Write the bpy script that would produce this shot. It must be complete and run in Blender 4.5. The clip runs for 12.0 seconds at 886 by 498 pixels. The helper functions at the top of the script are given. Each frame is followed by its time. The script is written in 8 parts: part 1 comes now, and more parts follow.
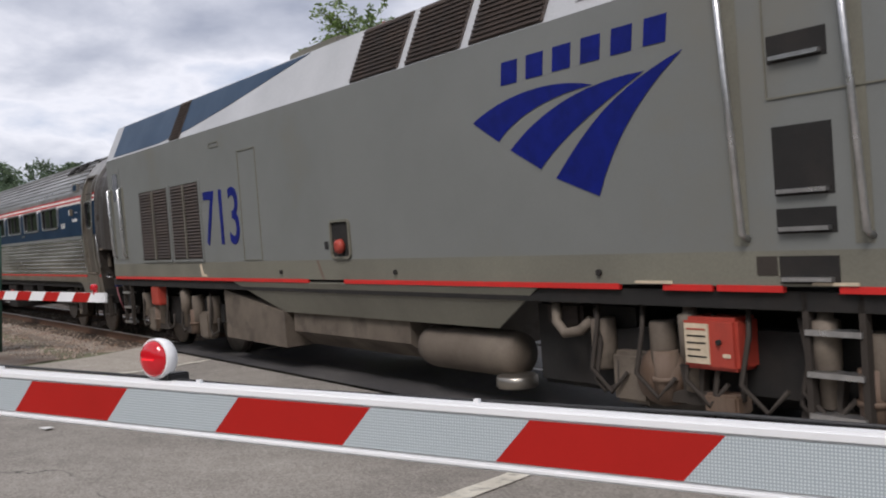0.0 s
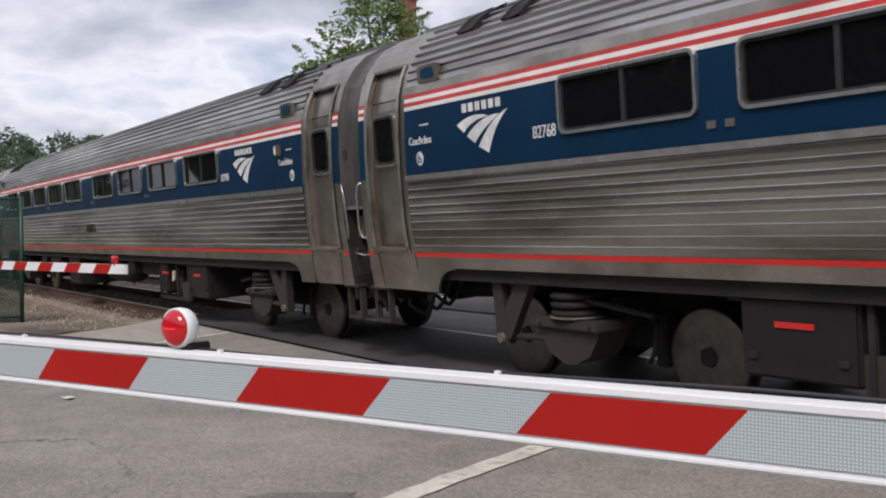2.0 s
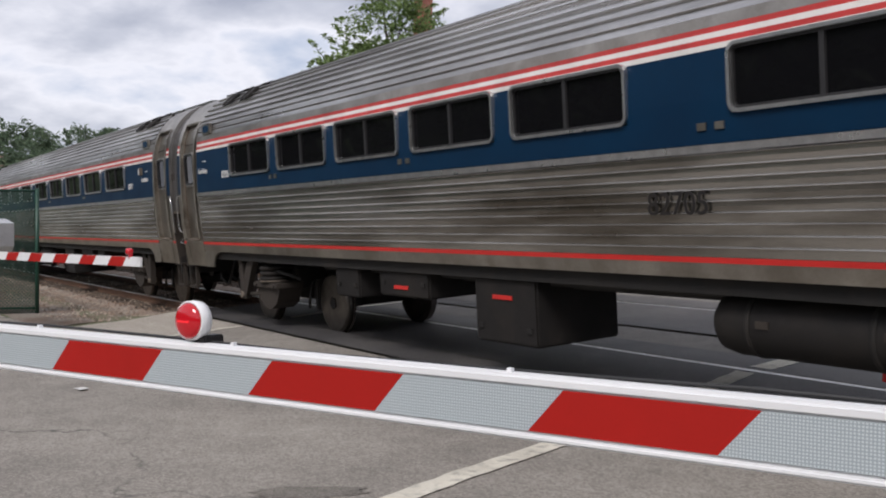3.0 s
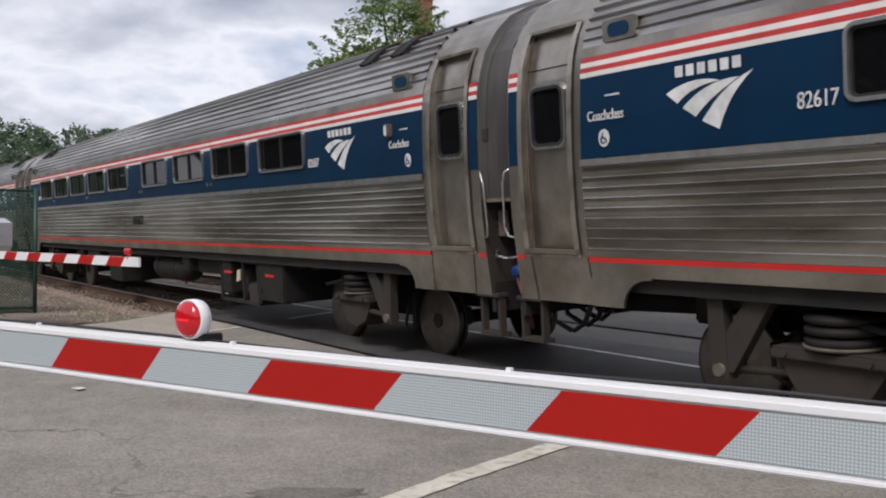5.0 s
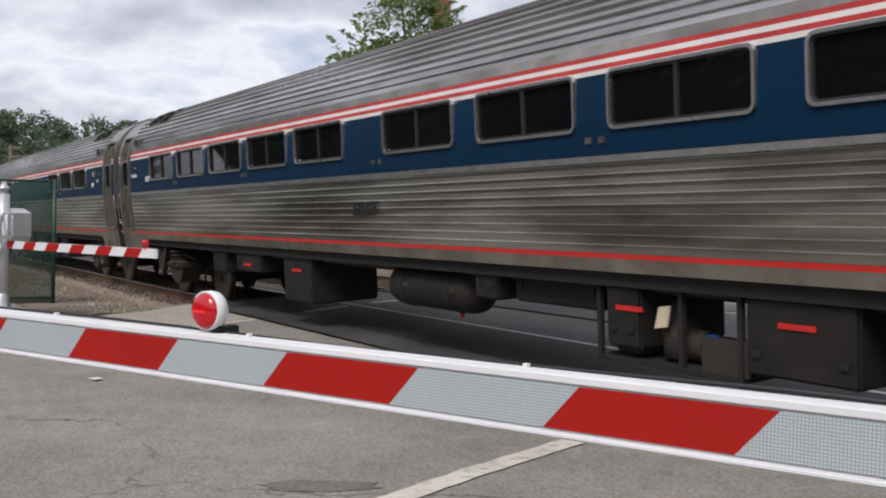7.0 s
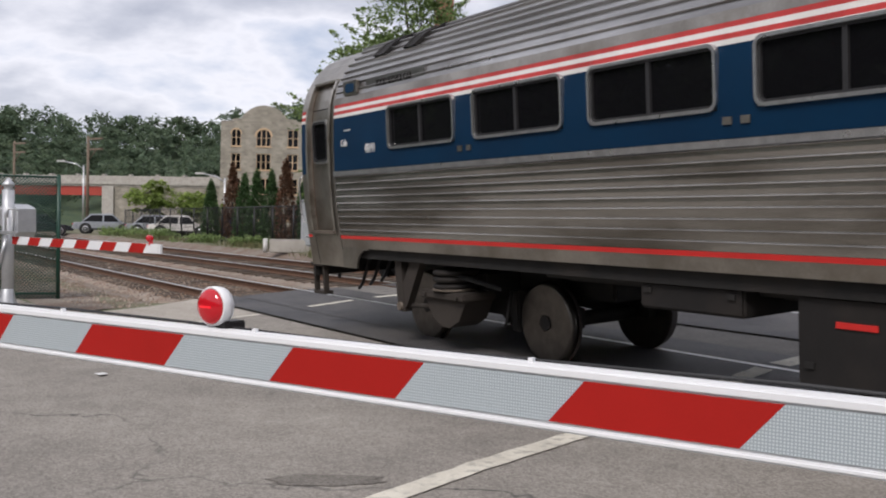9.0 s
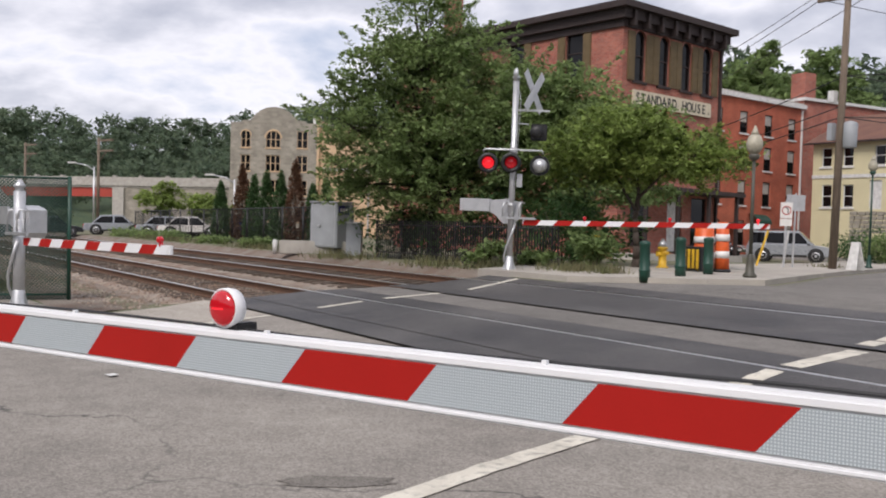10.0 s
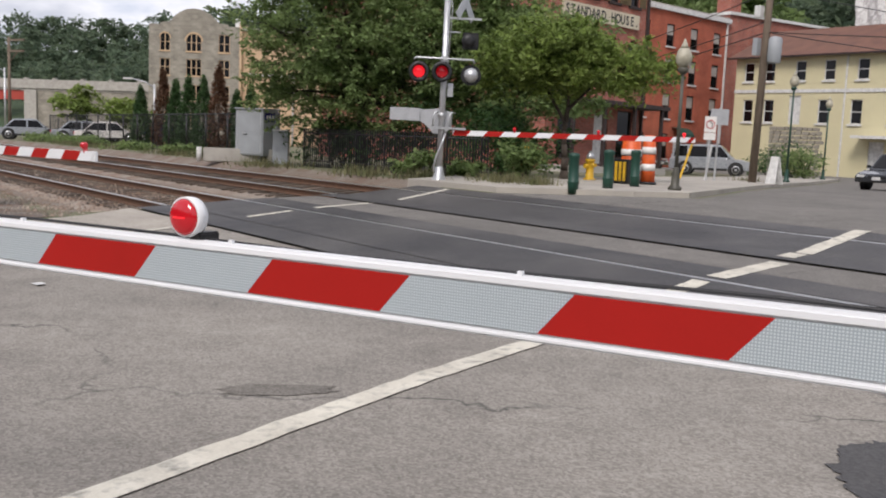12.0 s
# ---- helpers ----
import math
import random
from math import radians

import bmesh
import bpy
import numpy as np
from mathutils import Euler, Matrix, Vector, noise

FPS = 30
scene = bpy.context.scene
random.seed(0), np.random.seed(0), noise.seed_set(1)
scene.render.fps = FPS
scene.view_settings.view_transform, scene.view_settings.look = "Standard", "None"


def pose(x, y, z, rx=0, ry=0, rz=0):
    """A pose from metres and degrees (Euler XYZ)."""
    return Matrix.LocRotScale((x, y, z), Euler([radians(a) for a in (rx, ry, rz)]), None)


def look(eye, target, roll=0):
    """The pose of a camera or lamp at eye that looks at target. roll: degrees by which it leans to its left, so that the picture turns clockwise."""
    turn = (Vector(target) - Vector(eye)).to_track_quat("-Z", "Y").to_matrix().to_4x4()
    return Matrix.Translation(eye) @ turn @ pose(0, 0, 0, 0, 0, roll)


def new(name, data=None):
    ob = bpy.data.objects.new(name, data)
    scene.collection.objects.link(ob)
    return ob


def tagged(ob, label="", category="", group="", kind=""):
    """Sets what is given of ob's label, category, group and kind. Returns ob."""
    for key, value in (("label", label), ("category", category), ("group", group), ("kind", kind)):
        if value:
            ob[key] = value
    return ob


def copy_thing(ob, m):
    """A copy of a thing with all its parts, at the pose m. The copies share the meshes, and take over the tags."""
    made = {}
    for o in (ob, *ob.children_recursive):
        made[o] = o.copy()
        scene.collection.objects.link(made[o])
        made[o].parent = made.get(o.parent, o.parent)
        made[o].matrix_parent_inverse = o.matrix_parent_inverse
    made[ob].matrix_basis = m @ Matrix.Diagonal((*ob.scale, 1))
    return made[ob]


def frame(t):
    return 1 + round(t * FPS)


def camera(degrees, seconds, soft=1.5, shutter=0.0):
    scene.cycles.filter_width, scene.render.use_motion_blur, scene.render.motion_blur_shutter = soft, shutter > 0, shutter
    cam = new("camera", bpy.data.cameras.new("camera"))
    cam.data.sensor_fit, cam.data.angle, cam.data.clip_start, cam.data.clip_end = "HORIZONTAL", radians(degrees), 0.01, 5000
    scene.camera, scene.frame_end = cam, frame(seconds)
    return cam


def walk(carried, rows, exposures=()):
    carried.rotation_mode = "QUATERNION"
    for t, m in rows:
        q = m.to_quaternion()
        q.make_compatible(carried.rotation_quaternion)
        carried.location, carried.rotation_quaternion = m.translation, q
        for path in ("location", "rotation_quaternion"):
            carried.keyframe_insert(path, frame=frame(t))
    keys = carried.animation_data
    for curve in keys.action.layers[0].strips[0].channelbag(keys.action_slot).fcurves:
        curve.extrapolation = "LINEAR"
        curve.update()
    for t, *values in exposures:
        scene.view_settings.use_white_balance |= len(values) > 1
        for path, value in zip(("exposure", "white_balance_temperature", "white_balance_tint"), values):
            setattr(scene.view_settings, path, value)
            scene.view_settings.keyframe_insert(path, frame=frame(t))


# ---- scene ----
cam = camera(48.9, 12.0, soft=2.0, shutter=0.02)
PATH = [
    (0, (0.025, 0.166, 1.459), (-1.615, 1.311, 1.483), -0.9),
    (0.5, (0.027, 0.158, 1.453), (-1.615, 1.3, 1.473), -0.6),
    (1, (0.019, 0.166, 1.456), (-1.619, 1.314, 1.471), -0.7),
    (1.5, (0.017, 0.173, 1.45), (-1.626, 1.312, 1.458), -0.8),
    (2, (0.011, 0.166, 1.45), (-1.651, 1.28, 1.424), -0.4),
    (2.5, (0.008, 0.167, 1.443), (-1.669, 1.257, 1.409), 0.3),
    (3, (0.009, 0.165, 1.449), (-1.667, 1.256, 1.416), 0.3),
    (5, (0.011, 0.159, 1.442), (-1.663, 1.253, 1.415), 0.7),
    (5.5, (0.008, 0.165, 1.447), (-1.671, 1.252, 1.42), 0.6),
    (6, (0.012, 0.156, 1.443), (-1.669, 1.24, 1.425), 0.8),
    (6.5, (0.004, 0.156, 1.447), (-1.684, 1.228, 1.418), 0.9),
    (7, (-0.001, 0.162, 1.44), (-1.693, 1.229, 1.402), 1.3),
    (9, (0.003, 0.156, 1.442), (-1.692, 1.216, 1.392), 1.1),
    (9.5, (-0.005, 0.159, 1.443), (-1.705, 1.212, 1.394), 1.0),
    (10, (-0.008, 0.153, 1.443), (-1.713, 1.197, 1.395), 1.1),
    (10.5, (-0.018, 0.149, 1.44), (-1.725, 1.191, 1.382), 1.2),
    (11, (-0.031, 0.127, 1.438), (-1.704, 1.22, 1.358), 1.8),
    (11.5, (-0.046, 0.095, 1.439), (-1.692, 1.223, 1.308), 1.5),
    (12, (-0.081, 0.067, 1.441), (-1.688, 1.236, 1.213), 1.9),
]
walk(cam, [(t, look(eye, target, roll)) for t, eye, target, roll in PATH], exposures=[(0.0, 0.13, 6320, 15.5), (8.6, 0.15, 6320, 15.5), (9.8, 0.25, 6420, 17), (12.0, 0.26, 6400, 16)])

# ---- world, sun, exposure ----
SUN_EL, SUN_AZ = 47.0, 146.0


def build_world():
    w = bpy.data.worlds.new("overcast_sky")
    scene.world = w
    w.use_nodes = True
    nt = w.node_tree
    nt.nodes.clear()
    n, l = nt.nodes.new, nt.links.new
    sky = n("ShaderNodeTexSky")
    sky.sky_type, sky.sun_disc = "NISHITA", False
    sky.sun_elevation, sky.sun_rotation = radians(SUN_EL), radians(SUN_AZ)
    bg_sky = n("ShaderNodeBackground")
    bg_sky.inputs[1].default_value = 0.10
    l(sky.outputs[0], bg_sky.inputs[0])
    tc = n("ShaderNodeTexCoord")
    sep = n("ShaderNodeSeparateXYZ")
    l(tc.outputs["Generated"], sep.inputs[0])
    den = n("ShaderNodeMath")
    den.operation = "ADD"
    den.inputs[1].default_value = 0.30
    l(sep.outputs["Z"], den.inputs[0])
    dmax = n("ShaderNodeMath")
    dmax.operation = "MAXIMUM"
    dmax.inputs[1].default_value = 0.06
    l(den.outputs[0], dmax.inputs[0])
    div = n("ShaderNodeVectorMath")
    div.operation = "DIVIDE"
    comb = n("ShaderNodeCombineXYZ")
    for k in (0, 1):
        l(dmax.outputs[0], comb.inputs[k])
    comb.inputs[2].default_value = 1.0
    l(tc.outputs["Generated"], div.inputs[0])
    l(comb.outputs[0], div.inputs[1])
    big = n("ShaderNodeTexNoise")
    big.inputs["Scale"].default_value = 2.6
    big.inputs["Detail"].default_value = 9.0
    big.inputs["Roughness"].default_value = 0.52
    big.inputs["Distortion"].default_value = 0.1
    l(div.outputs[0], big.inputs["Vector"])
    ramp = n("ShaderNodeValToRGB")
    cr = ramp.color_ramp
    cr.elements[0].position, cr.elements[0].color = 0.28, (0.50, 0.58, 0.70, 1)
    cr.elements[1].position, cr.elements[1].color = 0.68, (0.40, 0.43, 0.50, 1)
    e = cr.elements.new(0.42)
    e.color = (0.93, 0.94, 0.96, 1)
    e = cr.elements.new(0.53)
    e.color = (0.64, 0.665, 0.715, 1)
    l(big.outputs["Fac"], ramp.inputs[0])
    bg_cloud = n("ShaderNodeBackground")
    bg_cloud.inputs[1].default_value = 0.92
    l(ramp.outputs[0], bg_cloud.inputs[0])
    mix = n("ShaderNodeMixShader")
    mix.inputs[0].default_value = 0.90
    l(bg_sky.outputs[0], mix.inputs[1])
    l(bg_cloud.outputs[0], mix.inputs[2])
    out = n("ShaderNodeOutputWorld")
    l(mix.outputs[0], out.inputs[0])


build_world()
sun_data = bpy.data.lights.new("sun", "SUN")
sun_data.energy, sun_data.angle, sun_data.color = 2.3, radians(22), (1.0, 0.95, 0.87)
sun = new("sun", sun_data)
sun.matrix_world = look((0, 0, 60), Vector((0, 0, 60)) - 50 * Vector((math.cos(radians(SUN_EL)) * math.sin(radians(SUN_AZ)), math.cos(radians(SUN_EL)) * math.cos(radians(SUN_AZ)), math.sin(radians(SUN_EL)))))


# ---- materials ----
def material(name, base, rough=0.7, metal=0.0, second=None, scale=6.0, fine=60.0, fine_amount=0.25, bump=0.1, bump_scale=80.0, spec=0.5, stretch=None, emit=0.0, coat=0.0, random_amount=0.0, dirt=None, dirt_scale=1.2, dirt_cover=0.5):
    """A principled material with large and fine variation, optional dirt stains and bump."""
    m = bpy.data.materials.new(name)
    m.use_nodes = True
    nt = m.node_tree
    n, l = nt.nodes.new, nt.links.new
    b = nt.nodes["Principled BSDF"]
    tc = n("ShaderNodeTexCoord")
    mp = n("ShaderNodeMapping")
    l(tc.outputs["Object"], mp.inputs[0])
    if stretch:
        mp.inputs["Scale"].default_value = stretch
    second = second or tuple(c * 0.7 for c in base)

    def noise_tex(sc, det=4.0, rough_n=0.55):
        t = n("ShaderNodeTexNoise")
        t.inputs["Scale"].default_value, t.inputs["Detail"].default_value, t.inputs["Roughness"].default_value = sc, det, rough_n
        l(mp.outputs[0], t.inputs["Vector"])
        return t

    def mixc(fac, a, c, mode="MIX", amount=None):
        x = n("ShaderNodeMix")
        x.data_type, x.blend_type = "RGBA", mode
        if hasattr(fac, "is_linked"):
            l(fac, x.inputs[0])
        else:
            x.inputs[0].default_value = fac
        for sock, val in ((x.inputs[6], a), (x.inputs[7], c)):
            if hasattr(val, "is_linked"):
                l(val, sock)
            else:
                sock.default_value = (*val, 1)
        return x.outputs[2]

    big = noise_tex(scale)
    r = n("ShaderNodeValToRGB")
    r.color_ramp.elements[0].position, r.color_ramp.elements[1].position = 0.35, 0.68
    l(big.outputs["Fac"], r.inputs[0])
    col = mixc(r.outputs[0], base, second)
    small = noise_tex(fine, 3.0, 0.7)
    col = mixc(fine_amount, col, small.outputs["Fac"], "OVERLAY")
    if dirt:
        dn = noise_tex(dirt_scale, 7.0, 0.6)
        dr = n("ShaderNodeValToRGB")
        dr.color_ramp.elements[0].position, dr.color_ramp.elements[1].position = 0.62 - 0.3 * dirt_cover, 0.72
        l(dn.outputs["Fac"], dr.inputs[0])
        col = mixc(dr.outputs[0], col, dirt)
    if random_amount:
        oi = n("ShaderNodeObjectInfo")
        geo = n("ShaderNodeNewGeometry")
        add = n("ShaderNodeMath")
        add.operation = "ADD"
        l(oi.outputs["Random"], add.inputs[0])
        l(geo.outputs["Random Per Island"], add.inputs[1])
        fr = n("ShaderNodeMath")
        fr.operation = "FRACT"
        l(add.outputs[0], fr.inputs[0])
        hsv = n("ShaderNodeHueSaturation")
        mr = n("ShaderNodeMapRange")
        mr.inputs[3].default_value, mr.inputs[4].default_value = 1 - random_amount, 1 + random_amount
        l(fr.outputs[0], mr.inputs[0])
        l(mr.outputs[0], hsv.inputs["Value"])
        l(col, hsv.inputs["Color"])
        col = hsv.outputs[0]
    l(col, b.inputs["Base Color"])
    rr = n("ShaderNodeMapRange")
    rr.inputs[3].default_value, rr.inputs[4].default_value = max(0.02, rough - 0.1), min(1, rough + 0.1)
    l(big.outputs["Fac"], rr.inputs[0])
    l(rr.outputs[0], b.inputs["Roughness"])
    b.inputs["Metallic"].default_value = metal
    b.inputs["Specular IOR Level"].default_value = spec
    b.inputs["Coat Weight"].default_value = coat
    if emit:
        l(col, b.inputs["Emission Color"])
        b.inputs["Emission Strength"].default_value = emit
    if bump:
        bt = noise_tex(bump_scale, 3.0, 0.6)
        bp = n("ShaderNodeBump")
        bp.inputs["Strength"].default_value = bump
        bp.inputs["Distance"].default_value = 0.01
        l(bt.outputs["Fac"], bp.inputs["Height"])
        l(bp.outputs[0], b.inputs["Normal"])
    return m


def brick_material(name, c1, c2, mortar, bw=0.21, bh=0.07):
    """Brickwork laid by real brick sizes on upright faces, with relief joints."""
    m = bpy.data.materials.new(name)
    m.use_nodes = True
    nt = m.node_tree
    n, l = nt.nodes.new, nt.links.new
    b = nt.nodes["Principled BSDF"]
    tc = n("ShaderNodeTexCoord")
    sep = n("ShaderNodeSeparateXYZ")
    l(tc.outputs["Object"], sep.inputs[0])
    add = n("ShaderNodeMath")
    add.operation = "ADD"
    l(sep.outputs["X"], add.inputs[0])
    l(sep.outputs["Y"], add.inputs[1])
    comb = n("ShaderNodeCombineXYZ")
    l(add.outputs[0], comb.inputs[0])
    l(sep.outputs["Z"], comb.inputs[1])
    br = n("ShaderNodeTexBrick")
    br.inputs["Scale"].default_value = 1.0
    br.inputs["Brick Width"].default_value, br.inputs["Row Height"].default_value = bw, bh
    br.inputs["Mortar Size"].default_value = 0.008
    br.inputs["Color1"].default_value, br.inputs["Color2"].default_value, br.inputs["Mortar"].default_value = (*c1, 1), (*c2, 1), (*mortar, 1)
    l(comb.outputs[0], br.inputs["Vector"])
    ns = n("ShaderNodeTexNoise")
    ns.inputs["Scale"].default_value, ns.inputs["Detail"].default_value = 0.7, 8.0
    l(tc.outputs["Object"], ns.inputs["Vector"])
    mx = n("ShaderNodeMix")
    mx.data_type, mx.blend_type = "RGBA", "OVERLAY"
    mx.inputs[0].default_value = 0.55
    l(br.outputs["Color"], mx.inputs[6])
    l(ns.outputs["Fac"], mx.inputs[7])
    l(mx.outputs[2], b.inputs["Base Color"])
    b.inputs["Roughness"].default_value = 0.9
    bp = n("ShaderNodeBump")
    bp.inputs["Strength"].default_value, bp.inputs["Distance"].default_value = 0.4, 0.01
    l(br.outputs["Fac"], bp.inputs["Height"])
    bp.invert = True
    l(bp.outputs[0], b.inputs["Normal"])
    return m


def glass_material(name, tint, rough=0.03):
    m = bpy.data.materials.new(name)
    m.use_nodes = True
    b = m.node_tree.nodes["Principled BSDF"]
    b.inputs["Base Color"].default_value = (*tint, 1)
    b.inputs["Roughness"].default_value = rough
    b.inputs["Specular IOR Level"].default_value = 0.22
    return m


def asphalt_material(name, base, second, crack=True, dark=None):
    """Worn asphalt: stone grain, broad patches, cracks along cell borders."""
    m = bpy.data.materials.new(name)
    m.use_nodes = True
    nt = m.node_tree
    n, l = nt.nodes.new, nt.links.new
    b = nt.nodes["Principled BSDF"]
    tc = n("ShaderNodeTexCoord")

    def tex(sc, det, ro=0.6, dist=0.0):
        t = n("ShaderNodeTexNoise")
        t.inputs["Scale"].default_value, t.inputs["Detail"].default_value, t.inputs["Roughness"].default_value, t.inputs["Distortion"].default_value = sc, det, ro, dist
        l(tc.outputs["Object"], t.inputs["Vector"])
        return t

    def mix(fac, a, c, mode="MIX"):
        x = n("ShaderNodeMix")
        x.data_type, x.blend_type = "RGBA", mode
        for sock, val in ((x.inputs[0], fac), (x.inputs[6], a), (x.inputs[7], c)):
            if hasattr(val, "is_linked"):
                l(val, sock)
            elif isinstance(val, tuple):
                sock.default_value = (*val, 1)
            else:
                sock.default_value = val
        return x.outputs[2]

    def ramp(src, a, c):
        r = n("ShaderNodeValToRGB")
        r.color_ramp.elements[0].position, r.color_ramp.elements[1].position = a, c
        l(src, r.inputs[0])
        return r.outputs[0]

    broad = tex(0.35, 6.0, 0.6, 0.4)
    col = mix(ramp(broad.outputs["Fac"], 0.35, 0.7), base, second)
    mid = tex(2.6, 6.0, 0.65)
    col = mix(0.35, col, mid.outputs["Fac"], "OVERLAY")
    grain = n("ShaderNodeTexVoronoi")
    grain.inputs["Scale"].default_value = 62.0
    l(tc.outputs["Object"], grain.inputs["Vector"])
    sepc = n("ShaderNodeSeparateColor")
    l(grain.outputs["Color"], sepc.inputs[0])
    col = mix(0.34, col, sepc.outputs[0], "SOFT_LIGHT")
    grit = tex(85.0, 2.0, 0.8)
    col = mix(0.38, col, grit.outputs["Fac"], "OVERLAY")
    if crack:
        warp = tex(1.7, 4.0)
        sub = n("ShaderNodeVectorMath")
        sub.operation = "MULTIPLY_ADD"
        sub.inputs[1].default_value = (0.9, 0.9, 0.0)
        l(warp.outputs["Color"], sub.inputs[0])
        l(tc.outputs["Object"], sub.inputs[2])
        v = n("ShaderNodeTexVoronoi")
        v.feature = "DISTANCE_TO_EDGE"
        v.inputs["Scale"].default_value = 0.23
        l(sub.outputs[0], v.inputs["Vector"])
        line = ramp(v.outputs["Distance"], 0.0, 0.007)
        inv = n("ShaderNodeMath")
        inv.operation = "SUBTRACT"
        inv.inputs[0].default_value = 1.0
        l(line, inv.inputs[1])
        gate = n("ShaderNodeMath")
        gate.operation = "MULTIPLY"
        l(inv.outputs[0], gate.inputs[0])
        l(ramp(tex(0.5, 3.0).outputs["Fac"], 0.45, 0.6), gate.inputs[1])
        col = mix(gate.outputs[0], col, (0.05, 0.048, 0.045))
    l(col, b.inputs["Base Color"])
    b.inputs["Roughness"].default_value = 0.88
    b.inputs["Specular IOR Level"].default_value = 0.35
    bp = n("ShaderNodeBump")
    bp.inputs["Strength"].default_value, bp.inputs["Distance"].default_value = 0.35, 0.008
    l(grain.outputs["Distance"], bp.inputs["Height"])
    l(bp.outputs[0], b.inputs["Normal"])
    return m


def leaf_material(name, c1, c2):
    m = material(name, c1, 0.6, second=c2, scale=0.5, fine=8, fine_amount=0.4, bump=0, random_amount=0.45, spec=0.3)
    b = m.node_tree.nodes["Principled BSDF"]
    nt = m.node_tree
    tr = nt.nodes.new("ShaderNodeBsdfTranslucent")
    nt.links.new(b.inputs["Base Color"].links[0].from_socket, tr.inputs["Color"])
    mx = nt.nodes.new("ShaderNodeMixShader")
    mx.inputs[0].default_value = 0.55
    out = nt.nodes["Material Output"]
    nt.links.new(b.outputs[0], mx.inputs[1])
    nt.links.new(tr.outputs[0], mx.inputs[2])
    nt.links.new(mx.outputs[0], out.inputs["Surface"])
    return m


M = {}
M["asphalt"] = asphalt_material("worn_asphalt", (0.258, 0.238, 0.209), (0.196, 0.180, 0.159))
# the paler second tone paints in the blotches of a wet sheen
M["asphalt_dark"] = asphalt_material("dark_crossing_asphalt", (0.038, 0.037, 0.039), (0.098, 0.093, 0.089), crack=False)
M["asphalt_dark"].node_tree.nodes["Principled BSDF"].inputs["Roughness"].default_value = 0.6
M["asphalt_mid"] = asphalt_material("middle_asphalt", (0.172, 0.161, 0.146), (0.127, 0.12, 0.109))
M["asphalt_pale"] = asphalt_material("pale_apron", (0.36, 0.33, 0.285), (0.30, 0.273, 0.235), crack=False)
M["asphalt_patch"] = asphalt_material("dark_patch", (0.135, 0.125, 0.11), (0.165, 0.15, 0.13), crack=False)
M["road_paint"] = material("worn_road_paint", (0.62, 0.588, 0.50), 0.8, second=(0.48, 0.45, 0.38), scale=3, dirt=(0.25, 0.24, 0.21), dirt_scale=9, dirt_cover=0.35)
M["concrete"] = material("concrete", (0.42, 0.40, 0.36), 0.9, second=(0.33, 0.31, 0.28), scale=2, fine=120)
M["pavement"] = material("concrete_pavement", (0.40, 0.37, 0.32), 0.9, second=(0.30, 0.28, 0.25), scale=0.8, fine=90)
M["ballast"] = material("ballast_stone", (0.27, 0.235, 0.195), 0.95, second=(0.19, 0.12, 0.082), scale=1.2, fine=25, fine_amount=0.7, bump=0.8, bump_scale=22, random_amount=0.4)
M["soil"] = material("soil_and_weeds", (0.17, 0.15, 0.10), 0.95, second=(0.08, 0.10, 0.04), scale=0.5, fine=14, fine_amount=0.6, bump=0.6, bump_scale=12)
M["rail_rust"] = material("rusty_rail", (0.13, 0.065, 0.035), 0.8, second=(0.08, 0.045, 0.03), scale=8)
M["rail_head"] = material("polished_rail_head", (0.68, 0.67, 0.66), 0.42, 1.0, scale=9, bump=0.02)
M["sleeper"] = material("weathered_sleeper", (0.10, 0.075, 0.055), 0.95, second=(0.06, 0.045, 0.035), scale=5, random_amount=0.3)
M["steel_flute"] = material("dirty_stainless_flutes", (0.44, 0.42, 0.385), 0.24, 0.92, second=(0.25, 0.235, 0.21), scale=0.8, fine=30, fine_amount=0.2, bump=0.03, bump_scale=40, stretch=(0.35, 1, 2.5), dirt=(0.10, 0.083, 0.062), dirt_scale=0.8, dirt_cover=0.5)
# stainless like the sides; base and dirt lightened to stand in for sky reflections
M["steel_roof"] = material("sky_lit_roof_flutes", (0.60, 0.59, 0.58), 0.3, 0.92, second=(0.28, 0.27, 0.26), scale=0.7, fine=30, fine_amount=0.2, bump=0.03, bump_scale=40, stretch=(0.3, 1, 2), dirt=(0.22, 0.21, 0.20), dirt_scale=0.8, dirt_cover=0.45)
M["steel_smooth"] = material("smooth_stainless", (0.40, 0.372, 0.33), 0.33, 0.92, second=(0.24, 0.22, 0.19), scale=1.6, fine=40, fine_amount=0.2, bump=0.02, dirt=(0.21, 0.185, 0.15), dirt_scale=1.5, dirt_cover=0.4)
M["steel_jamb"] = material("worn_steel_jamb", (0.42, 0.39, 0.34), 0.35, 0.8, second=(0.30, 0.27, 0.23), scale=3, bump=0.03, dirt=(0.16, 0.13, 0.10), dirt_scale=3, dirt_cover=0.4)
M["hood_grey"] = material("grey_gangway_hood", (0.085, 0.080, 0.076), 0.42, 0.3, second=(0.055, 0.050, 0.047), scale=1.5, bump=0.04, dirt=(0.045, 0.038, 0.033), dirt_scale=1.6, dirt_cover=0.4, stretch=(1, 1, 0.4))
M["rust_streak"] = material("brown_door_edge", (0.10, 0.062, 0.04), 0.7, second=(0.17, 0.13, 0.10), scale=4, stretch=(1, 1, 0.3))
M["dusty_steel"] = material("dusty_worn_steel", (0.155, 0.128, 0.10), 0.75, 0.15, second=(0.10, 0.08, 0.062), scale=1.4, fine=40, bump=0.12, dirt=(0.05, 0.04, 0.032), dirt_scale=2.0, dirt_cover=0.35)
M["plug_blue"] = material("blue_plastic_plug", (0.01, 0.07, 0.30), 0.5, bump=0)
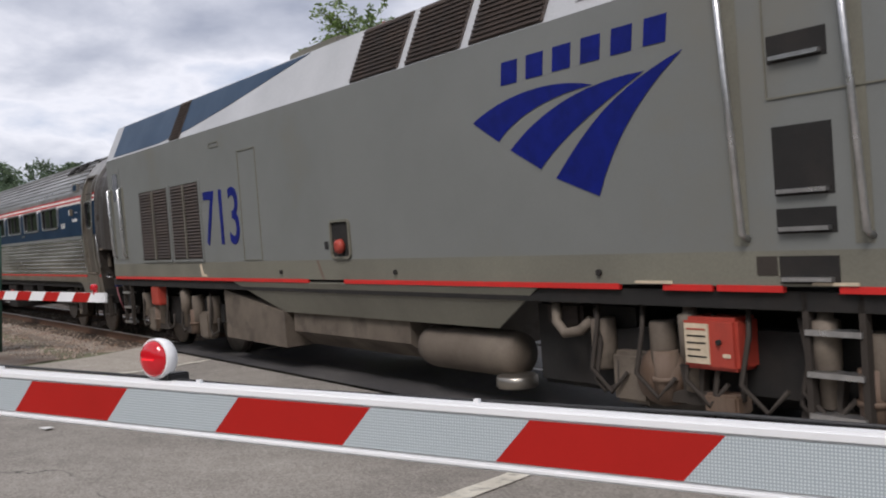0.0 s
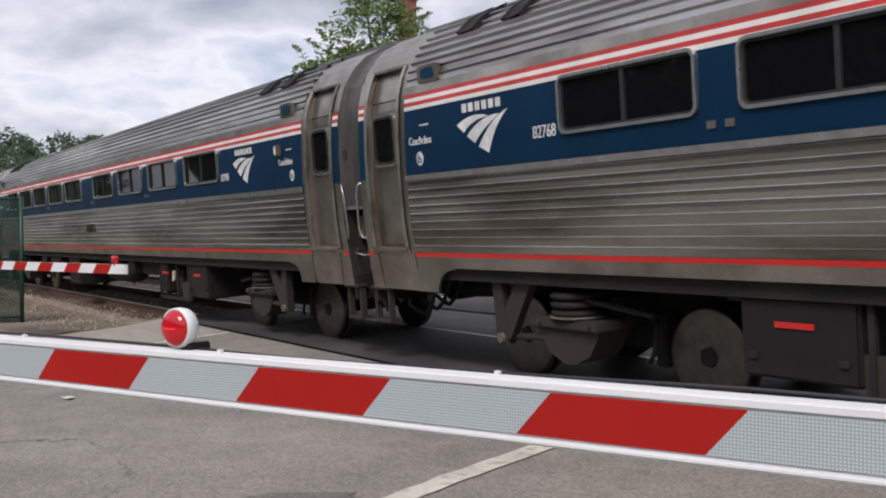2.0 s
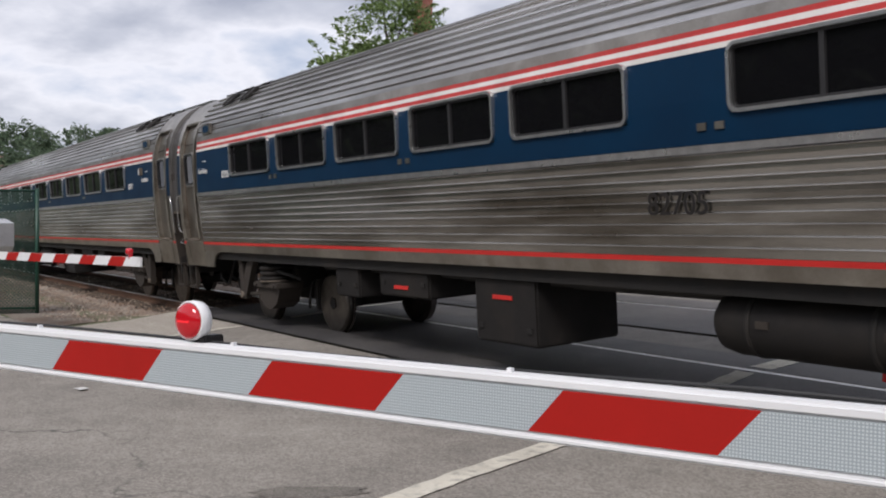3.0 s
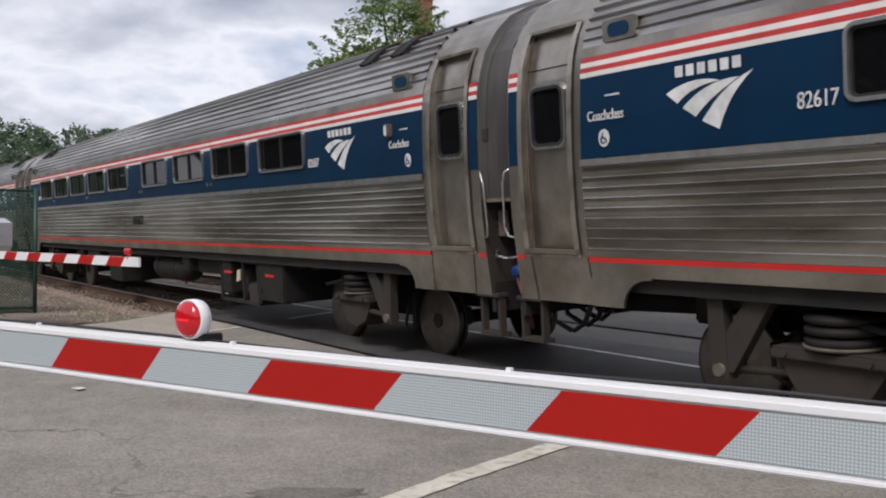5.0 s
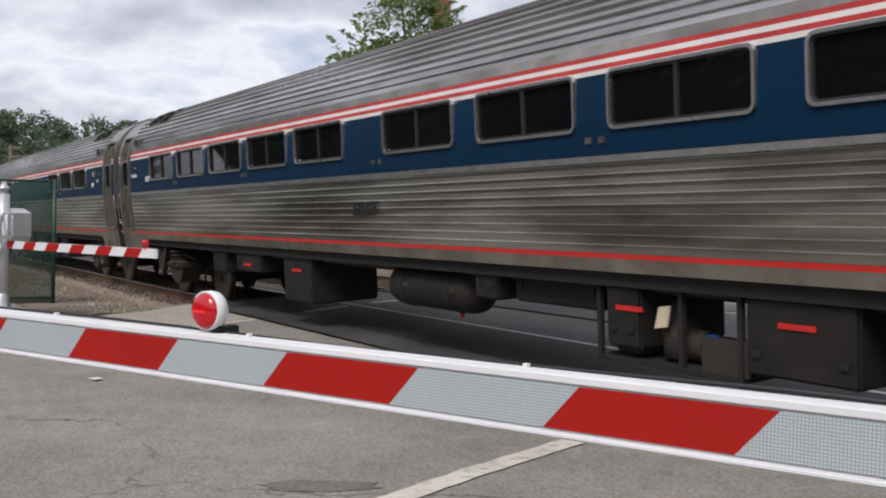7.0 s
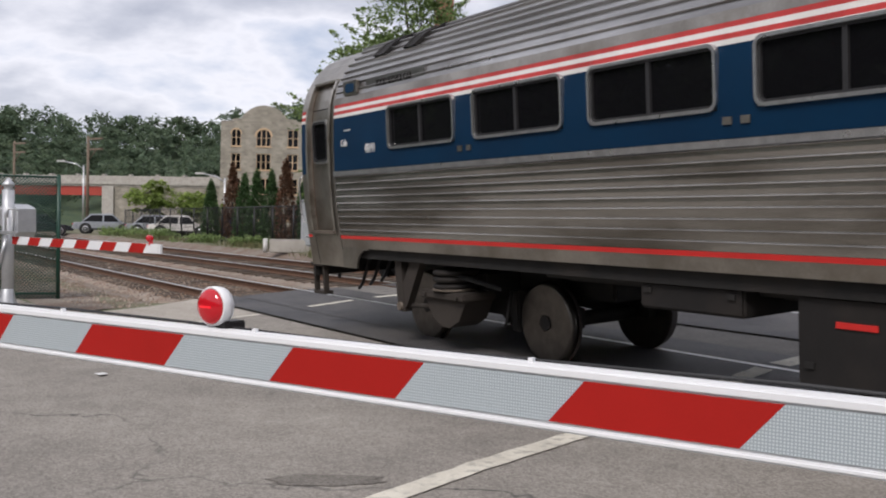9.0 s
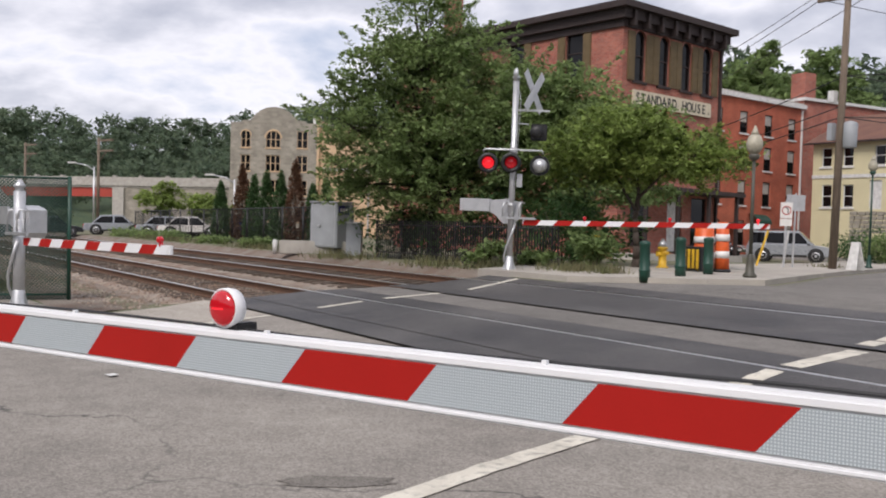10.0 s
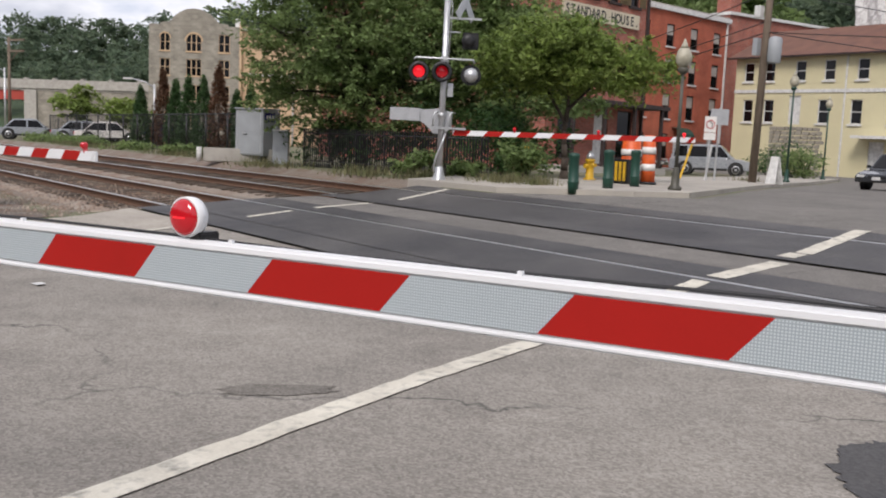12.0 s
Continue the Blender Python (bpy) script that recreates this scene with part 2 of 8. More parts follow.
M["lead_red"] = material("faded_red_cable", (0.16, 0.05, 0.06), 0.6, bump=0)
M["steel_trim"] = material("bright_steel_trim", (0.62, 0.62, 0.62), 0.3, 0.9, bump=0.0)
M["blue"] = material("dark_blue_paint", (0.002, 0.024, 0.060), 0.45, second=(0.002, 0.019, 0.049), scale=1.2, fine=60, fine_amount=0.08, bump=0.02, spec=0.12)
M["red_paint"] = material("red_stripe_paint", (0.50, 0.035, 0.03), 0.45, scale=3, bump=0)
M["white_paint"] = material("white_stripe_paint", (0.72, 0.70, 0.67), 0.45, second=(0.62, 0.6, 0.57), scale=3, bump=0)
M["sill_red"] = material("red_sill_reflector", (0.58, 0.022, 0.018), 0.4, second=(0.50, 0.02, 0.016), scale=3, bump=0)
M["dark_glass"] = glass_material("dark_window_glass", (0.006, 0.006, 0.007))
M["rubber"] = material("black_rubber", (0.02, 0.02, 0.021), 0.6, bump=0.05)
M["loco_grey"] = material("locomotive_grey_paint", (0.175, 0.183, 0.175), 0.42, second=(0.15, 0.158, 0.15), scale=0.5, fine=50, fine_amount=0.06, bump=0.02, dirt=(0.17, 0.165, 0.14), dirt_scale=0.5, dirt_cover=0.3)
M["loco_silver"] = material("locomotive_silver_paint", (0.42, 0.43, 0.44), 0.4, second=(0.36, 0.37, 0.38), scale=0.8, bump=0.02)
M["loco_sill"] = material("dirty_locomotive_sill", (0.17, 0.165, 0.13), 0.55, second=(0.13, 0.125, 0.10), scale=0.9, fine=40, bump=0.04)
M["loco_blue"] = material("locomotive_blue_paint", (0.006, 0.034, 0.078), 0.4, second=(0.006, 0.03, 0.068), scale=1, bump=0.02, spec=0.15)
M["logo_blue"] = material("logo_blue", (0.003, 0.010, 0.16), 0.5, spec=0.2, bump=0, fine_amount=0.05)
M["logo_white"] = material("logo_white", (0.70, 0.71, 0.70), 0.5, bump=0)
# grime, underfloor and wheel tones: real dirt, darkened further for the shade under the train
M["grime"] = material("grime_and_undercar_shade", (0.011, 0.010, 0.009), 0.85, second=(0.008, 0.0075, 0.007), scale=3, fine=40, bump=0.25, dirt=(0.020, 0.016, 0.013), dirt_scale=2.2)
M["shade_grime_pale"] = material("shaded_dusty_steel", (0.034, 0.027, 0.021), 0.85, second=(0.026, 0.020, 0.016), scale=1.5, fine=40, bump=0.15)
M["shade_grime_box"] = material("shaded_equipment_box", (0.014, 0.0125, 0.012), 0.75, second=(0.011, 0.010, 0.0095), scale=2, fine=40, bump=0.1, spec=0.3, dirt=(0.024, 0.020, 0.017), dirt_scale=1.6)
M["wheel"] = material("shaded_brown_wheel_steel", (0.030, 0.019, 0.014), 0.75, second=(0.018, 0.013, 0.011), scale=5, fine=50, bump=0.1)
M["wheel_tread"] = material("worn_wheel_tread", (0.16, 0.145, 0.13), 0.4, 1.0, bump=0.02)
M["red_box"] = material("faded_red_box", (0.40, 0.05, 0.03), 0.55, second=(0.3, 0.04, 0.025), scale=4)
M["label_white"] = material("paper_label", (0.62, 0.52, 0.38), 0.7, bump=0)
M["grille"] = material("dark_grille_slats", (0.045, 0.035, 0.03), 0.7, second=(0.07, 0.05, 0.04), scale=3)
M["gate_white"] = material("white_gate_paint", (0.78, 0.79, 0.80), 0.4, second=(0.72, 0.73, 0.74), scale=2, fine_amount=0.05, bump=0.01)
M["gate_red"] = material("red_reflective_sheeting", (0.39, 0.013, 0.009), 0.6, spec=0.2, second=(0.35, 0.012, 0.008), scale=3, fine=300, fine_amount=0.12, bump=0.02)
M["aluminium"] = material("galvanised_aluminium", (0.58, 0.59, 0.60), 0.42, 0.7, second=(0.48, 0.49, 0.50), scale=4, bump=0.04)
M["black_paint"] = material("black_paint", (0.015, 0.015, 0.016), 0.5, bump=0.03)
M["green_paint"] = material("dark_green_paint", (0.010, 0.055, 0.036), 0.45, second=(0.009, 0.042, 0.028), scale=4, bump=0.02)
M["bronze_paint"] = material("brown_green_lamp_paint", (0.075, 0.07, 0.052), 0.5, second=(0.05, 0.05, 0.038), scale=5, bump=0.02)
M["orange"] = material("orange_plastic", (0.75, 0.12, 0.02), 0.5, scale=5, bump=0.02)
M["yellow"] = material("yellow_hydrant_paint", (0.70, 0.42, 0.02), 0.5, scale=5)
M["wood_pole"] = material("weathered_pole_wood", (0.20, 0.155, 0.115), 0.9, second=(0.13, 0.10, 0.075), scale=3, stretch=(6, 6, 0.5), fine=30, fine_amount=0.4, bump=0.3)
M["cabinet_grey"] = material("grey_cabinet_steel", (0.33, 0.35, 0.37), 0.5, second=(0.28, 0.30, 0.31), scale=2)
M["bark"] = material("tree_bark", (0.075, 0.058, 0.045), 0.95, second=(0.04, 0.032, 0.026), scale=4, stretch=(4, 4, 0.7), bump=0.6, bump_scale=25)
M["leaf_dark"] = leaf_material("green_leaves", (0.175, 0.248, 0.095), (0.225, 0.30, 0.112))
M["leaf_light"] = leaf_material("light_green_leaves", (0.25, 0.325, 0.085), (0.18, 0.25, 0.07))
# the bluish shift of distance haze is mixed into this leaf green
M["leaf_far"] = leaf_material("hazy_wood_leaves", (0.105, 0.152, 0.10), (0.145, 0.188, 0.11))
M["conifer"] = leaf_material("conifer_green", (0.065, 0.128, 0.048), (0.085, 0.155, 0.052))
M["conifer_brown"] = leaf_material("dry_conifer", (0.19, 0.105, 0.065), (0.14, 0.08, 0.05))
M["brick"] = brick_material("red_brickwork", (0.40, 0.125, 0.085), (0.24, 0.062, 0.044), (0.30, 0.20, 0.16))
M["brick_orange"] = brick_material("painted_red_brick", (0.43, 0.115, 0.06), (0.34, 0.08, 0.044), (0.32, 0.11, 0.07))
M["stone"] = brick_material("grey_stone_blocks", (0.30, 0.275, 0.225), (0.22, 0.20, 0.165), (0.33, 0.31, 0.27), 0.6, 0.3)
M["stucco"] = material("tan_stucco", (0.56, 0.40, 0.25), 0.9, second=(0.5, 0.35, 0.22), scale=0.4)
M["yellow_siding"] = material("pale_yellow_siding", (0.62, 0.57, 0.36), 0.8, second=(0.57, 0.52, 0.33), scale=0.5)
M["roof_brown"] = material("brown_roofing", (0.16, 0.075, 0.05), 0.9, second=(0.12, 0.06, 0.045), scale=1)
M["cornice"] = material("dark_cornice", (0.035, 0.022, 0.02), 0.7, bump=0.05)
M["shutter"] = material("brown_shutters", (0.13, 0.09, 0.04), 0.7, second=(0.10, 0.07, 0.03), scale=3)
M["sign_cream"] = material("cream_sign_board", (0.60, 0.54, 0.40), 0.7, second=(0.54, 0.48, 0.36), scale=2)
M["trim_white"] = material("white_trim", (0.70, 0.70, 0.68), 0.6, bump=0.02)
M["car_silver"] = material("silver_car_paint", (0.40, 0.425, 0.46), 0.3, 0.3, bump=0, coat=0.6)
M["car_dark"] = material("dark_car_paint", (0.02, 0.024, 0.03), 0.25, bump=0, coat=0.8)
M["grass"] = material("grass_blades", (0.085, 0.10, 0.035), 0.8, second=(0.15, 0.13, 0.065), scale=2, bump=0, random_amount=0.4)
M["globe"] = material("frosted_globe", (0.46, 0.43, 0.33), 0.4, bump=0)


def lamp_red(name, strength):
    m = bpy.data.materials.new(name)
    m.use_nodes = True
    b = m.node_tree.nodes["Principled BSDF"]
    b.inputs["Base Color"].default_value = (0.36, 0.006, 0.012, 1)
    b.inputs["Roughness"].default_value = 0.12
    b.inputs["Coat Weight"].default_value = 0.5
    b.inputs["Emission Color"].default_value = (1.0, 0.02, 0.03, 1)
    b.inputs["Emission Strength"].default_value = strength
    return m


M["lens_red"] = lamp_red("red_lamp_lens", 0.13)
M["lens_core"] = lamp_red("lit_red_lamp", 0.7)


def sheeting_material():
    """Silver-grey reflective sheeting with its fine honeycomb."""
    m = material("silver_reflective_sheeting", (0.38, 0.435, 0.46), 0.45, second=(0.35, 0.40, 0.425), scale=2, fine=300, fine_amount=0.08, bump=0.0)
    nt = m.node_tree
    n, l = nt.nodes.new, nt.links.new
    b = nt.nodes["Principled BSDF"]
    src = b.inputs["Base Color"].links[0].from_socket
    tc = n("ShaderNodeTexCoord")
    turn = n("ShaderNodeMapping")
    turn.inputs["Rotation"].default_value = (radians(90), 0, 0)
    l(tc.outputs["Object"], turn.inputs[0])
    v = n("ShaderNodeTexVoronoi")
    v.voronoi_dimensions = "2D"
    v.inputs["Scale"].default_value = 150.0
    v.inputs["Randomness"].default_value = 0.08
    l(turn.outputs[0], v.inputs["Vector"])
    r = n("ShaderNodeValToRGB")
    r.color_ramp.elements[0].position, r.color_ramp.elements[0].color = 0.20, (0.66, 0.71, 0.73, 1)
    r.color_ramp.elements[1].position, r.color_ramp.elements[1].color = 0.40, (0.29, 0.335, 0.355, 1)
    l(v.outputs["Distance"], r.inputs[0])
    x = n("ShaderNodeMix")
    x.data_type = "RGBA"
    x.inputs[0].default_value = 0.6
    l(src, x.inputs[6])
    l(r.outputs[0], x.inputs[7])
    l(x.outputs[2], b.inputs["Base Color"])
    return m


M["sheeting"] = sheeting_material()


# ---- mesh helpers ----
def box(bm, x0, x1, y0, y1, z0, z1, bevel=0.0):
    v = [bm.verts.new(p) for p in ((x0, y0, z0), (x1, y0, z0), (x1, y1, z0), (x0, y1, z0), (x0, y0, z1), (x1, y0, z1), (x1, y1, z1), (x0, y1, z1))]
    f = [bm.faces.new([v[i] for i in q]) for q in ((3, 2, 1, 0), (4, 5, 6, 7), (0, 1, 5, 4), (1, 2, 6, 5), (2, 3, 7, 6), (3, 0, 4, 7))]
    if bevel:
        bmesh.ops.bevel(bm, geom=list({e for g in f for e in g.edges}), offset=bevel, segments=2, affect="EDGES")
    return bm


def tube(bm, a, b, r, r2=None, seg=12):
    """A round bar from a to b, with caps."""
    a, b = Vector(a), Vector(b)
    r2 = r if r2 is None else r2
    q = (b - a).to_track_quat("Z", "Y")
    rings = []
    for p, rr in ((a, r), (b, r2)):
        rings.append([bm.verts.new(p + q @ Vector((rr * math.cos(2 * math.pi * i / seg), rr * math.sin(2 * math.pi * i / seg), 0))) for i in range(seg)])
    for i in range(seg):
        f = bm.faces.new((rings[0][i], rings[0][(i + 1) % seg], rings[1][(i + 1) % seg], rings[1][i]))
        f.smooth = True
    bm.faces.new(rings[0][::-1])
    bm.faces.new(rings[1])
    return bm


def path_tube(bm, pts, r, seg=8):
    """One bent round bar through the points."""
    pts = [Vector(p) for p in pts]
    rings = []
    for i, p in enumerate(pts):
        d = (pts[min(i + 1, len(pts) - 1)] - pts[max(i - 1, 0)]).normalized()
        u = d.orthogonal().normalized() if i == 0 else (u - d * u.dot(d)).normalized()
        w = d.cross(u)
        rings.append([bm.verts.new(p + r * (math.cos(2 * math.pi * k / seg) * u + math.sin(2 * math.pi * k / seg) * w)) for k in range(seg)])
    for a, b in zip(rings, rings[1:]):
        for k in range(seg):
            bm.faces.new((a[k], a[(k + 1) % seg], b[(k + 1) % seg], b[k])).smooth = True
    bm.faces.new(rings[0][::-1])
    bm.faces.new(rings[-1])
    return bm


def lathe(bm, prof, centre=(0, 0, 0), axis="Z", seg=24):
    """A turned body: prof gives (radius, along) pairs."""
    c = Vector(centre)
    rings = []
    for r, h in prof:
        ring = []
        for i in range(seg):
            u, w = r * math.cos(2 * math.pi * i / seg), r * math.sin(2 * math.pi * i / seg)
            p = {"Z": (u, w, h), "Y": (u, h, -w), "X": (h, u, w)}[axis]
            ring.append(bm.verts.new(c + Vector(p)))
        rings.append(ring)
    for a, b in zip(rings, rings[1:]):
        for i in range(seg):
            f = bm.faces.new((a[i], a[(i + 1) % seg], b[(i + 1) % seg], b[i]))
            f.smooth = True
    bm.faces.new(rings[0][::-1])
    bm.faces.new(rings[-1])
    return bm


def poly(bm, pts, normal, depth):
    """A flat plate with outline pts, depth thick along the normal."""
    n = Vector(normal) * depth
    lo = [bm.verts.new(Vector(p)) for p in pts]
    hi = [bm.verts.new(Vector(p) + n) for p in pts]
    bm.faces.new(lo[::-1])
    bm.faces.new(hi)
    k = len(pts)
    for i in range(k):
        bm.faces.new((lo[i], lo[(i + 1) % k], hi[(i + 1) % k], hi[i]))
    return bm


def sheet(bm, rows):
    """A grid of quads through rows of points."""
    g = [[bm.verts.new(p) for p in r] for r in rows]
    for a, b in zip(g, g[1:]):
        for i in range(len(a) - 1):
            bm.faces.new((a[i], a[i + 1], b[i + 1], b[i]))
    return bm


def mesh_of(bm, mat, fix=True):
    if fix:
        bmesh.ops.recalc_face_normals(bm, faces=bm.faces)
    me = bpy.data.meshes.new("mesh")
    bm.to_mesh(me)
    bm.free()
    me.materials.append(mat)
    return me


def part(name, bm, mat, parent, label=""):
    ob = new(name, mesh_of(bm, mat))
    ob.parent = parent
    return tagged(ob, label)


def thing(name, label, category, group="", at=None):
    ob = new(name)
    ob.empty_display_size = 0.2
    if at is not None:
        ob.matrix_world = at
    return tagged(ob, label, category, group)


def single(name, bm, mat, label, category, group="", kind="", at=None):
    ob = new(name, mesh_of(bm, mat))
    if at is not None:
        ob.matrix_world = at
    return tagged(ob, label, category, group, kind)


def lettering(name, text, size, mat, parent, m, depth=0.004, squeeze=1.0, label="", bold=0.0):
    cu = bpy.data.curves.new("letters", "FONT")
    cu.body, cu.size, cu.extrude, cu.offset, cu.align_x = text, size, depth, bold, "CENTER"
    tmp = bpy.data.objects.new("letters", cu)
    scene.collection.objects.link(tmp)
    bpy.context.view_layer.update()
    me = bpy.data.meshes.new_from_object(tmp.evaluated_get(bpy.context.evaluated_depsgraph_get()))
    bpy.data.objects.remove(tmp)
    me.transform(Matrix.Diagonal((squeeze, 1, 1, 1)))
    me.materials.clear()
    me.materials.append(mat)
    ob = new(name, me)
    ob.parent = parent
    ob.matrix_local = m
    return tagged(ob, label)


# ---- the plan ----
GY = [-400, 5.2, 7.1, 8.6, 11.3, 12.8, 13.6, 15.0, 22.0, 40.0, 75.0, 1500]
GZ = [-0.2, -0.2, -0.107, 0.0, 0.06, 0.187, 0.26, 0.34, 0.27, -0.15, -0.55, -0.6]
CANT, TRACK_Y, TRACK_Z = 4.1, 7.85, -0.053
FAR_Y, FAR_Z, FAR_CANT = 12.05, 0.124, 4.8


def gz(y):
    return float(np.interp(y, GY, GZ))


def ground_strip(name, mat, left, right, ys, lift, label, kind="structure", steps=1):
    """A sheet over the ground between two edges given as functions of y."""
    bm = bmesh.new()
    rows = []
    for y in ys:
        a, b = left(y), right(y)
        rows.append([(a + (b - a) * i / steps, y, gz(y) + lift) for i in range(steps + 1)])
    sheet(bm, rows)
    ob = new(name, mesh_of(bm, mat))
    return tagged(ob, label, name.replace("_", " "), kind=kind)


def span(a, b, extra=()):
    return sorted({a, b, *[y for y in GY if a < y < b], *extra})


def lerp_edge(pts):
    ys, xs = [p[1] for p in pts], [p[0] for p in pts]
    return lambda y: float(np.interp(y, ys, xs))


def build_ground():
    bm = bmesh.new()
    xs = [-1500, -300, -100, -40, -19.5, -19.0, 0, 30, 100, 300, 1500]
    ys = sorted({*GY, 4.0, 5.6, 14.6})
    sheet(bm, [[(x, y, gz(y) - (0.42 if x < -19.2 and 5.5 < y < 14.0 else 0.02)) for x in xs] for y in ys])
    ob = new("ground", mesh_of(bm, M["soil"]))
    tagged(ob, "bare soil with weeds around the crossing", "ground", kind="structure")
    # near street, in front of the near track
    ground_strip("road", M["asphalt"], lerp_edge([(-70, -40), (-60, 0), (-30, 2.6), (-17.6, 3.5), (-16.4, 4.6), (-17.9, 6.9)]), lambda y: 60.0, span(-40, 6.35, (0, 2.6, 3.5, 4.6)), 0.0, "worn grey asphalt street with fine cracks")
    ground_strip("road_apron", M["asphalt_pale"], lerp_edge([(-17.3, 3.7), (-19.2, 6.4)]), lerp_edge([(-14.6, 3.7), (-15.9, 6.4)]), span(3.7, 6.3), 0.006, "pale asphalt apron beside the crossing")
    # crossing panels between and beside the rails
    l1, r1 = lambda y: -19.0 - 0.1 * (y - 7), lambda y: 60.0
    for name, a, b, mat, lab in (("crossing_near", 6.35, 7.04, "asphalt_dark", "dark asphalt strip along the near rail"), ("crossing_inner", 7.16, 8.54, "asphalt_dark", "dark crossing surface between the near rails"), ("crossing_edge", 8.66, 9.45, "asphalt_dark", "dark crossing surface behind the near track"), ("crossing_middle", 9.45, 10.55, "asphalt_mid", "grey asphalt between the two tracks"), ("crossing_far_edge", 10.55, 11.24, "asphalt_dark", "dark crossing surface before the far track"), ("crossing_far_inner", 11.36, 12.74, "asphalt_dark", "dark crossing surface between the far rails"), ("crossing_far_strip", 12.86, 13.5, "asphalt_dark", "dark asphalt strip behind the far rail")):
        ground_strip(name, M[mat], l1, r1, span(a, b), 0.030 if name in ("crossing_near", "crossing_far_edge") else 0.004, lab)
    ground_strip("street", M["asphalt_mid"], lerp_edge([(-19.3, 13.5), (-16.9, 13.55), (-14.0, 15.2), (-13.6, 16.6), (-14.6, 18.6), (-18.6, 26), (-25, 38), (-31, 50), (-60, 52), (-60, 200)]), lambda y: 80.0, span(13.5, 140, (13.55, 16.6, 18.6, 26, 38, 50, 52)), 0.0, "grey asphalt street leading away from the crossing")
    # raised pavement with a real kerb
    bm = bmesh.new()
    kerb = [(-20.5, 13.75), (-17.0, 13.8), (-14.3, 15.3), (-13.9, 16.6), (-14.9, 18.6), (-18.9, 26), (-25.3, 38), (-31, 49.5)]
    back = [(-20.5, 15.2), (-20.2, 15.6), (-19.8, 16.6), (-20.0, 18.0), (-21, 20.0), (-25, 28), (-31, 40), (-37, 52)]
    top_k = [bm.verts.new((x, y, gz(y) + 0.11)) for x, y in kerb]
    low_k = [bm.verts.new((x + 0.01, y - 0.01, gz(y) - 0.1)) for x, y in kerb]
    top_b = [bm.verts.new((x, y, gz(y) + 0.11)) for x, y in back]
    for i in range(len(kerb) - 1):
        bm.faces.new((low_k[i], low_k[i + 1], top_k[i + 1], top_k[i]))
        bm.faces.new((top_k[i], top_k[i + 1], top_b[i + 1], top_b[i]))
    tagged(new("pavement", mesh_of(bm, M["pavement"])), "pale concrete pavement with a low kerb", "pavement", kind="structure")
    # painted lines
    def line(name, pts, w, label, lift=0.010):
        b2 = bmesh.new()
        rows = []
        dense = []
        for (xa, ya), (xb, yb) in zip(pts, pts[1:]):
            ys = span(min(ya, yb), max(ya, yb), [min(ya, yb) + (abs(yb - ya)) * k / 6 for k in range(6)])
            dense += [(xa + (xb - xa) * (y - ya) / (yb - ya), y) for y in (ys if yb > ya else ys[::-1])][:-1]
        dense.append(pts[-1])
        for k, (x, y) in enumerate(dense):
            wob = 0.012 * math.sin(k * 2.7)
            rows.append([(x - w / 2 + wob, y, gz(y) + lift), (x + w / 2 + wob * 0.5, y, gz(y) + lift)])
        sheet(b2, rows)
        tagged(new(name, mesh_of(b2, M["road_paint"])), label, "road marking", kind="structure")

    line("road_line_1", [(-3.82, 0.0), (-4.28, 1.15), (-4.97, 2.75), (-5.43, 3.85), (-5.92, 5.2), (-6.25, 6.3)], 0.21, "worn cream line painted across the near street")
    line("road_line_2", [(-6.5, 7.25), (-6.85, 8.45)], 0.24, "scuffed cream line between the near rails")
    line("road_line_3", [(-6.9, 8.75), (-7.25, 10.4)], 0.28, "worn cream line between the tracks")
    line("road_line_4", [(-7.6, 11.4), (-8.1, 13.6)], 0.26, "worn cream line over the far track")
    line("road_line_9", [(-7.42, 10.75), (-7.54, 11.2)], 0.26, "short worn cream line before the far track", 0.036)
    line("road_line_5", [(-14.9, 4.0), (-15.2, 5.0), (-15.65, 6.3)], 0.17, "pale edge line on the near apron")
    line("road_line_6", [(-16.1, 7.4), (-16.35, 8.4)], 0.17, "pale edge line between the near rails")
    line("road_line_7", [(-16.6, 9.0), (-17.3, 11.1)], 0.18, "pale edge line between the tracks")
    line("road_line_8", [(-17.45, 11.5), (-18.3, 13.4)], 0.18, "pale edge line over the far track")
    # oil patches
    for name, cx, cy, rx, ry in (("asphalt_patch", -5.62, 2.78, 0.30, 0.15),):
        b2 = bmesh.new()
        vs = []
        for i in range(64):
            a = 2 * math.pi * i / 64
            rr = 1 + 0.45 * noise.noise((cx + 2 * math.cos(a), cy + 2 * math.sin(a), 0.3)) + 0.22 * noise.noise((9 * math.cos(a), 9 * math.sin(a), 1.7))
            vs.append(b2.verts.new((cx + rx * rr * math.cos(a) * 0.7 - ry * 0.9 * math.sin(a) * 0.5, cy + rx * rr * math.cos(a) * 0.9 + ry * rr * math.sin(a), gz(cy) + 0.005)))
        b2.faces.new(vs)
        tagged(new(name, mesh_of(b2, M["asphalt_patch"])), "dark irregular asphalt patch in the street", "road patch", kind="structure")

    # damp dark stain with a ragged edge
    b2 = bmesh.new()
    vs = []
    for i in range(120):
        a = 2 * math.pi * i / 120
        rr = 1 + 0.16 * noise.noise((3 * math.cos(a), 3 * math.sin(a), 1.3)) + 0.14 * noise.noise((11 * math.cos(a), 11 * math.sin(a), 2.1)) + 0.08 * noise.noise((31 * math.cos(a), 31 * math.sin(a), 4.1))
        u, v = 0.68 * rr * math.cos(a), 0.5 * rr * math.sin(a)
        yy = 4.84 + 0.63 * u - 0.77 * v
        vs.append(b2.verts.new((-2.40 - 0.77 * u - 0.63 * v, yy, gz(yy) + 0.008)))
    mid = b2.verts.new((-2.40, 4.84, gz(4.84) + 0.008))
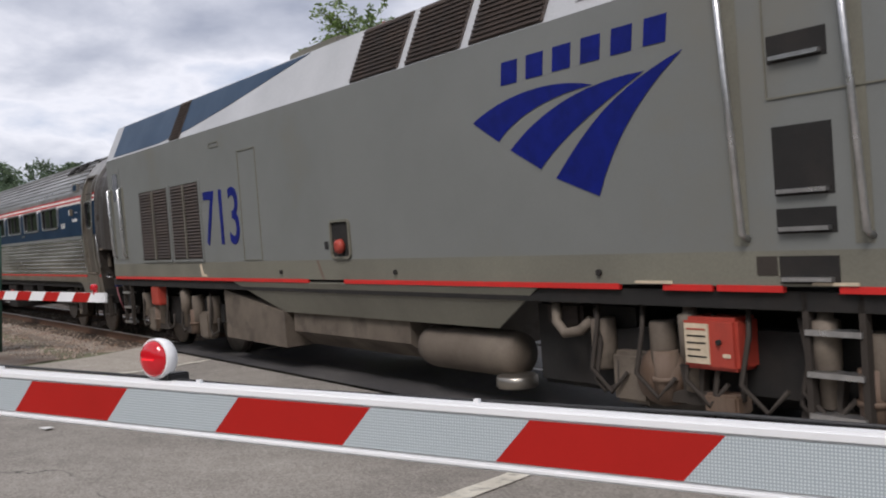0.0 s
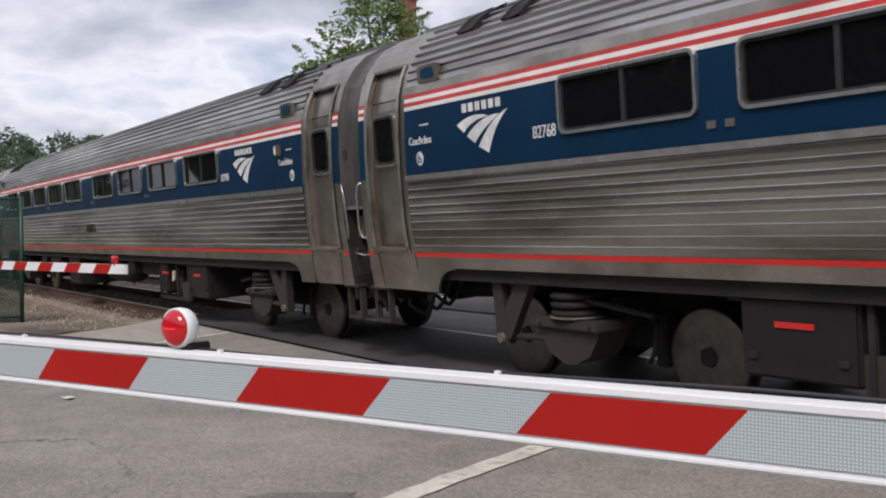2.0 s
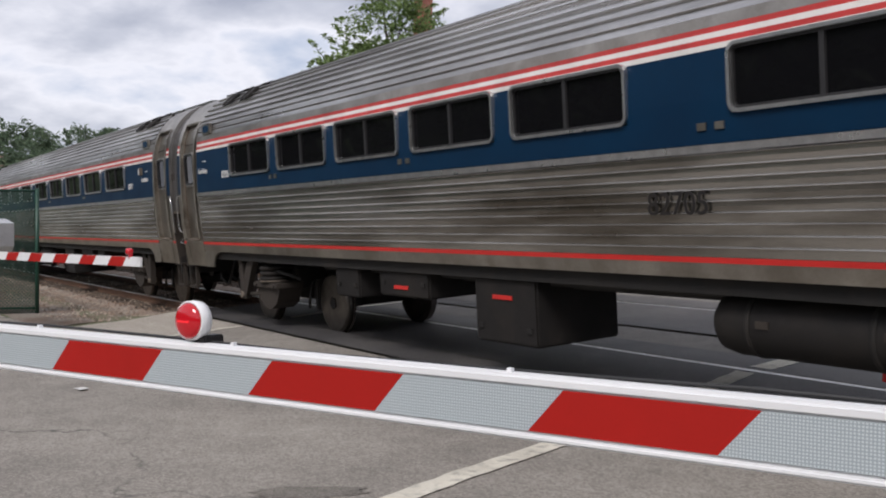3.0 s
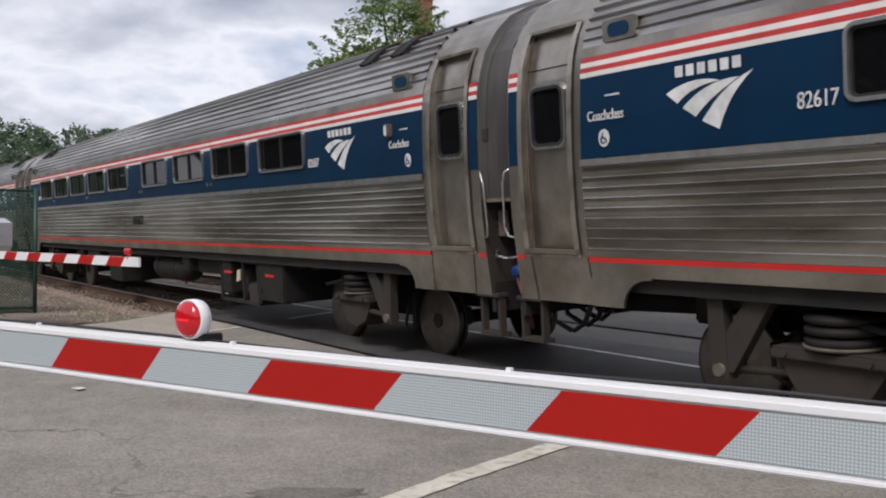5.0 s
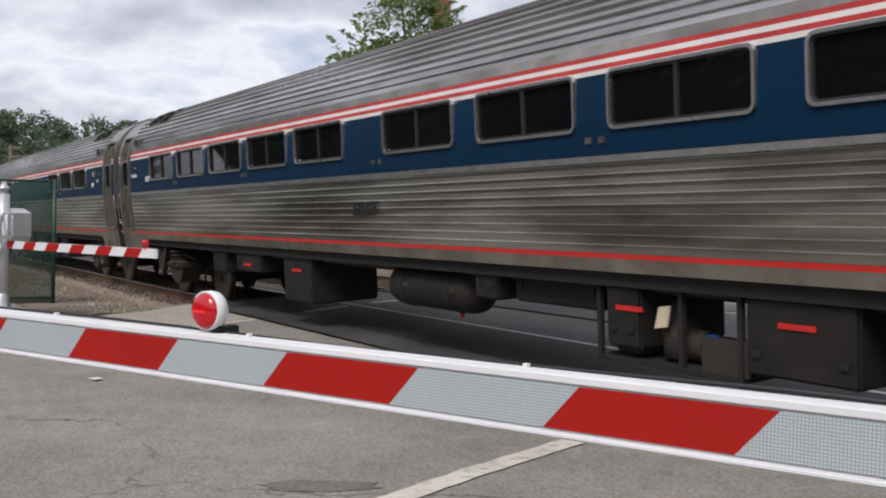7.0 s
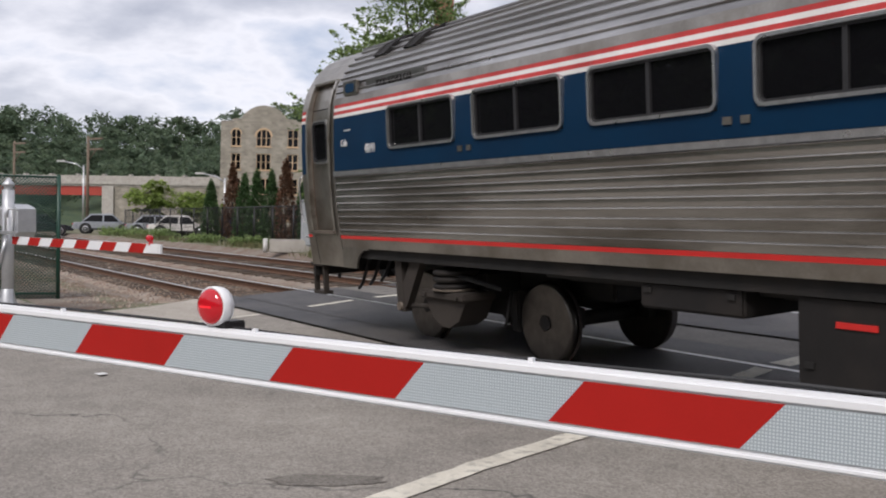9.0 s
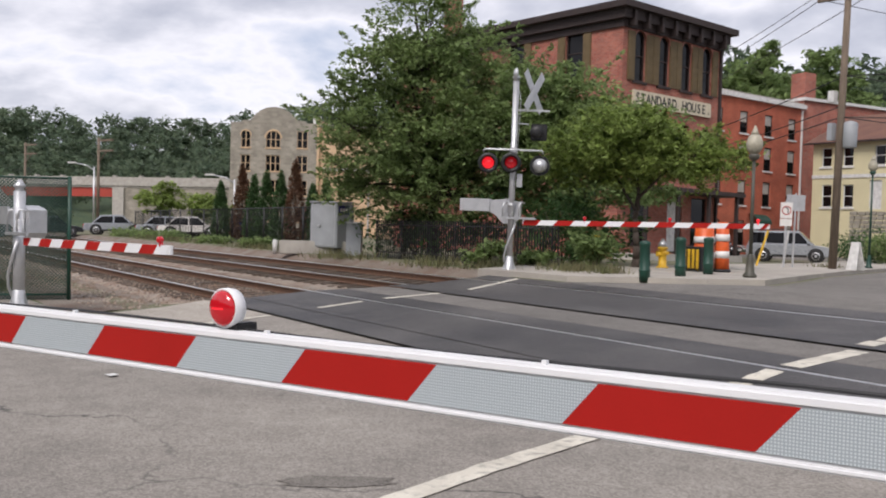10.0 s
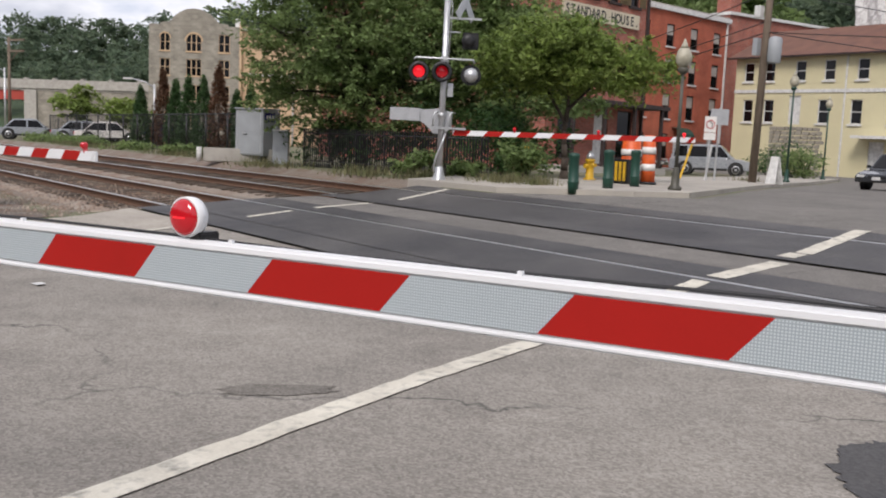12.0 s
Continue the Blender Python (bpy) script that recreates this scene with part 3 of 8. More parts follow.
    for i in range(120):
        b2.faces.new((mid, vs[i], vs[(i + 1) % 120]))
    bmesh.ops.recalc_face_normals(b2, faces=b2.faces[:])
    if b2.faces[0].normal.z < 0:
        bmesh.ops.reverse_faces(b2, faces=b2.faces[:])
    tagged(new("road_stain", mesh_of(b2, M["asphalt_dark"])), "dark damp stain with a ragged edge on the street", "road stain", kind="structure")


build_ground()


def build_tracks():
    """Rails, sleepers and ballast; the rails sink into the crossing panels."""
    for k, (y, z, cant, name) in enumerate(((TRACK_Y, TRACK_Z, CANT, "near"), (FAR_Y, FAR_Z, FAR_CANT, "far"))):
        rot = pose(0, y, z, cant)
        for side in (-1, 1):
            bm = bmesh.new()
            prof = [(-0.036, -0.012), (-0.034, 0.0), (0.034, 0.0), (0.036, -0.012), (0.036, -0.035), (0.009, -0.05), (0.009, -0.13), (0.07, -0.145), (0.07, -0.16), (-0.07, -0.16), (-0.07, -0.145), (-0.009, -0.13), (-0.009, -0.05), (-0.036, -0.035)]
            ends = [[bm.verts.new((x, side * 0.7525 + u, w)) for u, w in prof] for x in (-320, 160)]
            kk = len(prof)
            for i in range(kk):
                f = bm.faces.new((ends[0][i], ends[1][i], ends[1][(i + 1) % kk], ends[0][(i + 1) % kk]))
            me = mesh_of(bm, M["rail_rust"])
            me.materials.append(M["rail_head"])
            for p in me.polygons:
                if p.center.z > -0.008:
                    p.material_index = 1
            ob = new("rail", me)
            ob.matrix_world = rot
            tagged(ob, "rusty steel rail with a polished head, on the %s track" % name, "rail", "rails of the tracks")
        # sleepers, to the west of the crossing
        bm = bmesh.new()
        box(bm, -0.115, 0.115, -1.3, 1.3, -0.33, -0.155, 0.012)
        me = mesh_of(bm, M["sleeper"])
        bed = new("track_bed_%d" % (k + 1))
        bed.matrix_world = rot
        tagged(bed, "grey stone ballast bed with timber sleepers under the %s track" % name, "track bed", kind="structure")
        for i in range(110):
            s = new("sleeper", me)
            s.parent = bed
            s.matrix_local = pose(-19.6 - 0.55 * i + random.uniform(-0.03, 0.03), random.uniform(-0.04, 0.04), random.uniform(-0.015, 0.005), 0, 0, random.uniform(-1.2, 1.2))
        bm = bmesh.new()
        rows = []
        for x in np.concatenate([np.arange(-19.2, -80, -0.35), np.arange(-80, -320, -8.0)]):
            row = []
            for yy in (-2.6, -2.1, -1.7, -1.4, -1.15, -0.95, -0.6, -0.3, 0, 0.3, 0.6, 0.95, 1.15, 1.4, 1.8, 2.1):
                zz = -0.20 if abs(yy) < 1.45 else -0.20 - 0.22 * (abs(yy) - 1.45)
                row.append((x, yy, zz + 0.05 * noise.noise((x * 1.4, yy * 2.2, k))))
            rows.append(row)
        sheet(bm, rows)
        part("ballast", bm, M["ballast"], bed)
    # loose stones on the near shoulder and between the rails
    bm = bmesh.new()
    rnd = random.Random(4)
    for i in range(7000):
        x = -18.4 - abs(rnd.gauss(0, 10))
        y = rnd.uniform(4.0, 10.4)
        if y > 5.3 and x > -19.4:
            x -= 1.2
        yy = y - TRACK_Y
        r = rnd.uniform(0.02, 0.05)
        z = gz(y) - 0.03 if y < 5.3 else TRACK_Z + yy * math.tan(radians(CANT)) - 0.19 - 0.22 * max(0.0, abs(yy) - 1.45)
        c = Vector((x, y, z + r * 0.4))
        vs = [bm.verts.new(c + Vector((a * r * rnd.uniform(0.6, 1.3), b * r * rnd.uniform(0.6, 1.3), d * r * rnd.uniform(0.5, 1)))) for a, b, d in ((1, 0, 0), (-0.5, 0.8, 0), (-0.5, -0.8, 0), (0, 0, 1))]
        for q in ((0, 1, 3), (1, 2, 3), (2, 0, 3)):
            bm.faces.new([vs[j] for j in q])
    tagged(new("loose_ballast", mesh_of(bm, M["ballast"])), "loose grey ballast stones on the track shoulder", "gravel", kind="stuff")
    bm = bmesh.new()
    edge = lerp_edge([(-17.6, 3.5), (-18.3, 4.6), (-19.3, 5.4), (-19.3, 14.6)])
    rows = []
    for y, dz in ((3.4, -0.012), (4.2, -0.010), (5.0, -0.02), (5.35, -0.06), (5.7, -0.26), (9.6, -0.30), (10.3, -0.30), (14.0, -0.20), (14.5, -0.012)):
        rows.append([(edge(y) - 300 * (k / 24) ** 2.2, y, gz(y) + dz + 0.03 * noise.noise((k * 0.7, y * 1.3, 0))) for k in range(25)])
    sheet(bm, rows)
    tagged(new("ballast_shoulder", mesh_of(bm, M["ballast"])), "grey brown ballast and dirt beside the rails", "ballast", kind="structure")


build_tracks()


# ---- the train ----
CAR = 26.01
S0, SPEED = -21.4, 18.2


def half_width(h):
    return float(np.interp(h, [1.0, 1.27, 1.8, 2.3, 2.7, 3.1, 3.3, 3.55, 3.8, 3.97, 4.10, 4.17, 4.20], [1.50, 1.53, 1.585, 1.60, 1.595, 1.57, 1.54, 1.455, 1.28, 1.08, 0.78, 0.46, 0.0]))


def skin(bm, x0, x1, h0, h1, out=0.0, flute=0.0, pitch=0.1, side=-1, bead=False):
    """A strip of the car's skin between two heights, plain or fluted."""
    if flute:
        n = max(1, round((h1 - h0) / pitch))
        p = (h1 - h0) / n
        hs = []
        for i in range(n):
            b = h0 + i * p
            if bead:
                hs += [(b, 0.0), (b + p * 0.4, 0.002), (b + p * 0.76, 0.0), (b + p * 0.78, flute * 0.85), (b + p * 0.83, flute), (b + p * 0.90, flute * 0.7)]
                continue
            hs += [(b, 0.0), (b + p * 0.35, 0.003), (b + p * 0.66, 0.0), (b + p * 0.71, flute * 0.8), (b + p * 0.76, flute), (b + p * 0.83, flute * 0.92), (b + p * 0.95, flute * 0.25)]
        hs.append((h1, 0.0))
    else:
        n = max(1, round((h1 - h0) / 0.12))
        hs = [(h0 + (h1 - h0) * i / n, 0.0) for i in range(n + 1)]
    rows = [[(x, side * (half_width(h) + out + o), h + (o * max(0.0, (h - 3.1) / 0.7))) for h, o in hs] for x in (x0, x1)]
    sheet(bm, rows)
    return bm


def rounded_rect(x0, x1, z0, z1, r, seg=5):
    pts = []
    for cx, cz, a0 in ((x1 - r, z0 + r, -90), (x1 - r, z1 - r, 0), (x0 + r, z1 - r, 90), (x0 + r, z0 + r, 180)):
        for i in range(seg + 1):
            a = radians(a0 + 90 * i / seg)
            pts.append((cx + r * math.cos(a), cz + r * math.sin(a)))
    return pts


def ring_frame(bm, x0, x1, z0, z1, r, w, y0, y1):
    """A rounded frame standing out from y1 (back) to y0 (front)."""
    o, i = rounded_rect(x0, x1, z0, z1, r), rounded_rect(x0 + w, x1 - w, z0 + w, z1 - w, max(0.01, r - w))
    k = len(o)
    lo = [[bm.verts.new((x, y, z)) for x, z in ring] for y, ring in ((y1, o), (y0, o), (y0, i), (y1, i))]
    for a, b in zip(lo, lo[1:]):
        for j in range(k):
            bm.faces.new((a[j], a[(j + 1) % k], b[(j + 1) % k], b[j]))
    return bm


def car_window(parent, x0, w, z0=2.55, z1=3.09):
    win = part("window", ring_frame(bmesh.new(), x0, x0 + w, z0, z1, 0.09, 0.03, -1.625, -1.55), M["steel_trim"], parent, "rounded silver window frame")
    bm = bmesh.new()
    poly(bm, [(x, -1.575, z) for x, z in rounded_rect(x0 + 0.02, x0 + w - 0.02, z0 + 0.02, z1 - 0.02, 0.07)], (0, 1, 0), 0.012)
    part("pane", bm, M["dark_glass"], win, "dark tinted glass")
    part("gasket", ring_frame(bmesh.new(), x0 + 0.03, x0 + w - 0.03, z0 + 0.03, z1 - 0.03, 0.06, 0.022, -1.60, -1.56), M["rubber"], win)
    part("mullion", box(bmesh.new(), x0 + w / 2 - 0.022, x0 + w / 2 + 0.022, -1.602, -1.565, z0 + 0.03, z1 - 0.03), M["rubber"], win)


def wheelset(parent, x, dia=0.92):
    r = dia / 2
    ws = new("wheelset")
    ws.parent = parent
    ws.matrix_local = pose(x, 0, r)
    part("axle", tube(bmesh.new(), (0, -0.83, 0), (0, 0.83, 0), 0.09, seg=14), M["grime"], ws)
    for s in (-1, 1):
        bm = bmesh.new()
        prof = [(0.10, 0.80), (0.13, 0.815), (0.16, 0.80), (r * 0.72, 0.745), (r * 0.86, 0.755), (r * 0.88, 0.81), (r * 0.985, 0.81), (r, 0.70), (r + 0.025, 0.695), (r + 0.02, 0.675), (r * 0.88, 0.675), (r * 0.84, 0.71), (0.16, 0.74), (0.1, 0.72)]
        lathe(bm, [(a, s * b) for a, b in prof], axis="Y", seg=36)
        for k in range(5):
            a = 2 * math.pi * k / 5
            tube(bm, (0.085 * math.cos(a), s * 0.80, 0.085 * math.sin(a)), (0.085 * math.cos(a), s * 0.835, 0.085 * math.sin(a)), 0.016, seg=6)
        tube(bm, (0.30 * math.cos(0.6), s * 0.74, 0.30 * math.sin(0.6)), (0.30 * math.cos(0.6), s * 0.768, 0.30 * math.sin(0.6)), 0.03, seg=8)
        wh = part("wheel", bm, M["wheel"], ws)
        if s < 0:
            part("tread", lathe(bmesh.new(), [(r * 0.93, -0.815), (r * 0.99, -0.812), (r * 1.003, -0.70), (r * 0.93, -0.70)], axis="Y", seg=36), M["wheel_tread"], ws)
    return ws


def coach_truck(parent, xc, d):
    """An inside-bearing truck: frame behind the wheels, air spring and anchor bracket outside; d points to the car's end."""
    tr = new("truck")
    tr.parent = parent
    tr.matrix_local = pose(xc, 0, 0)
    for s in (-1, 1):
        bm = bmesh.new()
        pts = [(-1.6, 0.40), (-1.6, 0.62), (-0.8, 0.74), (0.8, 0.74), (1.6, 0.62), (1.6, 0.40), (0.8, 0.44), (-0.8, 0.44)]
        poly(bm, [(a, s * 0.56 - 0.07, b) for a, b in pts], (0, 1, 0), 0.14)
        part("side_frame", bm, M["grime"], tr)
        bm = bmesh.new()
        y = s * 1.16
        for k in range(3):
            z = 0.80 + 0.085 * k
            lathe(bm, [(0.24, z), (0.285, z + 0.02), (0.29, z + 0.045), (0.285, z + 0.06), (0.24, z + 0.08)], (0, y, 0), seg=20)
        part("air_spring", bm, M["shade_grime_box"], tr)
        part("spring_band", lathe(bmesh.new(), [(0.25, 0.785), (0.30, 0.79), (0.30, 0.812), (0.25, 0.815)], (0, y, 0), seg=20), M["dusty_steel"], tr, "worn bright spring plate")
        bm = bmesh.new()
        box(bm, -0.50, 0.50, y - 0.24, y + 0.24, 0.68, 0.78, 0.02)
        poly(bm, [(-0.46, y - s * 0.22, 0.68), (0.46, y - s * 0.22, 0.68), (0.30, y - s * 0.22, 0.44), (0.08, y - s * 0.22, 0.34), (-0.08, y - s * 0.22, 0.34), (-0.30, y - s * 0.22, 0.44)], (0, s, 0), 0.40)
        part("spring_seat", bm, M["shade_grime_pale"], tr, "dusty cast spring seat")
        for k in (-1, 1):
            part("bolt", tube(bmesh.new(), (k * 0.36, y + s * 0.24, 0.73), (k * 0.36, y + s * 0.27, 0.73), 0.03, seg=6), M["shade_grime_pale"], tr)
        # forked anchor bracket towards the car's end, with an open triangle between its two legs
        y2 = s * 1.34
        bm = bmesh.new()
        poly(bm, [(d * 0.42, y2 - 0.05, 1.20), (d * 0.66, y2 - 0.05, 1.20), (d * 1.00, y2 - 0.05, 0.74), (d * 1.00, y2 - 0.05, 0.52), (d * 0.86, y2 - 0.05, 0.52)], (0, 1, 0), 0.10)
        poly(bm, [(d * 0.96, y2 - 0.055, 1.20), (d * 1.12, y2 - 0.055, 1.20), (d * 1.08, y2 - 0.055, 0.46), (d * 0.90, y2 - 0.055, 0.46)], (0, 1, 0), 0.11)
        box(bm, min(d * 0.42, d * 1.12), max(d * 0.42, d * 1.12), y2 - 0.07, y2 + 0.07, 1.12, 1.24)
        br = part("anchor_bracket", bm, M["shade_grime_pale"], tr, "forked grimy anchor bracket")
        part("pin", tube(bmesh.new(), (d * 0.99, y2 - 0.09, 0.53), (d * 0.99, y2 + 0.09, 0.53), 0.055, seg=12), M["dusty_steel"], br)
        bm = bmesh.new()
        tube(bm, (d * 0.99, s * 1.30, 0.53), (-d * 0.10, s * 1.30, 0.60), 0.035, seg=8)
        part("anchor_rod", bm, M["shade_grime_pale"], tr)
        bm = bmesh.new()
        tube(bm, (-d * 0.15, s * 1.28, 0.98), (-d * 1.05, s * 1.22, 0.86), 0.028, seg=8)
        part("damper", bm, M["grime"], tr)
        for e in (-1, 1):
            bm = bmesh.new()
            box(bm, e * 0.70 - 0.07, e * 0.70 + 0.07, s * 0.72 - 0.09, s * 0.72 + 0.09, 0.30, 0.80, 0.02)
            path_tube(bm, [(e * 0.70, s * 0.84, 0.78), (e * 0.82, s * 0.95, 0.70), (e * 0.78, s * 0.98, 0.45), (e * 0.66, s * 0.92, 0.36)], 0.024, seg=6)
            part("brake_shoe", bm, M["grime"], tr)
    part("bolster", box(bmesh.new(), -0.40, 0.40, -1.0, 1.0, 0.66, 1.0, 0.03), M["grime"], tr)
    return tr


def end_module(car, x, d, mats):
    """The smooth vestibule end: door, jambs, skirt and steps; d points into the car."""
    a, b = sorted((x + d * 0.26, x + d * 1.36))
    dr0, dr1 = sorted((x + d * 0.47, x + d * 1.22))
    ln, hn = (a, dr0), (dr1, b)
    bm = bmesh.new()
    for u, w in (ln, hn):
        skin(bm, u, w, 0.98, 3.62)
    skin(bm, dr0, dr1, 0.98, 1.44)
    skin(bm, a, b, 3.62, 4.19)
    end = part("vestibule_side", bm, mats["smooth"], car, "smooth stainless vestibule side")
    # jambs round the recessed door
    bm = bmesh.new()
    hs = np.linspace(1.44, 3.62, 14)
    for u in (dr0, dr1):
        sheet(bm, [[(u, -(half_width(h) + 0.018), h) for h in hs], [(u, -(half_width(h) - 0.10), h) for h in hs]])
        sheet(bm, [[(u - 0.035, -(half_width(h) + 0.018), h) for h in hs], [(u + 0.035, -(half_width(h) + 0.018), h) for h in hs]])
    box(bm, dr0 - 0.03, dr1 + 0.03, -1.57, -1.44, 1.42, 1.455)
    box(bm, dr0 - 0.02, dr1 + 0.02, -half_width(3.62) - 0.02, -half_width(3.62) + 0.12, 3.60, 3.63)
    part("door_frame", bm, M["steel_jamb"], end)
    bm = bmesh.new()
    skin(bm, dr0 + 0.002, dr1 - 0.002, 1.455, 3.60, out=-0.075)
    door = part("door", bm, mats["smooth"], car, "stainless sliding door with a dark window")
    c = (dr0 + dr1) / 2
    part("window_frame", ring_frame(bmesh.new(), c - 0.265, c + 0.265, 2.46, 3.08, 0.11, 0.028, -1.565, -1.47), M["steel_trim"], door)
    bm = bmesh.new()
    poly(bm, [(p, -1.545, q) for p, q in rounded_rect(c - 0.245, c + 0.245, 2.48, 3.06, 0.095)], (0, 1, 0), 0.01)
    part("pane", bm, M["dark_glass"], door, "dark glass")
    part("gasket", ring_frame(bmesh.new(), c - 0.24, c + 0.24, 2.485, 3.055, 0.09, 0.03, -1.572, -1.54), M["rubber"], door)
    part("seam", skin(bmesh.new(), dr0 + 0.002, dr1 - 0.002, 3.23, 3.242, out=-0.069), M["shade_grime_box"], door)
    part("door_recess", sheet(bmesh.new(), [[(u, -(half_width(h) - 0.07), h) for h in hs] for u in ((dr1 - 0.075, dr1 - 0.004) if d < 0 else (dr0 + 0.004, dr0 + 0.03))]), M["rust_streak"], end, "brown stained door edge")
    # blue and striped slip outside the door
    u, w = sorted((x + d * 0.275, x + d * 0.43))
    part("blue_slip", skin(bmesh.new(), u, w, 2.32, 3.06, out=0.004), M["blue"], end)
    for k, key in enumerate(("white_paint", "red_paint", "white_paint", "red_paint")):
        part("stripe", skin(bmesh.new(), u, w, 3.06 + 0.045 * k, 3.105 + 0.045 * k, out=0.005), M[key], end)
    # skirt behind the door, curving up to the sill
    u, w = sorted((x + d * 1.36, x + d * 2.12))
    bm = bmesh.new()
    inner = w if d > 0 else u
    near = u if d > 0 else w
    pts = [(near, 1.30), (inner, 1.30), (inner, 1.24)]
    for i in range(7):
        ang = radians(90 * i / 6)
        pts.append((inner - d * (0.05 + 0.30 * math.sin(ang)), 0.98 + 0.26 * math.cos(ang)))
    pts += [(near, 0.98)]
    poly(bm, [(p, -1.53, q) for p, q in pts], (0, 1, 0), 0.03)
    part("skirt", bm, mats["smooth"], end)
    # panel seams of the skirt, a stub of red stripe on the corner post
    for q in (0.50, 1.34):
        part("seam", sheet(bmesh.new(), [[(x + d * (q + 0.10 * (1.44 - h)) + e, -(half_width(h) + 0.003), h) for h in (0.99, 1.2, 1.43)] for e in (-0.008, 0.008)]), M["shade_grime_box"], end)
    u, w = sorted((x + d * 0.27, x + d * 0.40))
    part("stripe_stub", skin(bmesh.new(), u, w, 1.386, 1.432, out=0.006), M["sill_red"], end)
    part("door_sill", box(bmesh.new(), dr0 - 0.02, dr1 + 0.02, -1.60, -1.50, 1.445, 1.495, 0.008), M["dusty_steel"], end, "worn door sill")
    # square step stirrup and bent grab iron at the corner
    bm = bmesh.new()
    sx = x + d * 0.36
    for q in (-0.16, 0.16):
        box(bm, sx + q - 0.025, sx + q + 0.025, -1.46, -1.38, 0.56, 1.0, 0.006)
    box(bm, sx - 0.185, sx + 0.185, -1.47, -1.32, 0.53, 0.575, 0.006)
    box(bm, sx - 0.20, sx + 0.20, -1.50, -1.36, 0.955, 1.0, 0.006)
    part("stirrup_step", bm, M["shade_grime_pale"], end)
    bm = bmesh.new()
    gx = x + d * 0.26
    path_tube(bm, [(gx, -1.59, 2.30), (gx - d * 0.05, -1.62, 2.27), (gx - d * 0.09, -1.62, 2.16), (gx - d * 0.11, -1.60, 1.72), (gx - d * 0.08, -1.58, 1.62), (gx, -1.55, 1.60)], 0.012)
    part("grab_iron", bm, M["steel_trim"], end)
    # small marker window high on the side
    bm = bmesh.new()
    mx = x + d * 1.85
    poly(bm, [(p, -half_width(3.40) - 0.045, q) for p, q in rounded_rect(mx - 0.20, mx + 0.20, 3.34, 3.53, 0.02)], (0, 1, 0), 0.05)
    part("marker_bezel", bm, mats["smooth"], car)
    bm = bmesh.new()
    poly(bm, [(p, -half_width(3.40) - 0.052, q) for p, q in rounded_rect(mx - 0.13, mx + 0.13, 3.375, 3.495, 0.055)], (0, 1, 0), 0.01)
    part("marker_glass", bm, M["loco_blue"], car, "small blue-tinted marker window")
    # roof grab steps
    for q in (2.3, 3.1):
        bm = bmesh.new()
        rx = x + d * q
        hs = np.linspace(3.80, 4.10, 7)
        rows = [[(rx + e, -(half_width(h) + o), h + 0.5 * o) for h in hs] for e, o in ((-0.15, 0.0), (-0.15, 0.06), (-0.11, 0.06), (-0.10, 0.045), (0.10, 0.045), (0.11, 0.06), (0.15, 0.06), (0.15, 0.0))]
        sheet(bm, rows)
        part("roof_step", bm, M["shade_grime_box"], car)


def swoosh(parent, x0, z0, w, h, mat, label, y=None):
    """Three swept plain bands; each has an upper and a lower edge that meet in one tip."""
    bands = (
        ([(0.0, 0.78), (0.133, 0.89), (0.324, 0.963), (0.633, 0.89)], [(0.144, 0.569), (0.284, 0.752), (0.45, 0.853), (0.633, 0.89)]),
        ([(0.205, 0.477), (0.309, 0.633), (0.489, 0.807), (0.849, 0.908)], [(0.36, 0.275), (0.507, 0.523), (0.673, 0.725), (0.849, 0.908)]),
        ([(0.432, 0.183), (0.558, 0.468), (0.694, 0.706), (1.0, 1.0)], [(0.629, 0.0), (0.748, 0.477), (0.863, 0.761), (1.0, 1.0)]),
    )

    def through_points(pts, k):
        ts = [0.0]
        for a, b in zip(pts, pts[1:]):
            ts.append(ts[-1] + math.dist(a, b))
        ts = [t / ts[-1] for t in ts]
        cx, cz = np.polyfit(ts, [p[0] for p in pts], 3), np.polyfit(ts, [p[1] for p in pts], 3)
        return [(x0 + w * float(np.polyval(cx, i / k)), z0 + h * float(np.polyval(cz, i / k))) for i in range(k + 1)]

    for up, dn in bands:
        bm = bmesh.new()
        a, b = through_points(up, 14), through_points(dn, 14)
        for i in range(14):
            bm.faces.new([bm.verts.new((x, y if y else -half_width(z) - 0.006, z)) for x, z in (a[i], b[i], b[i + 1], a[i + 1])])
        bmesh.ops.remove_doubles(bm, verts=bm.verts, dist=0.0003)
        part("logo_band", bm, mat, parent, label)


def text_bars(parent, x0, z, w, h, n, mat, name="lettering_bar", y=-1.606, slope=0.0):
    for i in range(n):
        u = x0 + w * i / n
        part(name, box(bmesh.new(), u, u + w / n * 0.68, y, y + 0.006, z + slope * i, z + h + slope * i), mat, parent)


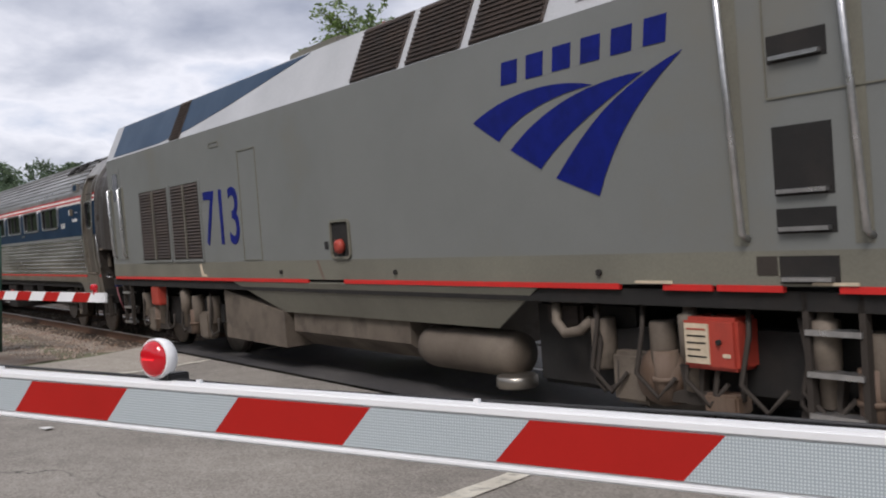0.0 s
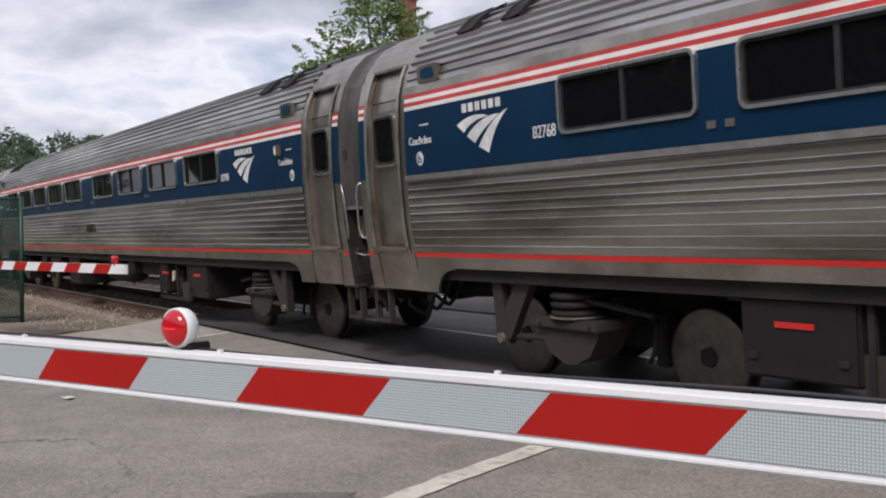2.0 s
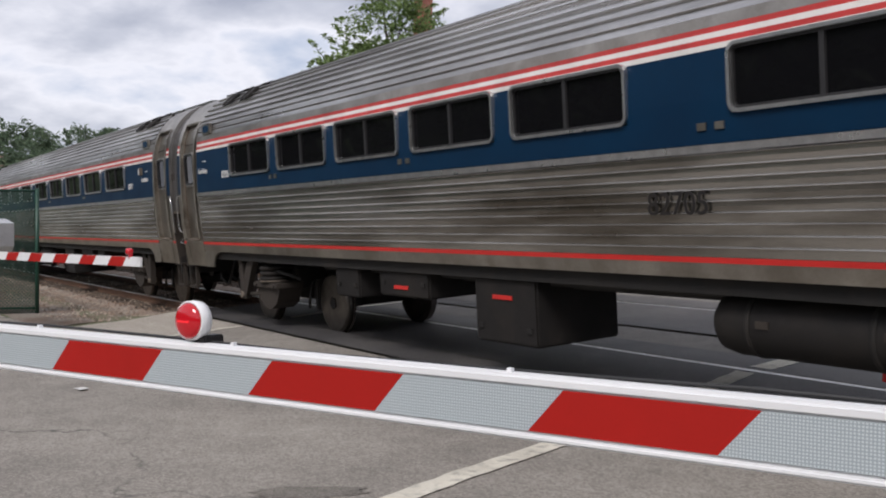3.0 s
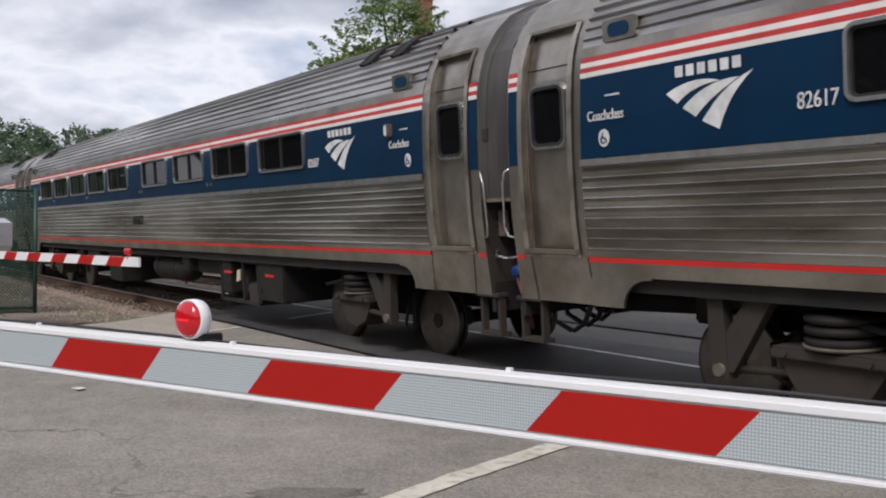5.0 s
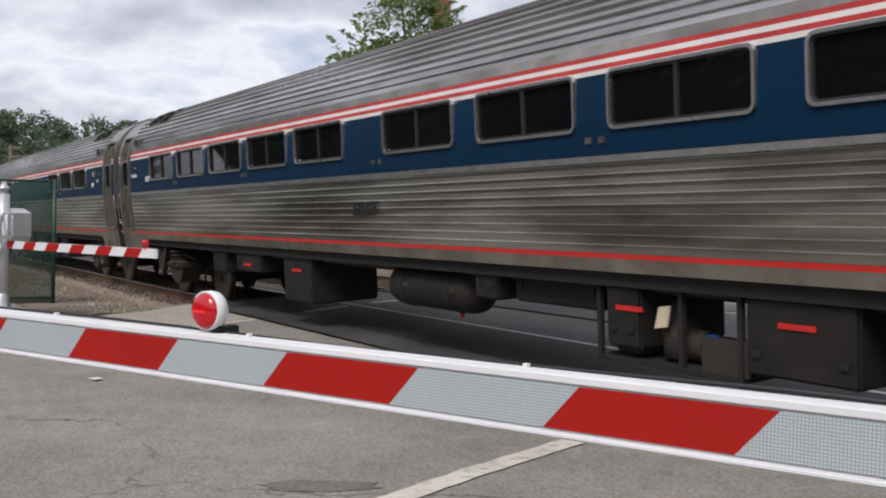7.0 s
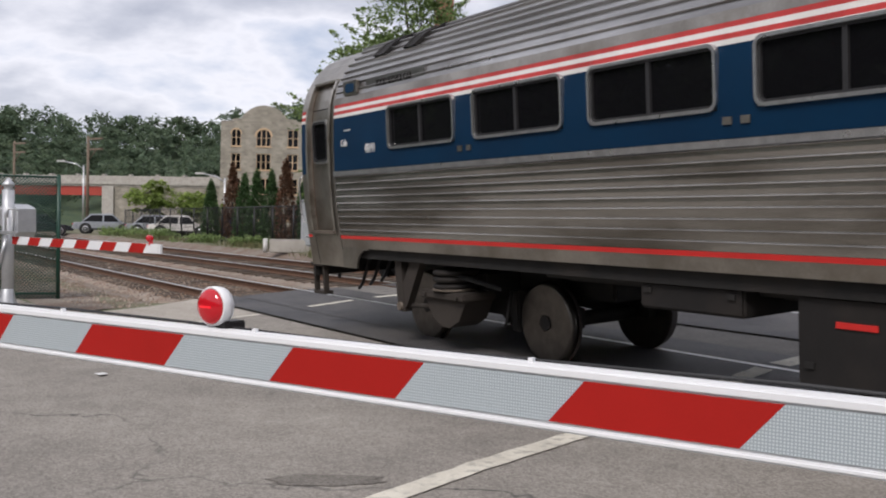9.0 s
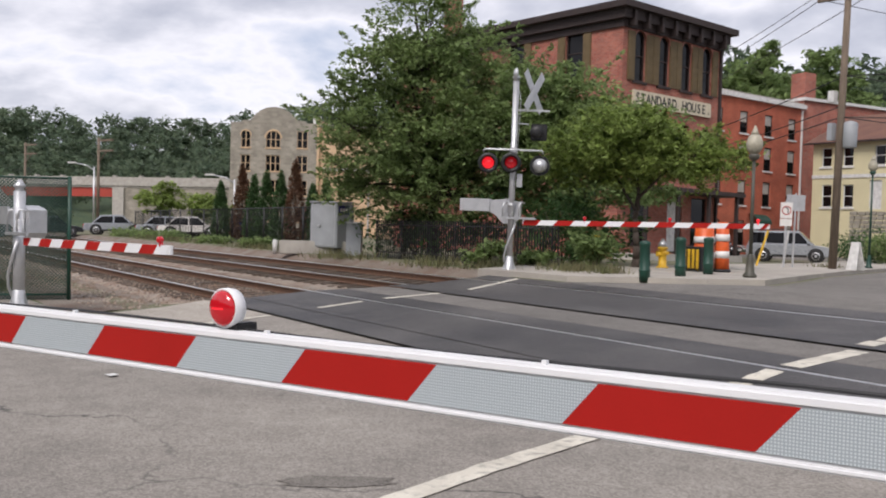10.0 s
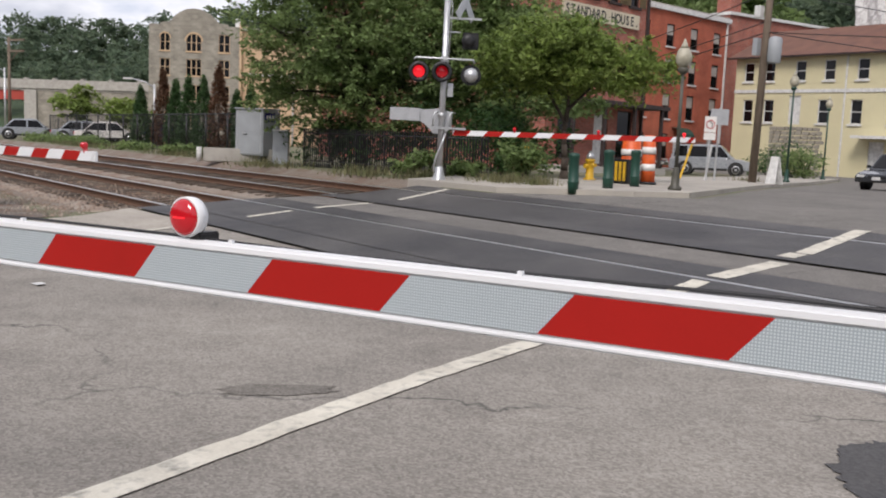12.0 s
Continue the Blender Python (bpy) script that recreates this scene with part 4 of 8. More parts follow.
def coach(index, number, long_front, cafe=False, rear_long=False):
    """A fluted stainless coach; the origin is at its rear coupling, on the rail tops."""
    car = thing("passenger_car", ("stainless steel food service coach with blue window band" if cafe else "fluted stainless steel coach with blue window band, number %s" % number), "train car", "coaches of the train")
    mats = {"smooth": M["steel_smooth"]}
    x0, x1 = 1.36, CAR - 1.36
    # windows along the near side
    wins = []
    if cafe:
        wins += [2.95 + 1.92 * k for k in range(4)] + [CAR - 4.7 - 1.9 * k for k in range(3)]
    elif long_front:
        wins += [3.05 + 1.94 * k for k in range(5)] + [13.56 + 2.10 * k for k in range(4)]
    else:
        wins += [4.08 + 2.05 * k for k in range(4)] + [12.58 + 2.10 * k for k in range(5)]
    wins.sort()
    W = 1.55 if cafe else 1.65
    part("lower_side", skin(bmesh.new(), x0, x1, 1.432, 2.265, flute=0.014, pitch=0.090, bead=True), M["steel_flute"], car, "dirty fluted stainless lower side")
    part("sill", skin(bmesh.new(), x0, x1, 1.26, 1.386, out=0.0), M["steel_smooth"], car)
    part("sill_stripe", skin(bmesh.new(), x0, x1, 1.386, 1.432, out=0.006), M["sill_red"], car, "thin red sill stripe")
    bm = bmesh.new()
    skin(bm, x0, x1, 2.265, 2.325, out=0.022)
    part("belt_rail", bm, M["steel_trim"], car, "bright belt rail")
    # the blue band, open at the windows
    bm = bmesh.new()
    skin(bm, x0, x1, 2.33, 2.555)
    edges = [x0] + [e for u in wins for e in (u + 0.012, u + W - 0.012)] + [x1]
    for u, w in zip(edges[::2], edges[1::2]):
        skin(bm, u, w, 2.555, 3.06)
    part("window_band", bm, M["blue"], car, "dark blue painted window band")
    for k, key in enumerate(("white_paint", "red_paint", "white_paint", "red_paint")):
        part("stripe", skin(bmesh.new(), x0, x1, 3.06 + 0.045 * k, 3.105 + 0.045 * k, out=0.003), M[key], car)
    part("letter_board", skin(bmesh.new(), x0, x1, 3.24, 3.335, out=0.004), M["steel_smooth"], car, "plain steel strip over the stripes")
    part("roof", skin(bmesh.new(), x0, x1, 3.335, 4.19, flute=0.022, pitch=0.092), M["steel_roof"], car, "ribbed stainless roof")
    part("far_side", skin(bmesh.new(), 0.26, CAR - 0.26, 1.26, 4.19, side=1), M["steel_smooth"], car)
    bm = bmesh.new()
    box(bm, 0.4, CAR - 0.4, -0.56, 0.56, 4.15, 4.205)
    part("roof_ridge", bm, M["steel_roof"], car)
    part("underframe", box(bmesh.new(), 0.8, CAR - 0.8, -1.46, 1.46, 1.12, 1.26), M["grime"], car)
    for u in wins:
        car_window(car, u, W)
    end_module(car, 0.0, 1, mats)
    end_module(car, CAR, -1, mats)
    # end walls, the gangway hood between the cars and the gear below it
    for x, d in ((0.0, 1), (CAR, -1)):
        bm = bmesh.new()
        hs = list(np.linspace(1.0, 4.19, 24))
        vs = [bm.verts.new((x + d * 0.26, -half_width(h), h)) for h in hs] + [bm.verts.new((x + d * 0.26, half_width(h), h)) for h in hs[::-1]]
        bm.faces.new(vs)
        part("end_wall", bm, M["shade_grime_pale"], car)
        rings = []
        hs = list(np.linspace(2.0, 4.17, 22))
        wide = 0.0 if not (cafe and d > 0) else 0.75
        for q, inset in ((0.26, 0.0), (0.24, 0.045), (0.20, 0.06), (0.16, 0.055), (0.10, 0.06), (0.0, 0.055)):
            rings.append([(x + d * q, -max(0.05, half_width(h) - inset - wide), h - (inset + wide) * 0.3) for h in hs] + [(x + d * q, max(0.05, half_width(h) - inset - wide), h - (inset + wide) * 0.3) for h in hs[::-1]])
        bm = sheet(bmesh.new(), rings)
        hood = part("gangway_hood", bm, M["hood_grey"], car, "smooth grey gangway hood flush with the car sides")
        part("hood_edge", box(bmesh.new(), min(x, x + d * 0.26), max(x, x + d * 0.26), -1.56 + wide, 1.56 - wide, 1.97, 2.01), M["dusty_steel"], hood)
        if d < 0:
            part("hood_plate", box(bmesh.new(), x + d * 0.2 - 0.05, x + d * 0.2 + 0.05, -1.555 + wide, -1.50 + wide, 2.62, 2.74), M["shade_grime_pale"], hood)
        part("placard", box(bmesh.new(), x + d * 0.16 - 0.08, x + d * 0.16 + 0.08, -1.40, -1.36, 1.60, 1.88, 0.01), M["dusty_steel"], car, "worn pale placard on the car end")
        bm = bmesh.new()
        path_tube(bm, [(x + d * 0.26, -1.40, 1.46), (x + d * 0.20, -1.47, 1.40), (x + d * 0.02, -1.47, 1.38), (x - d * 0.02, -1.40, 1.38)], 0.014, seg=6)
        part("end_rail", bm, M["steel_trim"], car)
        bm = bmesh.new()
        box(bm, x + d * 0.26 - 0.03, x + d * 0.26 + 0.03, -1.48, 1.48, 0.80, 1.12)
        part("buffer_beam", bm, M["grime"], car)
        if d < 0:
            pg = part("cable_plug", lathe(bmesh.new(), [(0.03, -1.32), (0.06, -1.31), (0.075, -1.24), (0.05, -1.14), (0.03, -1.10)], (x + d * 0.10, 0, 1.22), axis="Y", seg=12), M["plug_blue"], car, "blue cable plug")
            part("plug_lead", path_tube(bmesh.new(), [(x + d * 0.10, -1.28, 1.18), (x + d * 0.02, -1.30, 1.05), (x - d * 0.06, -1.28, 0.85), (x - d * 0.05, -1.2, 0.62)], 0.022, seg=6), M["lead_red"], pg, "faded red cable")
        bm = bmesh.new()
        tube(bm, (x - d * 0.0, 0, 0.80), (x + d * 1.3, 0, 0.85), 0.12, seg=10)
        box(bm, x - d * 0.02 - 0.14, x + 0.14, -0.17, 0.17, 0.66, 0.96, 0.03)
        part("coupler", bm, M["grime"], car)
        for k in range(3):
            bm = bmesh.new()
            y = -0.62 + 0.2 * k
            path_tube(bm, [(x + d * 0.45, y, 1.05), (x + d * 0.25, y - 0.05, 0.62 + 0.05 * k), (x + d * 0.02, y, 0.52 + 0.04 * k)], 0.028, seg=6)
            part("air_hose", bm, M["rubber"], car)
    # lettering and marks
    ends = ((0.0, 1, not long_front and not cafe), (CAR, -1, long_front and not cafe))
    for x, d, is_long in ends:
        if d < 0:
            lm = part("door_lamp", box(bmesh.new(), x - 2.13, x - 2.05, -1.66, -1.57, 2.80, 2.96, 0.012), M["dusty_steel"], car, "small pale door lamp")
            part("lens", box(bmesh.new(), x - 2.12, x - 2.06, -1.666, -1.655, 2.82, 2.94, 0.004), M["logo_white"], lm)
        part("caption_bar", box(bmesh.new(), x + d * 1.78 - 0.09, x + d * 1.78 + 0.09, -1.592, -1.583, 2.865, 2.88), M["logo_white"], car)
        lettering("lettering", "Cafe" if cafe else "Coachclass", 0.13, M["logo_white"], car, pose(x + (1.70 if d > 0 else -1.88), -1.603, 2.66, 90), squeeze=0.8)
        if is_long:
            swoosh(car, x + (2.43 if d > 0 else -3.86), 2.47, 0.88, 0.42, M["logo_white"], "plain white swept bands")
            text_bars(car, x + (2.53 if d > 0 else -3.76), 2.92, 0.70, 0.09, 6, M["logo_white"], y=-1.592)
            lettering("lettering", number, 0.17, M["logo_white"], car, pose(x + d * (3.86 if d > 0 else 4.22), -1.603, 2.55, 90), squeeze=0.8)
            bm = bmesh.new()
            poly(bm, [(x + d * 1.68 + 0.07 * math.cos(a), -1.604, 2.50 + 0.078 * math.sin(a)) for a in np.linspace(0, 2 * math.pi, 20, endpoint=False)], (0, -1, 0), 0.004)
            sg = part("door_sign", bm, M["logo_white"], car)
            part("symbol", path_tube(bmesh.new(), [(x + d * 1.68 - 0.015, -1.609, 2.545), (x + d * 1.68 - 0.01, -1.609, 2.50), (x + d * 1.68 + 0.025, -1.609, 2.495), (x + d * 1.68 + 0.035, -1.609, 2.455)], 0.008, seg=5), M["blue"], sg)
            part("symbol", path_tube(bmesh.new(), [(x + d * 1.68 - 0.02, -1.609, 2.515), (x + d * 1.68 - 0.04, -1.609, 2.485), (x + d * 1.68 - 0.02, -1.609, 2.452), (x + d * 1.68 + 0.012, -1.609, 2.462)], 0.007, seg=5), M["blue"], sg)
        else:
            lettering("lettering", number, 0.17, M["logo_white"], car, pose(x + d * (2.45 if cafe else 2.96 if d < 0 else 2.80), -1.603, 2.54, 90), squeeze=0.7 if cafe else 0.8)
    nx = 13.0 if cafe else (13.0 if long_front else 12.2)
    lettering("lettering", number, 0.27, M["shade_grime_box"], car, pose(nx, -1.614, 1.78, 90), squeeze=1.0, label="dark stencilled number on a plate")
    if cafe:
        part("name_board", box(bmesh.new(), 2.25, 3.75, -1.515, -1.44, 3.36, 3.50), M["steel_roof"], car)
        lettering("lettering", "FOOD SERVICE CAR", 0.12, M["grime"], car, pose(3.0, -1.52, 3.385, 90), squeeze=0.85)
    for u in wins[1::2]:
        for q in (-0.32, -0.14):
            part("tail_bracket", box(bmesh.new(), u + q, u + q + 0.09, -1.612, -1.595, 2.44, 2.50), M["steel_smooth"], car)
    # running gear
    sets = []
    for xc, d in ((3.72, -1), (CAR - 3.72, 1)):
        coach_truck(car, xc, d)
        for dx in (-1.295, 1.295):
            sets.append(wheelset(car, xc + dx))
    # underfloor equipment, varied from coach to coach
    rnd = random.Random(20 + index)
    flip = (lambda u, w: u) if long_front else (lambda u, w: CAR - u - w)

    def equipment(u, w, zb, mark=True, y0=-1.42):
        u = flip(u, w)
        eq = part("equipment_box", box(bmesh.new(), u, u + w, y0, -0.3, zb, 1.13, 0.025), M["shade_grime_box"], car)
        for q in (0.08, w - 0.16):
            part("latch", box(bmesh.new(), u + q, u + q + 0.08, y0 - 0.02, y0 + 0.01, zb + 0.15, zb + 0.2), M["grime"], eq)
        if mark:
            part("reflector", box(bmesh.new(), u + w * 0.32, u + w * 0.32 + 0.34, y0 - 0.012, y0 + 0.01, 0.90, 0.945), M["sill_red"], eq, "red reflector strip")
        return eq

    if cafe:
        for u, w, zb in ((7.2, 1.2, 0.88), (8.9, 1.1, 0.42), (10.2, 1.6, 0.55), (12.4, 0.8, 0.45), (13.9, 1.5, 0.5), (16.2, 1.2, 0.45), (18.0, 1.0, 0.5)):
            equipment(u, w, zb, rnd.random() < 0.6)
    else:
        equipment(6.35, 0.7, 0.72, False)
        equipment(7.6, 1.2, 0.80, True)
        equipment(9.75, 1.1, 0.42, True)
        equipment(15.25, 0.45, 0.84, False)
        equipment(15.85, 1.4, 0.84, False, -1.3)
        equipment(17.45, 0.46, 0.55, True)
        equipment(19.1, 1.03, 0.50, True)
        # the long air tank with domed ends, straps and a drain cock
        u = flip(12.98, 2.05)
        bm = bmesh.new()
        lathe(bm, [(0.03, u), (0.16, u + 0.04), (0.25, u + 0.13), (0.275, u + 0.26), (0.275, u + 1.79), (0.25, u + 1.92), (0.16, u + 2.01), (0.03, u + 2.05)], (0, -1.1, 0.86), axis="X", seg=24)
        tk = part("air_tank", bm, M["shade_grime_box"], car)
        for q in (0.45, 1.55):
            part("strap", tube(bmesh.new(), (u + q, -1.1, 0.86), (u + q + 0.05, -1.1, 0.86), 0.284, seg=24), M["grime"], tk)
            part("tag", box(bmesh.new(), u + q + 0.12, u + q + 0.24, -1.385, -1.36, 0.86, 0.92), M["shade_grime_pale"], tk)
        part("drain_cock", tube(bmesh.new(), (u + 1.5, -1.1, 0.60), (u + 1.5, -1.1, 0.52), 0.03, seg=8), M["sill_red"], tk)
        # open rack with valves, a pale tag and a blue canister
        u = flip(17.3, 1.75)
        rk = part("equipment_rack", box(bmesh.new(), u, u + 1.75, -1.40, -0.45, 0.40, 0.45), M["grime"], car)
        for q in (0.0, 1.05, 1.70):
            for yy in (-1.40, -0.5):
                part("upright", box(bmesh.new(), u + q, u + q + 0.05, yy, yy + 0.05, 0.45, 1.13), M["grime"], rk)
        v = flip(18.0, 0.3)
        part("valve", lathe(bmesh.new(), [(0.05, 0.46), (0.16, 0.5), (0.17, 0.75), (0.1, 0.85), (0.06, 1.0)], (v + 0.15, -1.15, 0), axis="Z", seg=14), M["shade_grime_pale"], rk)
        part("tag", poly(bmesh.new(), [(v + 0.05, -1.39, 0.76), (v + 0.21, -1.39, 0.79), (v + 0.25, -1.39, 0.98), (v + 0.11, -1.39, 0.96)], (0, 1, 0), 0.02), M["label_white"], rk, "pale hanging tag")
        part("canister", lathe(bmesh.new(), [(0.02, 0.50), (0.085, 0.51), (0.09, 0.70), (0.05, 0.74)], (flip(18.5, 0.2) + 0.1, -1.25, 0), axis="Z", seg=14), M["plug_blue"], rk, "blue canister")
        part("filter_housing", tube(bmesh.new(), (flip(18.3, 0.2), -1.15, 0.62), (flip(18.3, 0.2) + 0.2, -1.15, 0.62), 0.14, seg=16), M["shade_grime_pale"], rk)
        part("rack_box", box(bmesh.new(), flip(17.5, 0.35), flip(17.5, 0.35) + 0.35, -1.36, -0.8, 0.50, 1.05, 0.02), M["shade_grime_box"], rk)
        part("rack_light", box(bmesh.new(), flip(17.55, 0.16), flip(17.55, 0.16) + 0.16, -1.372, -1.355, 0.58, 0.66, 0.005), M["red_box"], rk, "dull red marker")
        part("kick_plate", box(bmesh.new(), flip(18.6, 0.5), flip(18.6, 0.5) + 0.5, -1.38, -1.35, 0.45, 0.75), M["shade_grime_pale"], rk)
    # dark boxes over the trucks, added to block the light seen through
    for xc in (3.72, CAR - 3.72):
        part("truck_frame", box(bmesh.new(), xc - 2.1, xc + 2.1, -0.48, 0.6, 0.72, 1.13, 0.03), M["grime"], car)
    bm = bmesh.new()
    for y, z in ((-1.2, 1.08), (-0.9, 1.02), (0.6, 1.0)):
        tube(bm, (5.6, y, z), (CAR - 5.6, y, z), 0.035, seg=6)
    part("piping", bm, M["grime"], car)
    for d, x in ((1, 0.0), (-1, CAR)):
        bm = bmesh.new()
        path_tube(bm, [(x + d * 0.42, -0.95, 1.18), (x + d * 0.2, -1.0, 1.02), (x + d * 0.08, -0.98, 0.80), (x, -0.95, 0.72)], 0.03, seg=8)
        part("jumper_cable", bm, M["rubber"], car)
    return car, sets


def loco():
    """A grey diesel locomotive with a dirty sill; origin at its rear coupling."""
    L = 21.0
    en = thing("locomotive", "grey diesel locomotive with a blue mark, red sill stripe and grime", "locomotive")
    y = -1.53

    def plate(name, x0, x1, z0, z1, mat, out=0.0, parent=en, label=""):
        return part(name, box(bmesh.new(), x0, x1, y - out, y + 0.03, z0, z1), mat, parent, label)

    # body shell: side, slanted roof, rounded rear
    bm = bmesh.new()
    xs = [0.34, 0.40, 0.52, 0.72, 18.6, 20.4]
    ins = [0.35, 0.16, 0.05, 0.0, 0.0, 0.5]
    prof = [(1.53, 1.66), (1.53, 3.80)]
    sheet(bm, [[(x, -1.53 + i, 1.66), (x, -1.53 + i, 3.80)] for x, i in zip(xs, ins)])
    sheet(bm, [[(x, 1.53 - i, 1.40), (x, 1.53 - i, 3.80)] for x, i in zip(xs, ins)])
    vs = [bm.verts.new(p) for p in ((0.34, -1.18, 1.40), (0.34, 1.18, 1.40), (0.34, 1.18, 3.80), (0.34, -1.18, 3.80))]
    bm.faces.new(vs)
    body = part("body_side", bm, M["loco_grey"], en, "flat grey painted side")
    bm = bmesh.new()
    sheet(bm, [[(x, -1.53 + i, 1.40), (x, -1.53 + i, 1.66)] for x, i in zip(xs, ins)])
    part("dirty_sill", bm, M["loco_sill"], en, "brown grime along the sill")
    bm = bmesh.new()
    sheet(bm, [[(x, -1.53 + i, 3.80), (x, -1.22 + i, 4.49), (x, -0.7, 4.54), (x, 0.7, 4.54), (x, 1.22 - i, 4.49), (x, 1.53 - i, 3.80)] for x, i in zip(xs, ins)])
    vs = [bm.verts.new(p) for p in ((0.34, -1.18, 3.80), (0.34, 1.18, 3.80), (0.34, 0.87, 4.49), (0.34, 0.7, 4.54), (0.34, -0.7, 4.54), (0.34, -0.87, 4.49))]
    bm.faces.new(vs)
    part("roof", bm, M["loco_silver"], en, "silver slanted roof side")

    def roof_plate(name, pts, mat, parent=en, lift=0.008, label=""):
        bm = bmesh.new()
        q = Vector((0, -0.929, 0.369))
        p3 = [(u, -1.53 + 0.31 * v, 3.80 + 0.69 * v) for u, v in pts]
        poly(bm, [Vector(p) for p in p3], q, lift)
        return part(name, bm, mat, parent, label)

    roof_plate("blue_flash", [(1.2, 0.06), (3.9, 0.05), (5.4, 0.18), (7.0, 0.45), (9.5, 0.97), (1.2, 0.97)], M["loco_blue"], label="blue flash on the roof edge")
    for u, w in ((4.55, 5.05), (11.0, 12.1), (12.25, 13.3), (13.45, 14.6)):
        g = roof_plate("roof_grille", [(u, 0.02), (w, 0.02), (w, 0.98), (u, 0.98)], M["grille"], lift=0.012, label="dark louvred roof grille")
        bm = bmesh.new()
        for k in range(12):
            v = 0.05 + 0.077 * k
            box(bm, u + 0.03, w - 0.03, -1.53 + 0.31 * v - 0.035, -1.53 + 0.31 * v, 3.80 + 0.69 * v, 3.80 + 0.69 * v + 0.022)
        part("slat", bm, M["grille"], g)
    for u, w in ((15.0, 17.6),):
        g = roof_plate("roof_louvre", [(u, 0.15), (w, 0.15), (w, 0.9), (u, 0.9)], M["loco_silver"], lift=0.01)
        bm = bmesh.new()
        for k in range(8):
            v = 0.2 + 0.085 * k
            box(bm, u + 0.05, w - 0.05, -1.53 + 0.31 * v - 0.05, -1.53 + 0.31 * v, 3.80 + 0.69 * v, 3.80 + 0.69 * v + 0.02)
        part("slat", bm, M["grille"], g)
    part("exhaust_hood", box(bmesh.new(), 8.2, 9.7, -0.9, 0.9, 4.52, 4.70, 0.03), M["loco_sill"], en)
    # red sill stripe, broken as on the side
    for u, w in ((0.74, 9.5), (10.5, 15.35), (15.85, 16.35), (16.40, 17.0), (17.45, 19.0)):
        plate("sill_stripe", u, w, 1.355, 1.405, M["sill_red"], 0.008, label="thin red sill stripe")
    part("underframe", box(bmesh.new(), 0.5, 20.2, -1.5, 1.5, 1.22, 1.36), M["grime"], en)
    # side skirt over the fuel tank
    bm = bmesh.new()
    poly(bm, [(6.9, -1.53, 1.35), (14.25, -1.53, 1.35), (13.4, -1.36, 0.90), (8.35, -1.36, 0.90)], Vector((0, 0.93, 0.36)), 0.06)
    part("tank_skirt", bm, M["loco_sill"], en, "grimy slanted tank skirt")
    bm = bmesh.new()
    poly(bm, [(6.2, -1.40, 1.2), (6.2, -1.40, 0.42), (8.4, -1.40, 0.38), (8.4, -1.40, 0.9)], (0, 1, 0), 0.9)
    part("battery_box", bm, M["dusty_steel"], en, "dusty steel battery box")
    bm = bmesh.new()
    poly(bm, [(8.5, -1.30, 0.98), (8.5, -1.30, 0.62), (8.5, -1.02, 0.40), (8.5, 1.02, 0.40), (8.5, 1.3, 0.62), (8.5, 1.3, 0.98)], (1, 0, 0), 3.1)
    part("fuel_tank", bm, M["dusty_steel"], en, "dusty fuel tank")
    bm = bmesh.new()
    lathe(bm, [(0.05, 11.75), (0.22, 11.8), (0.25, 11.95), (0.25, 13.3), (0.22, 13.45), (0.05, 13.5)], (0, -1.12, 0.60), axis="X", seg=20)
    part("air_reservoir", bm, M["dusty_steel"], en, "dusty brown air reservoir")
    bm = bmesh.new()
    lathe(bm, [(0.05, 0.27), (0.20, 0.28), (0.22, 0.30), (0.22, 0.39), (0.20, 0.41), (0.05, 0.42)], (13.5, -1.25, 0), seg=20)
    part("drain_sump", bm, M["steel_smooth"], en)
    # side grilles, number, hatches
    for u, gw in ((2.70, 1.55), (4.42, 1.36)):
        g = plate("side_grille", u, u + gw, 1.72, 3.01, M["grille"], 0.01, label="dark louvred side grille")
        part("frame", ring_frame(bmesh.new(), u - 0.04, u + gw + 0.04, 1.68, 3.05, 0.02, 0.04, y - 0.025, y), M["loco_grey"], g)
        part("post", box(bmesh.new(), u + gw / 2 - 0.02, u + gw / 2 + 0.02, y - 0.045, y, 1.73, 3.0), M["loco_sill"], g)
        bm = bmesh.new()
        for k in range(23):
            z = 1.76 + 0.0545 * k
            v4 = [bm.verts.new(p) for p in ((u + 0.02, y - 0.012, z + 0.035), (u + gw - 0.02, y - 0.012, z + 0.035), (u + gw - 0.02, y - 0.04, z), (u + 0.02, y - 0.04, z))]
            bm.faces.new(v4)
        part("slat", bm, M["grille"], g)
    lettering("lettering", "713", 1.26, M["logo_blue"], en, pose(6.66, y - 0.006, 1.95, 90), squeeze=0.80, bold=0.006, label="large blue fleet number")
    swoosh(en, 13.44, 2.17, 2.78, 1.09, M["logo_blue"], "plain blue swept band", -1.537)
    for k in range(6):
        u = 13.93 + 0.375 * k
        bm = bmesh.new()
        z = 3.325 + 0.006 * k
        poly(bm, [(u, y - 0.006, z), (u + 0.24, y - 0.006, z), (u + 0.27, y - 0.006, z + 0.22), (u + 0.03, y - 0.006, z + 0.22)], (0, 1, 0), 0.006)
        part("lettering_bar", bm, M["logo_blue"], en, "plain blue lettering bar")
    # no real opening: the hatch's inner shade is a flat near-black plate
    ht = part("hatch", poly(bmesh.new(), [(p, y - 0.004, q) for p, q in rounded_rect(10.27, 10.72, 1.70, 2.14, 0.05)], (0, 1, 0), 0.004), M["grime"], en, "near-black plate painted as the shaded inside of an open filler hatch")
    part("frame", ring_frame(bmesh.new(), 10.24, 10.75, 1.67, 2.17, 0.07, 0.03, y - 0.03, y), M["loco_sill"], ht)
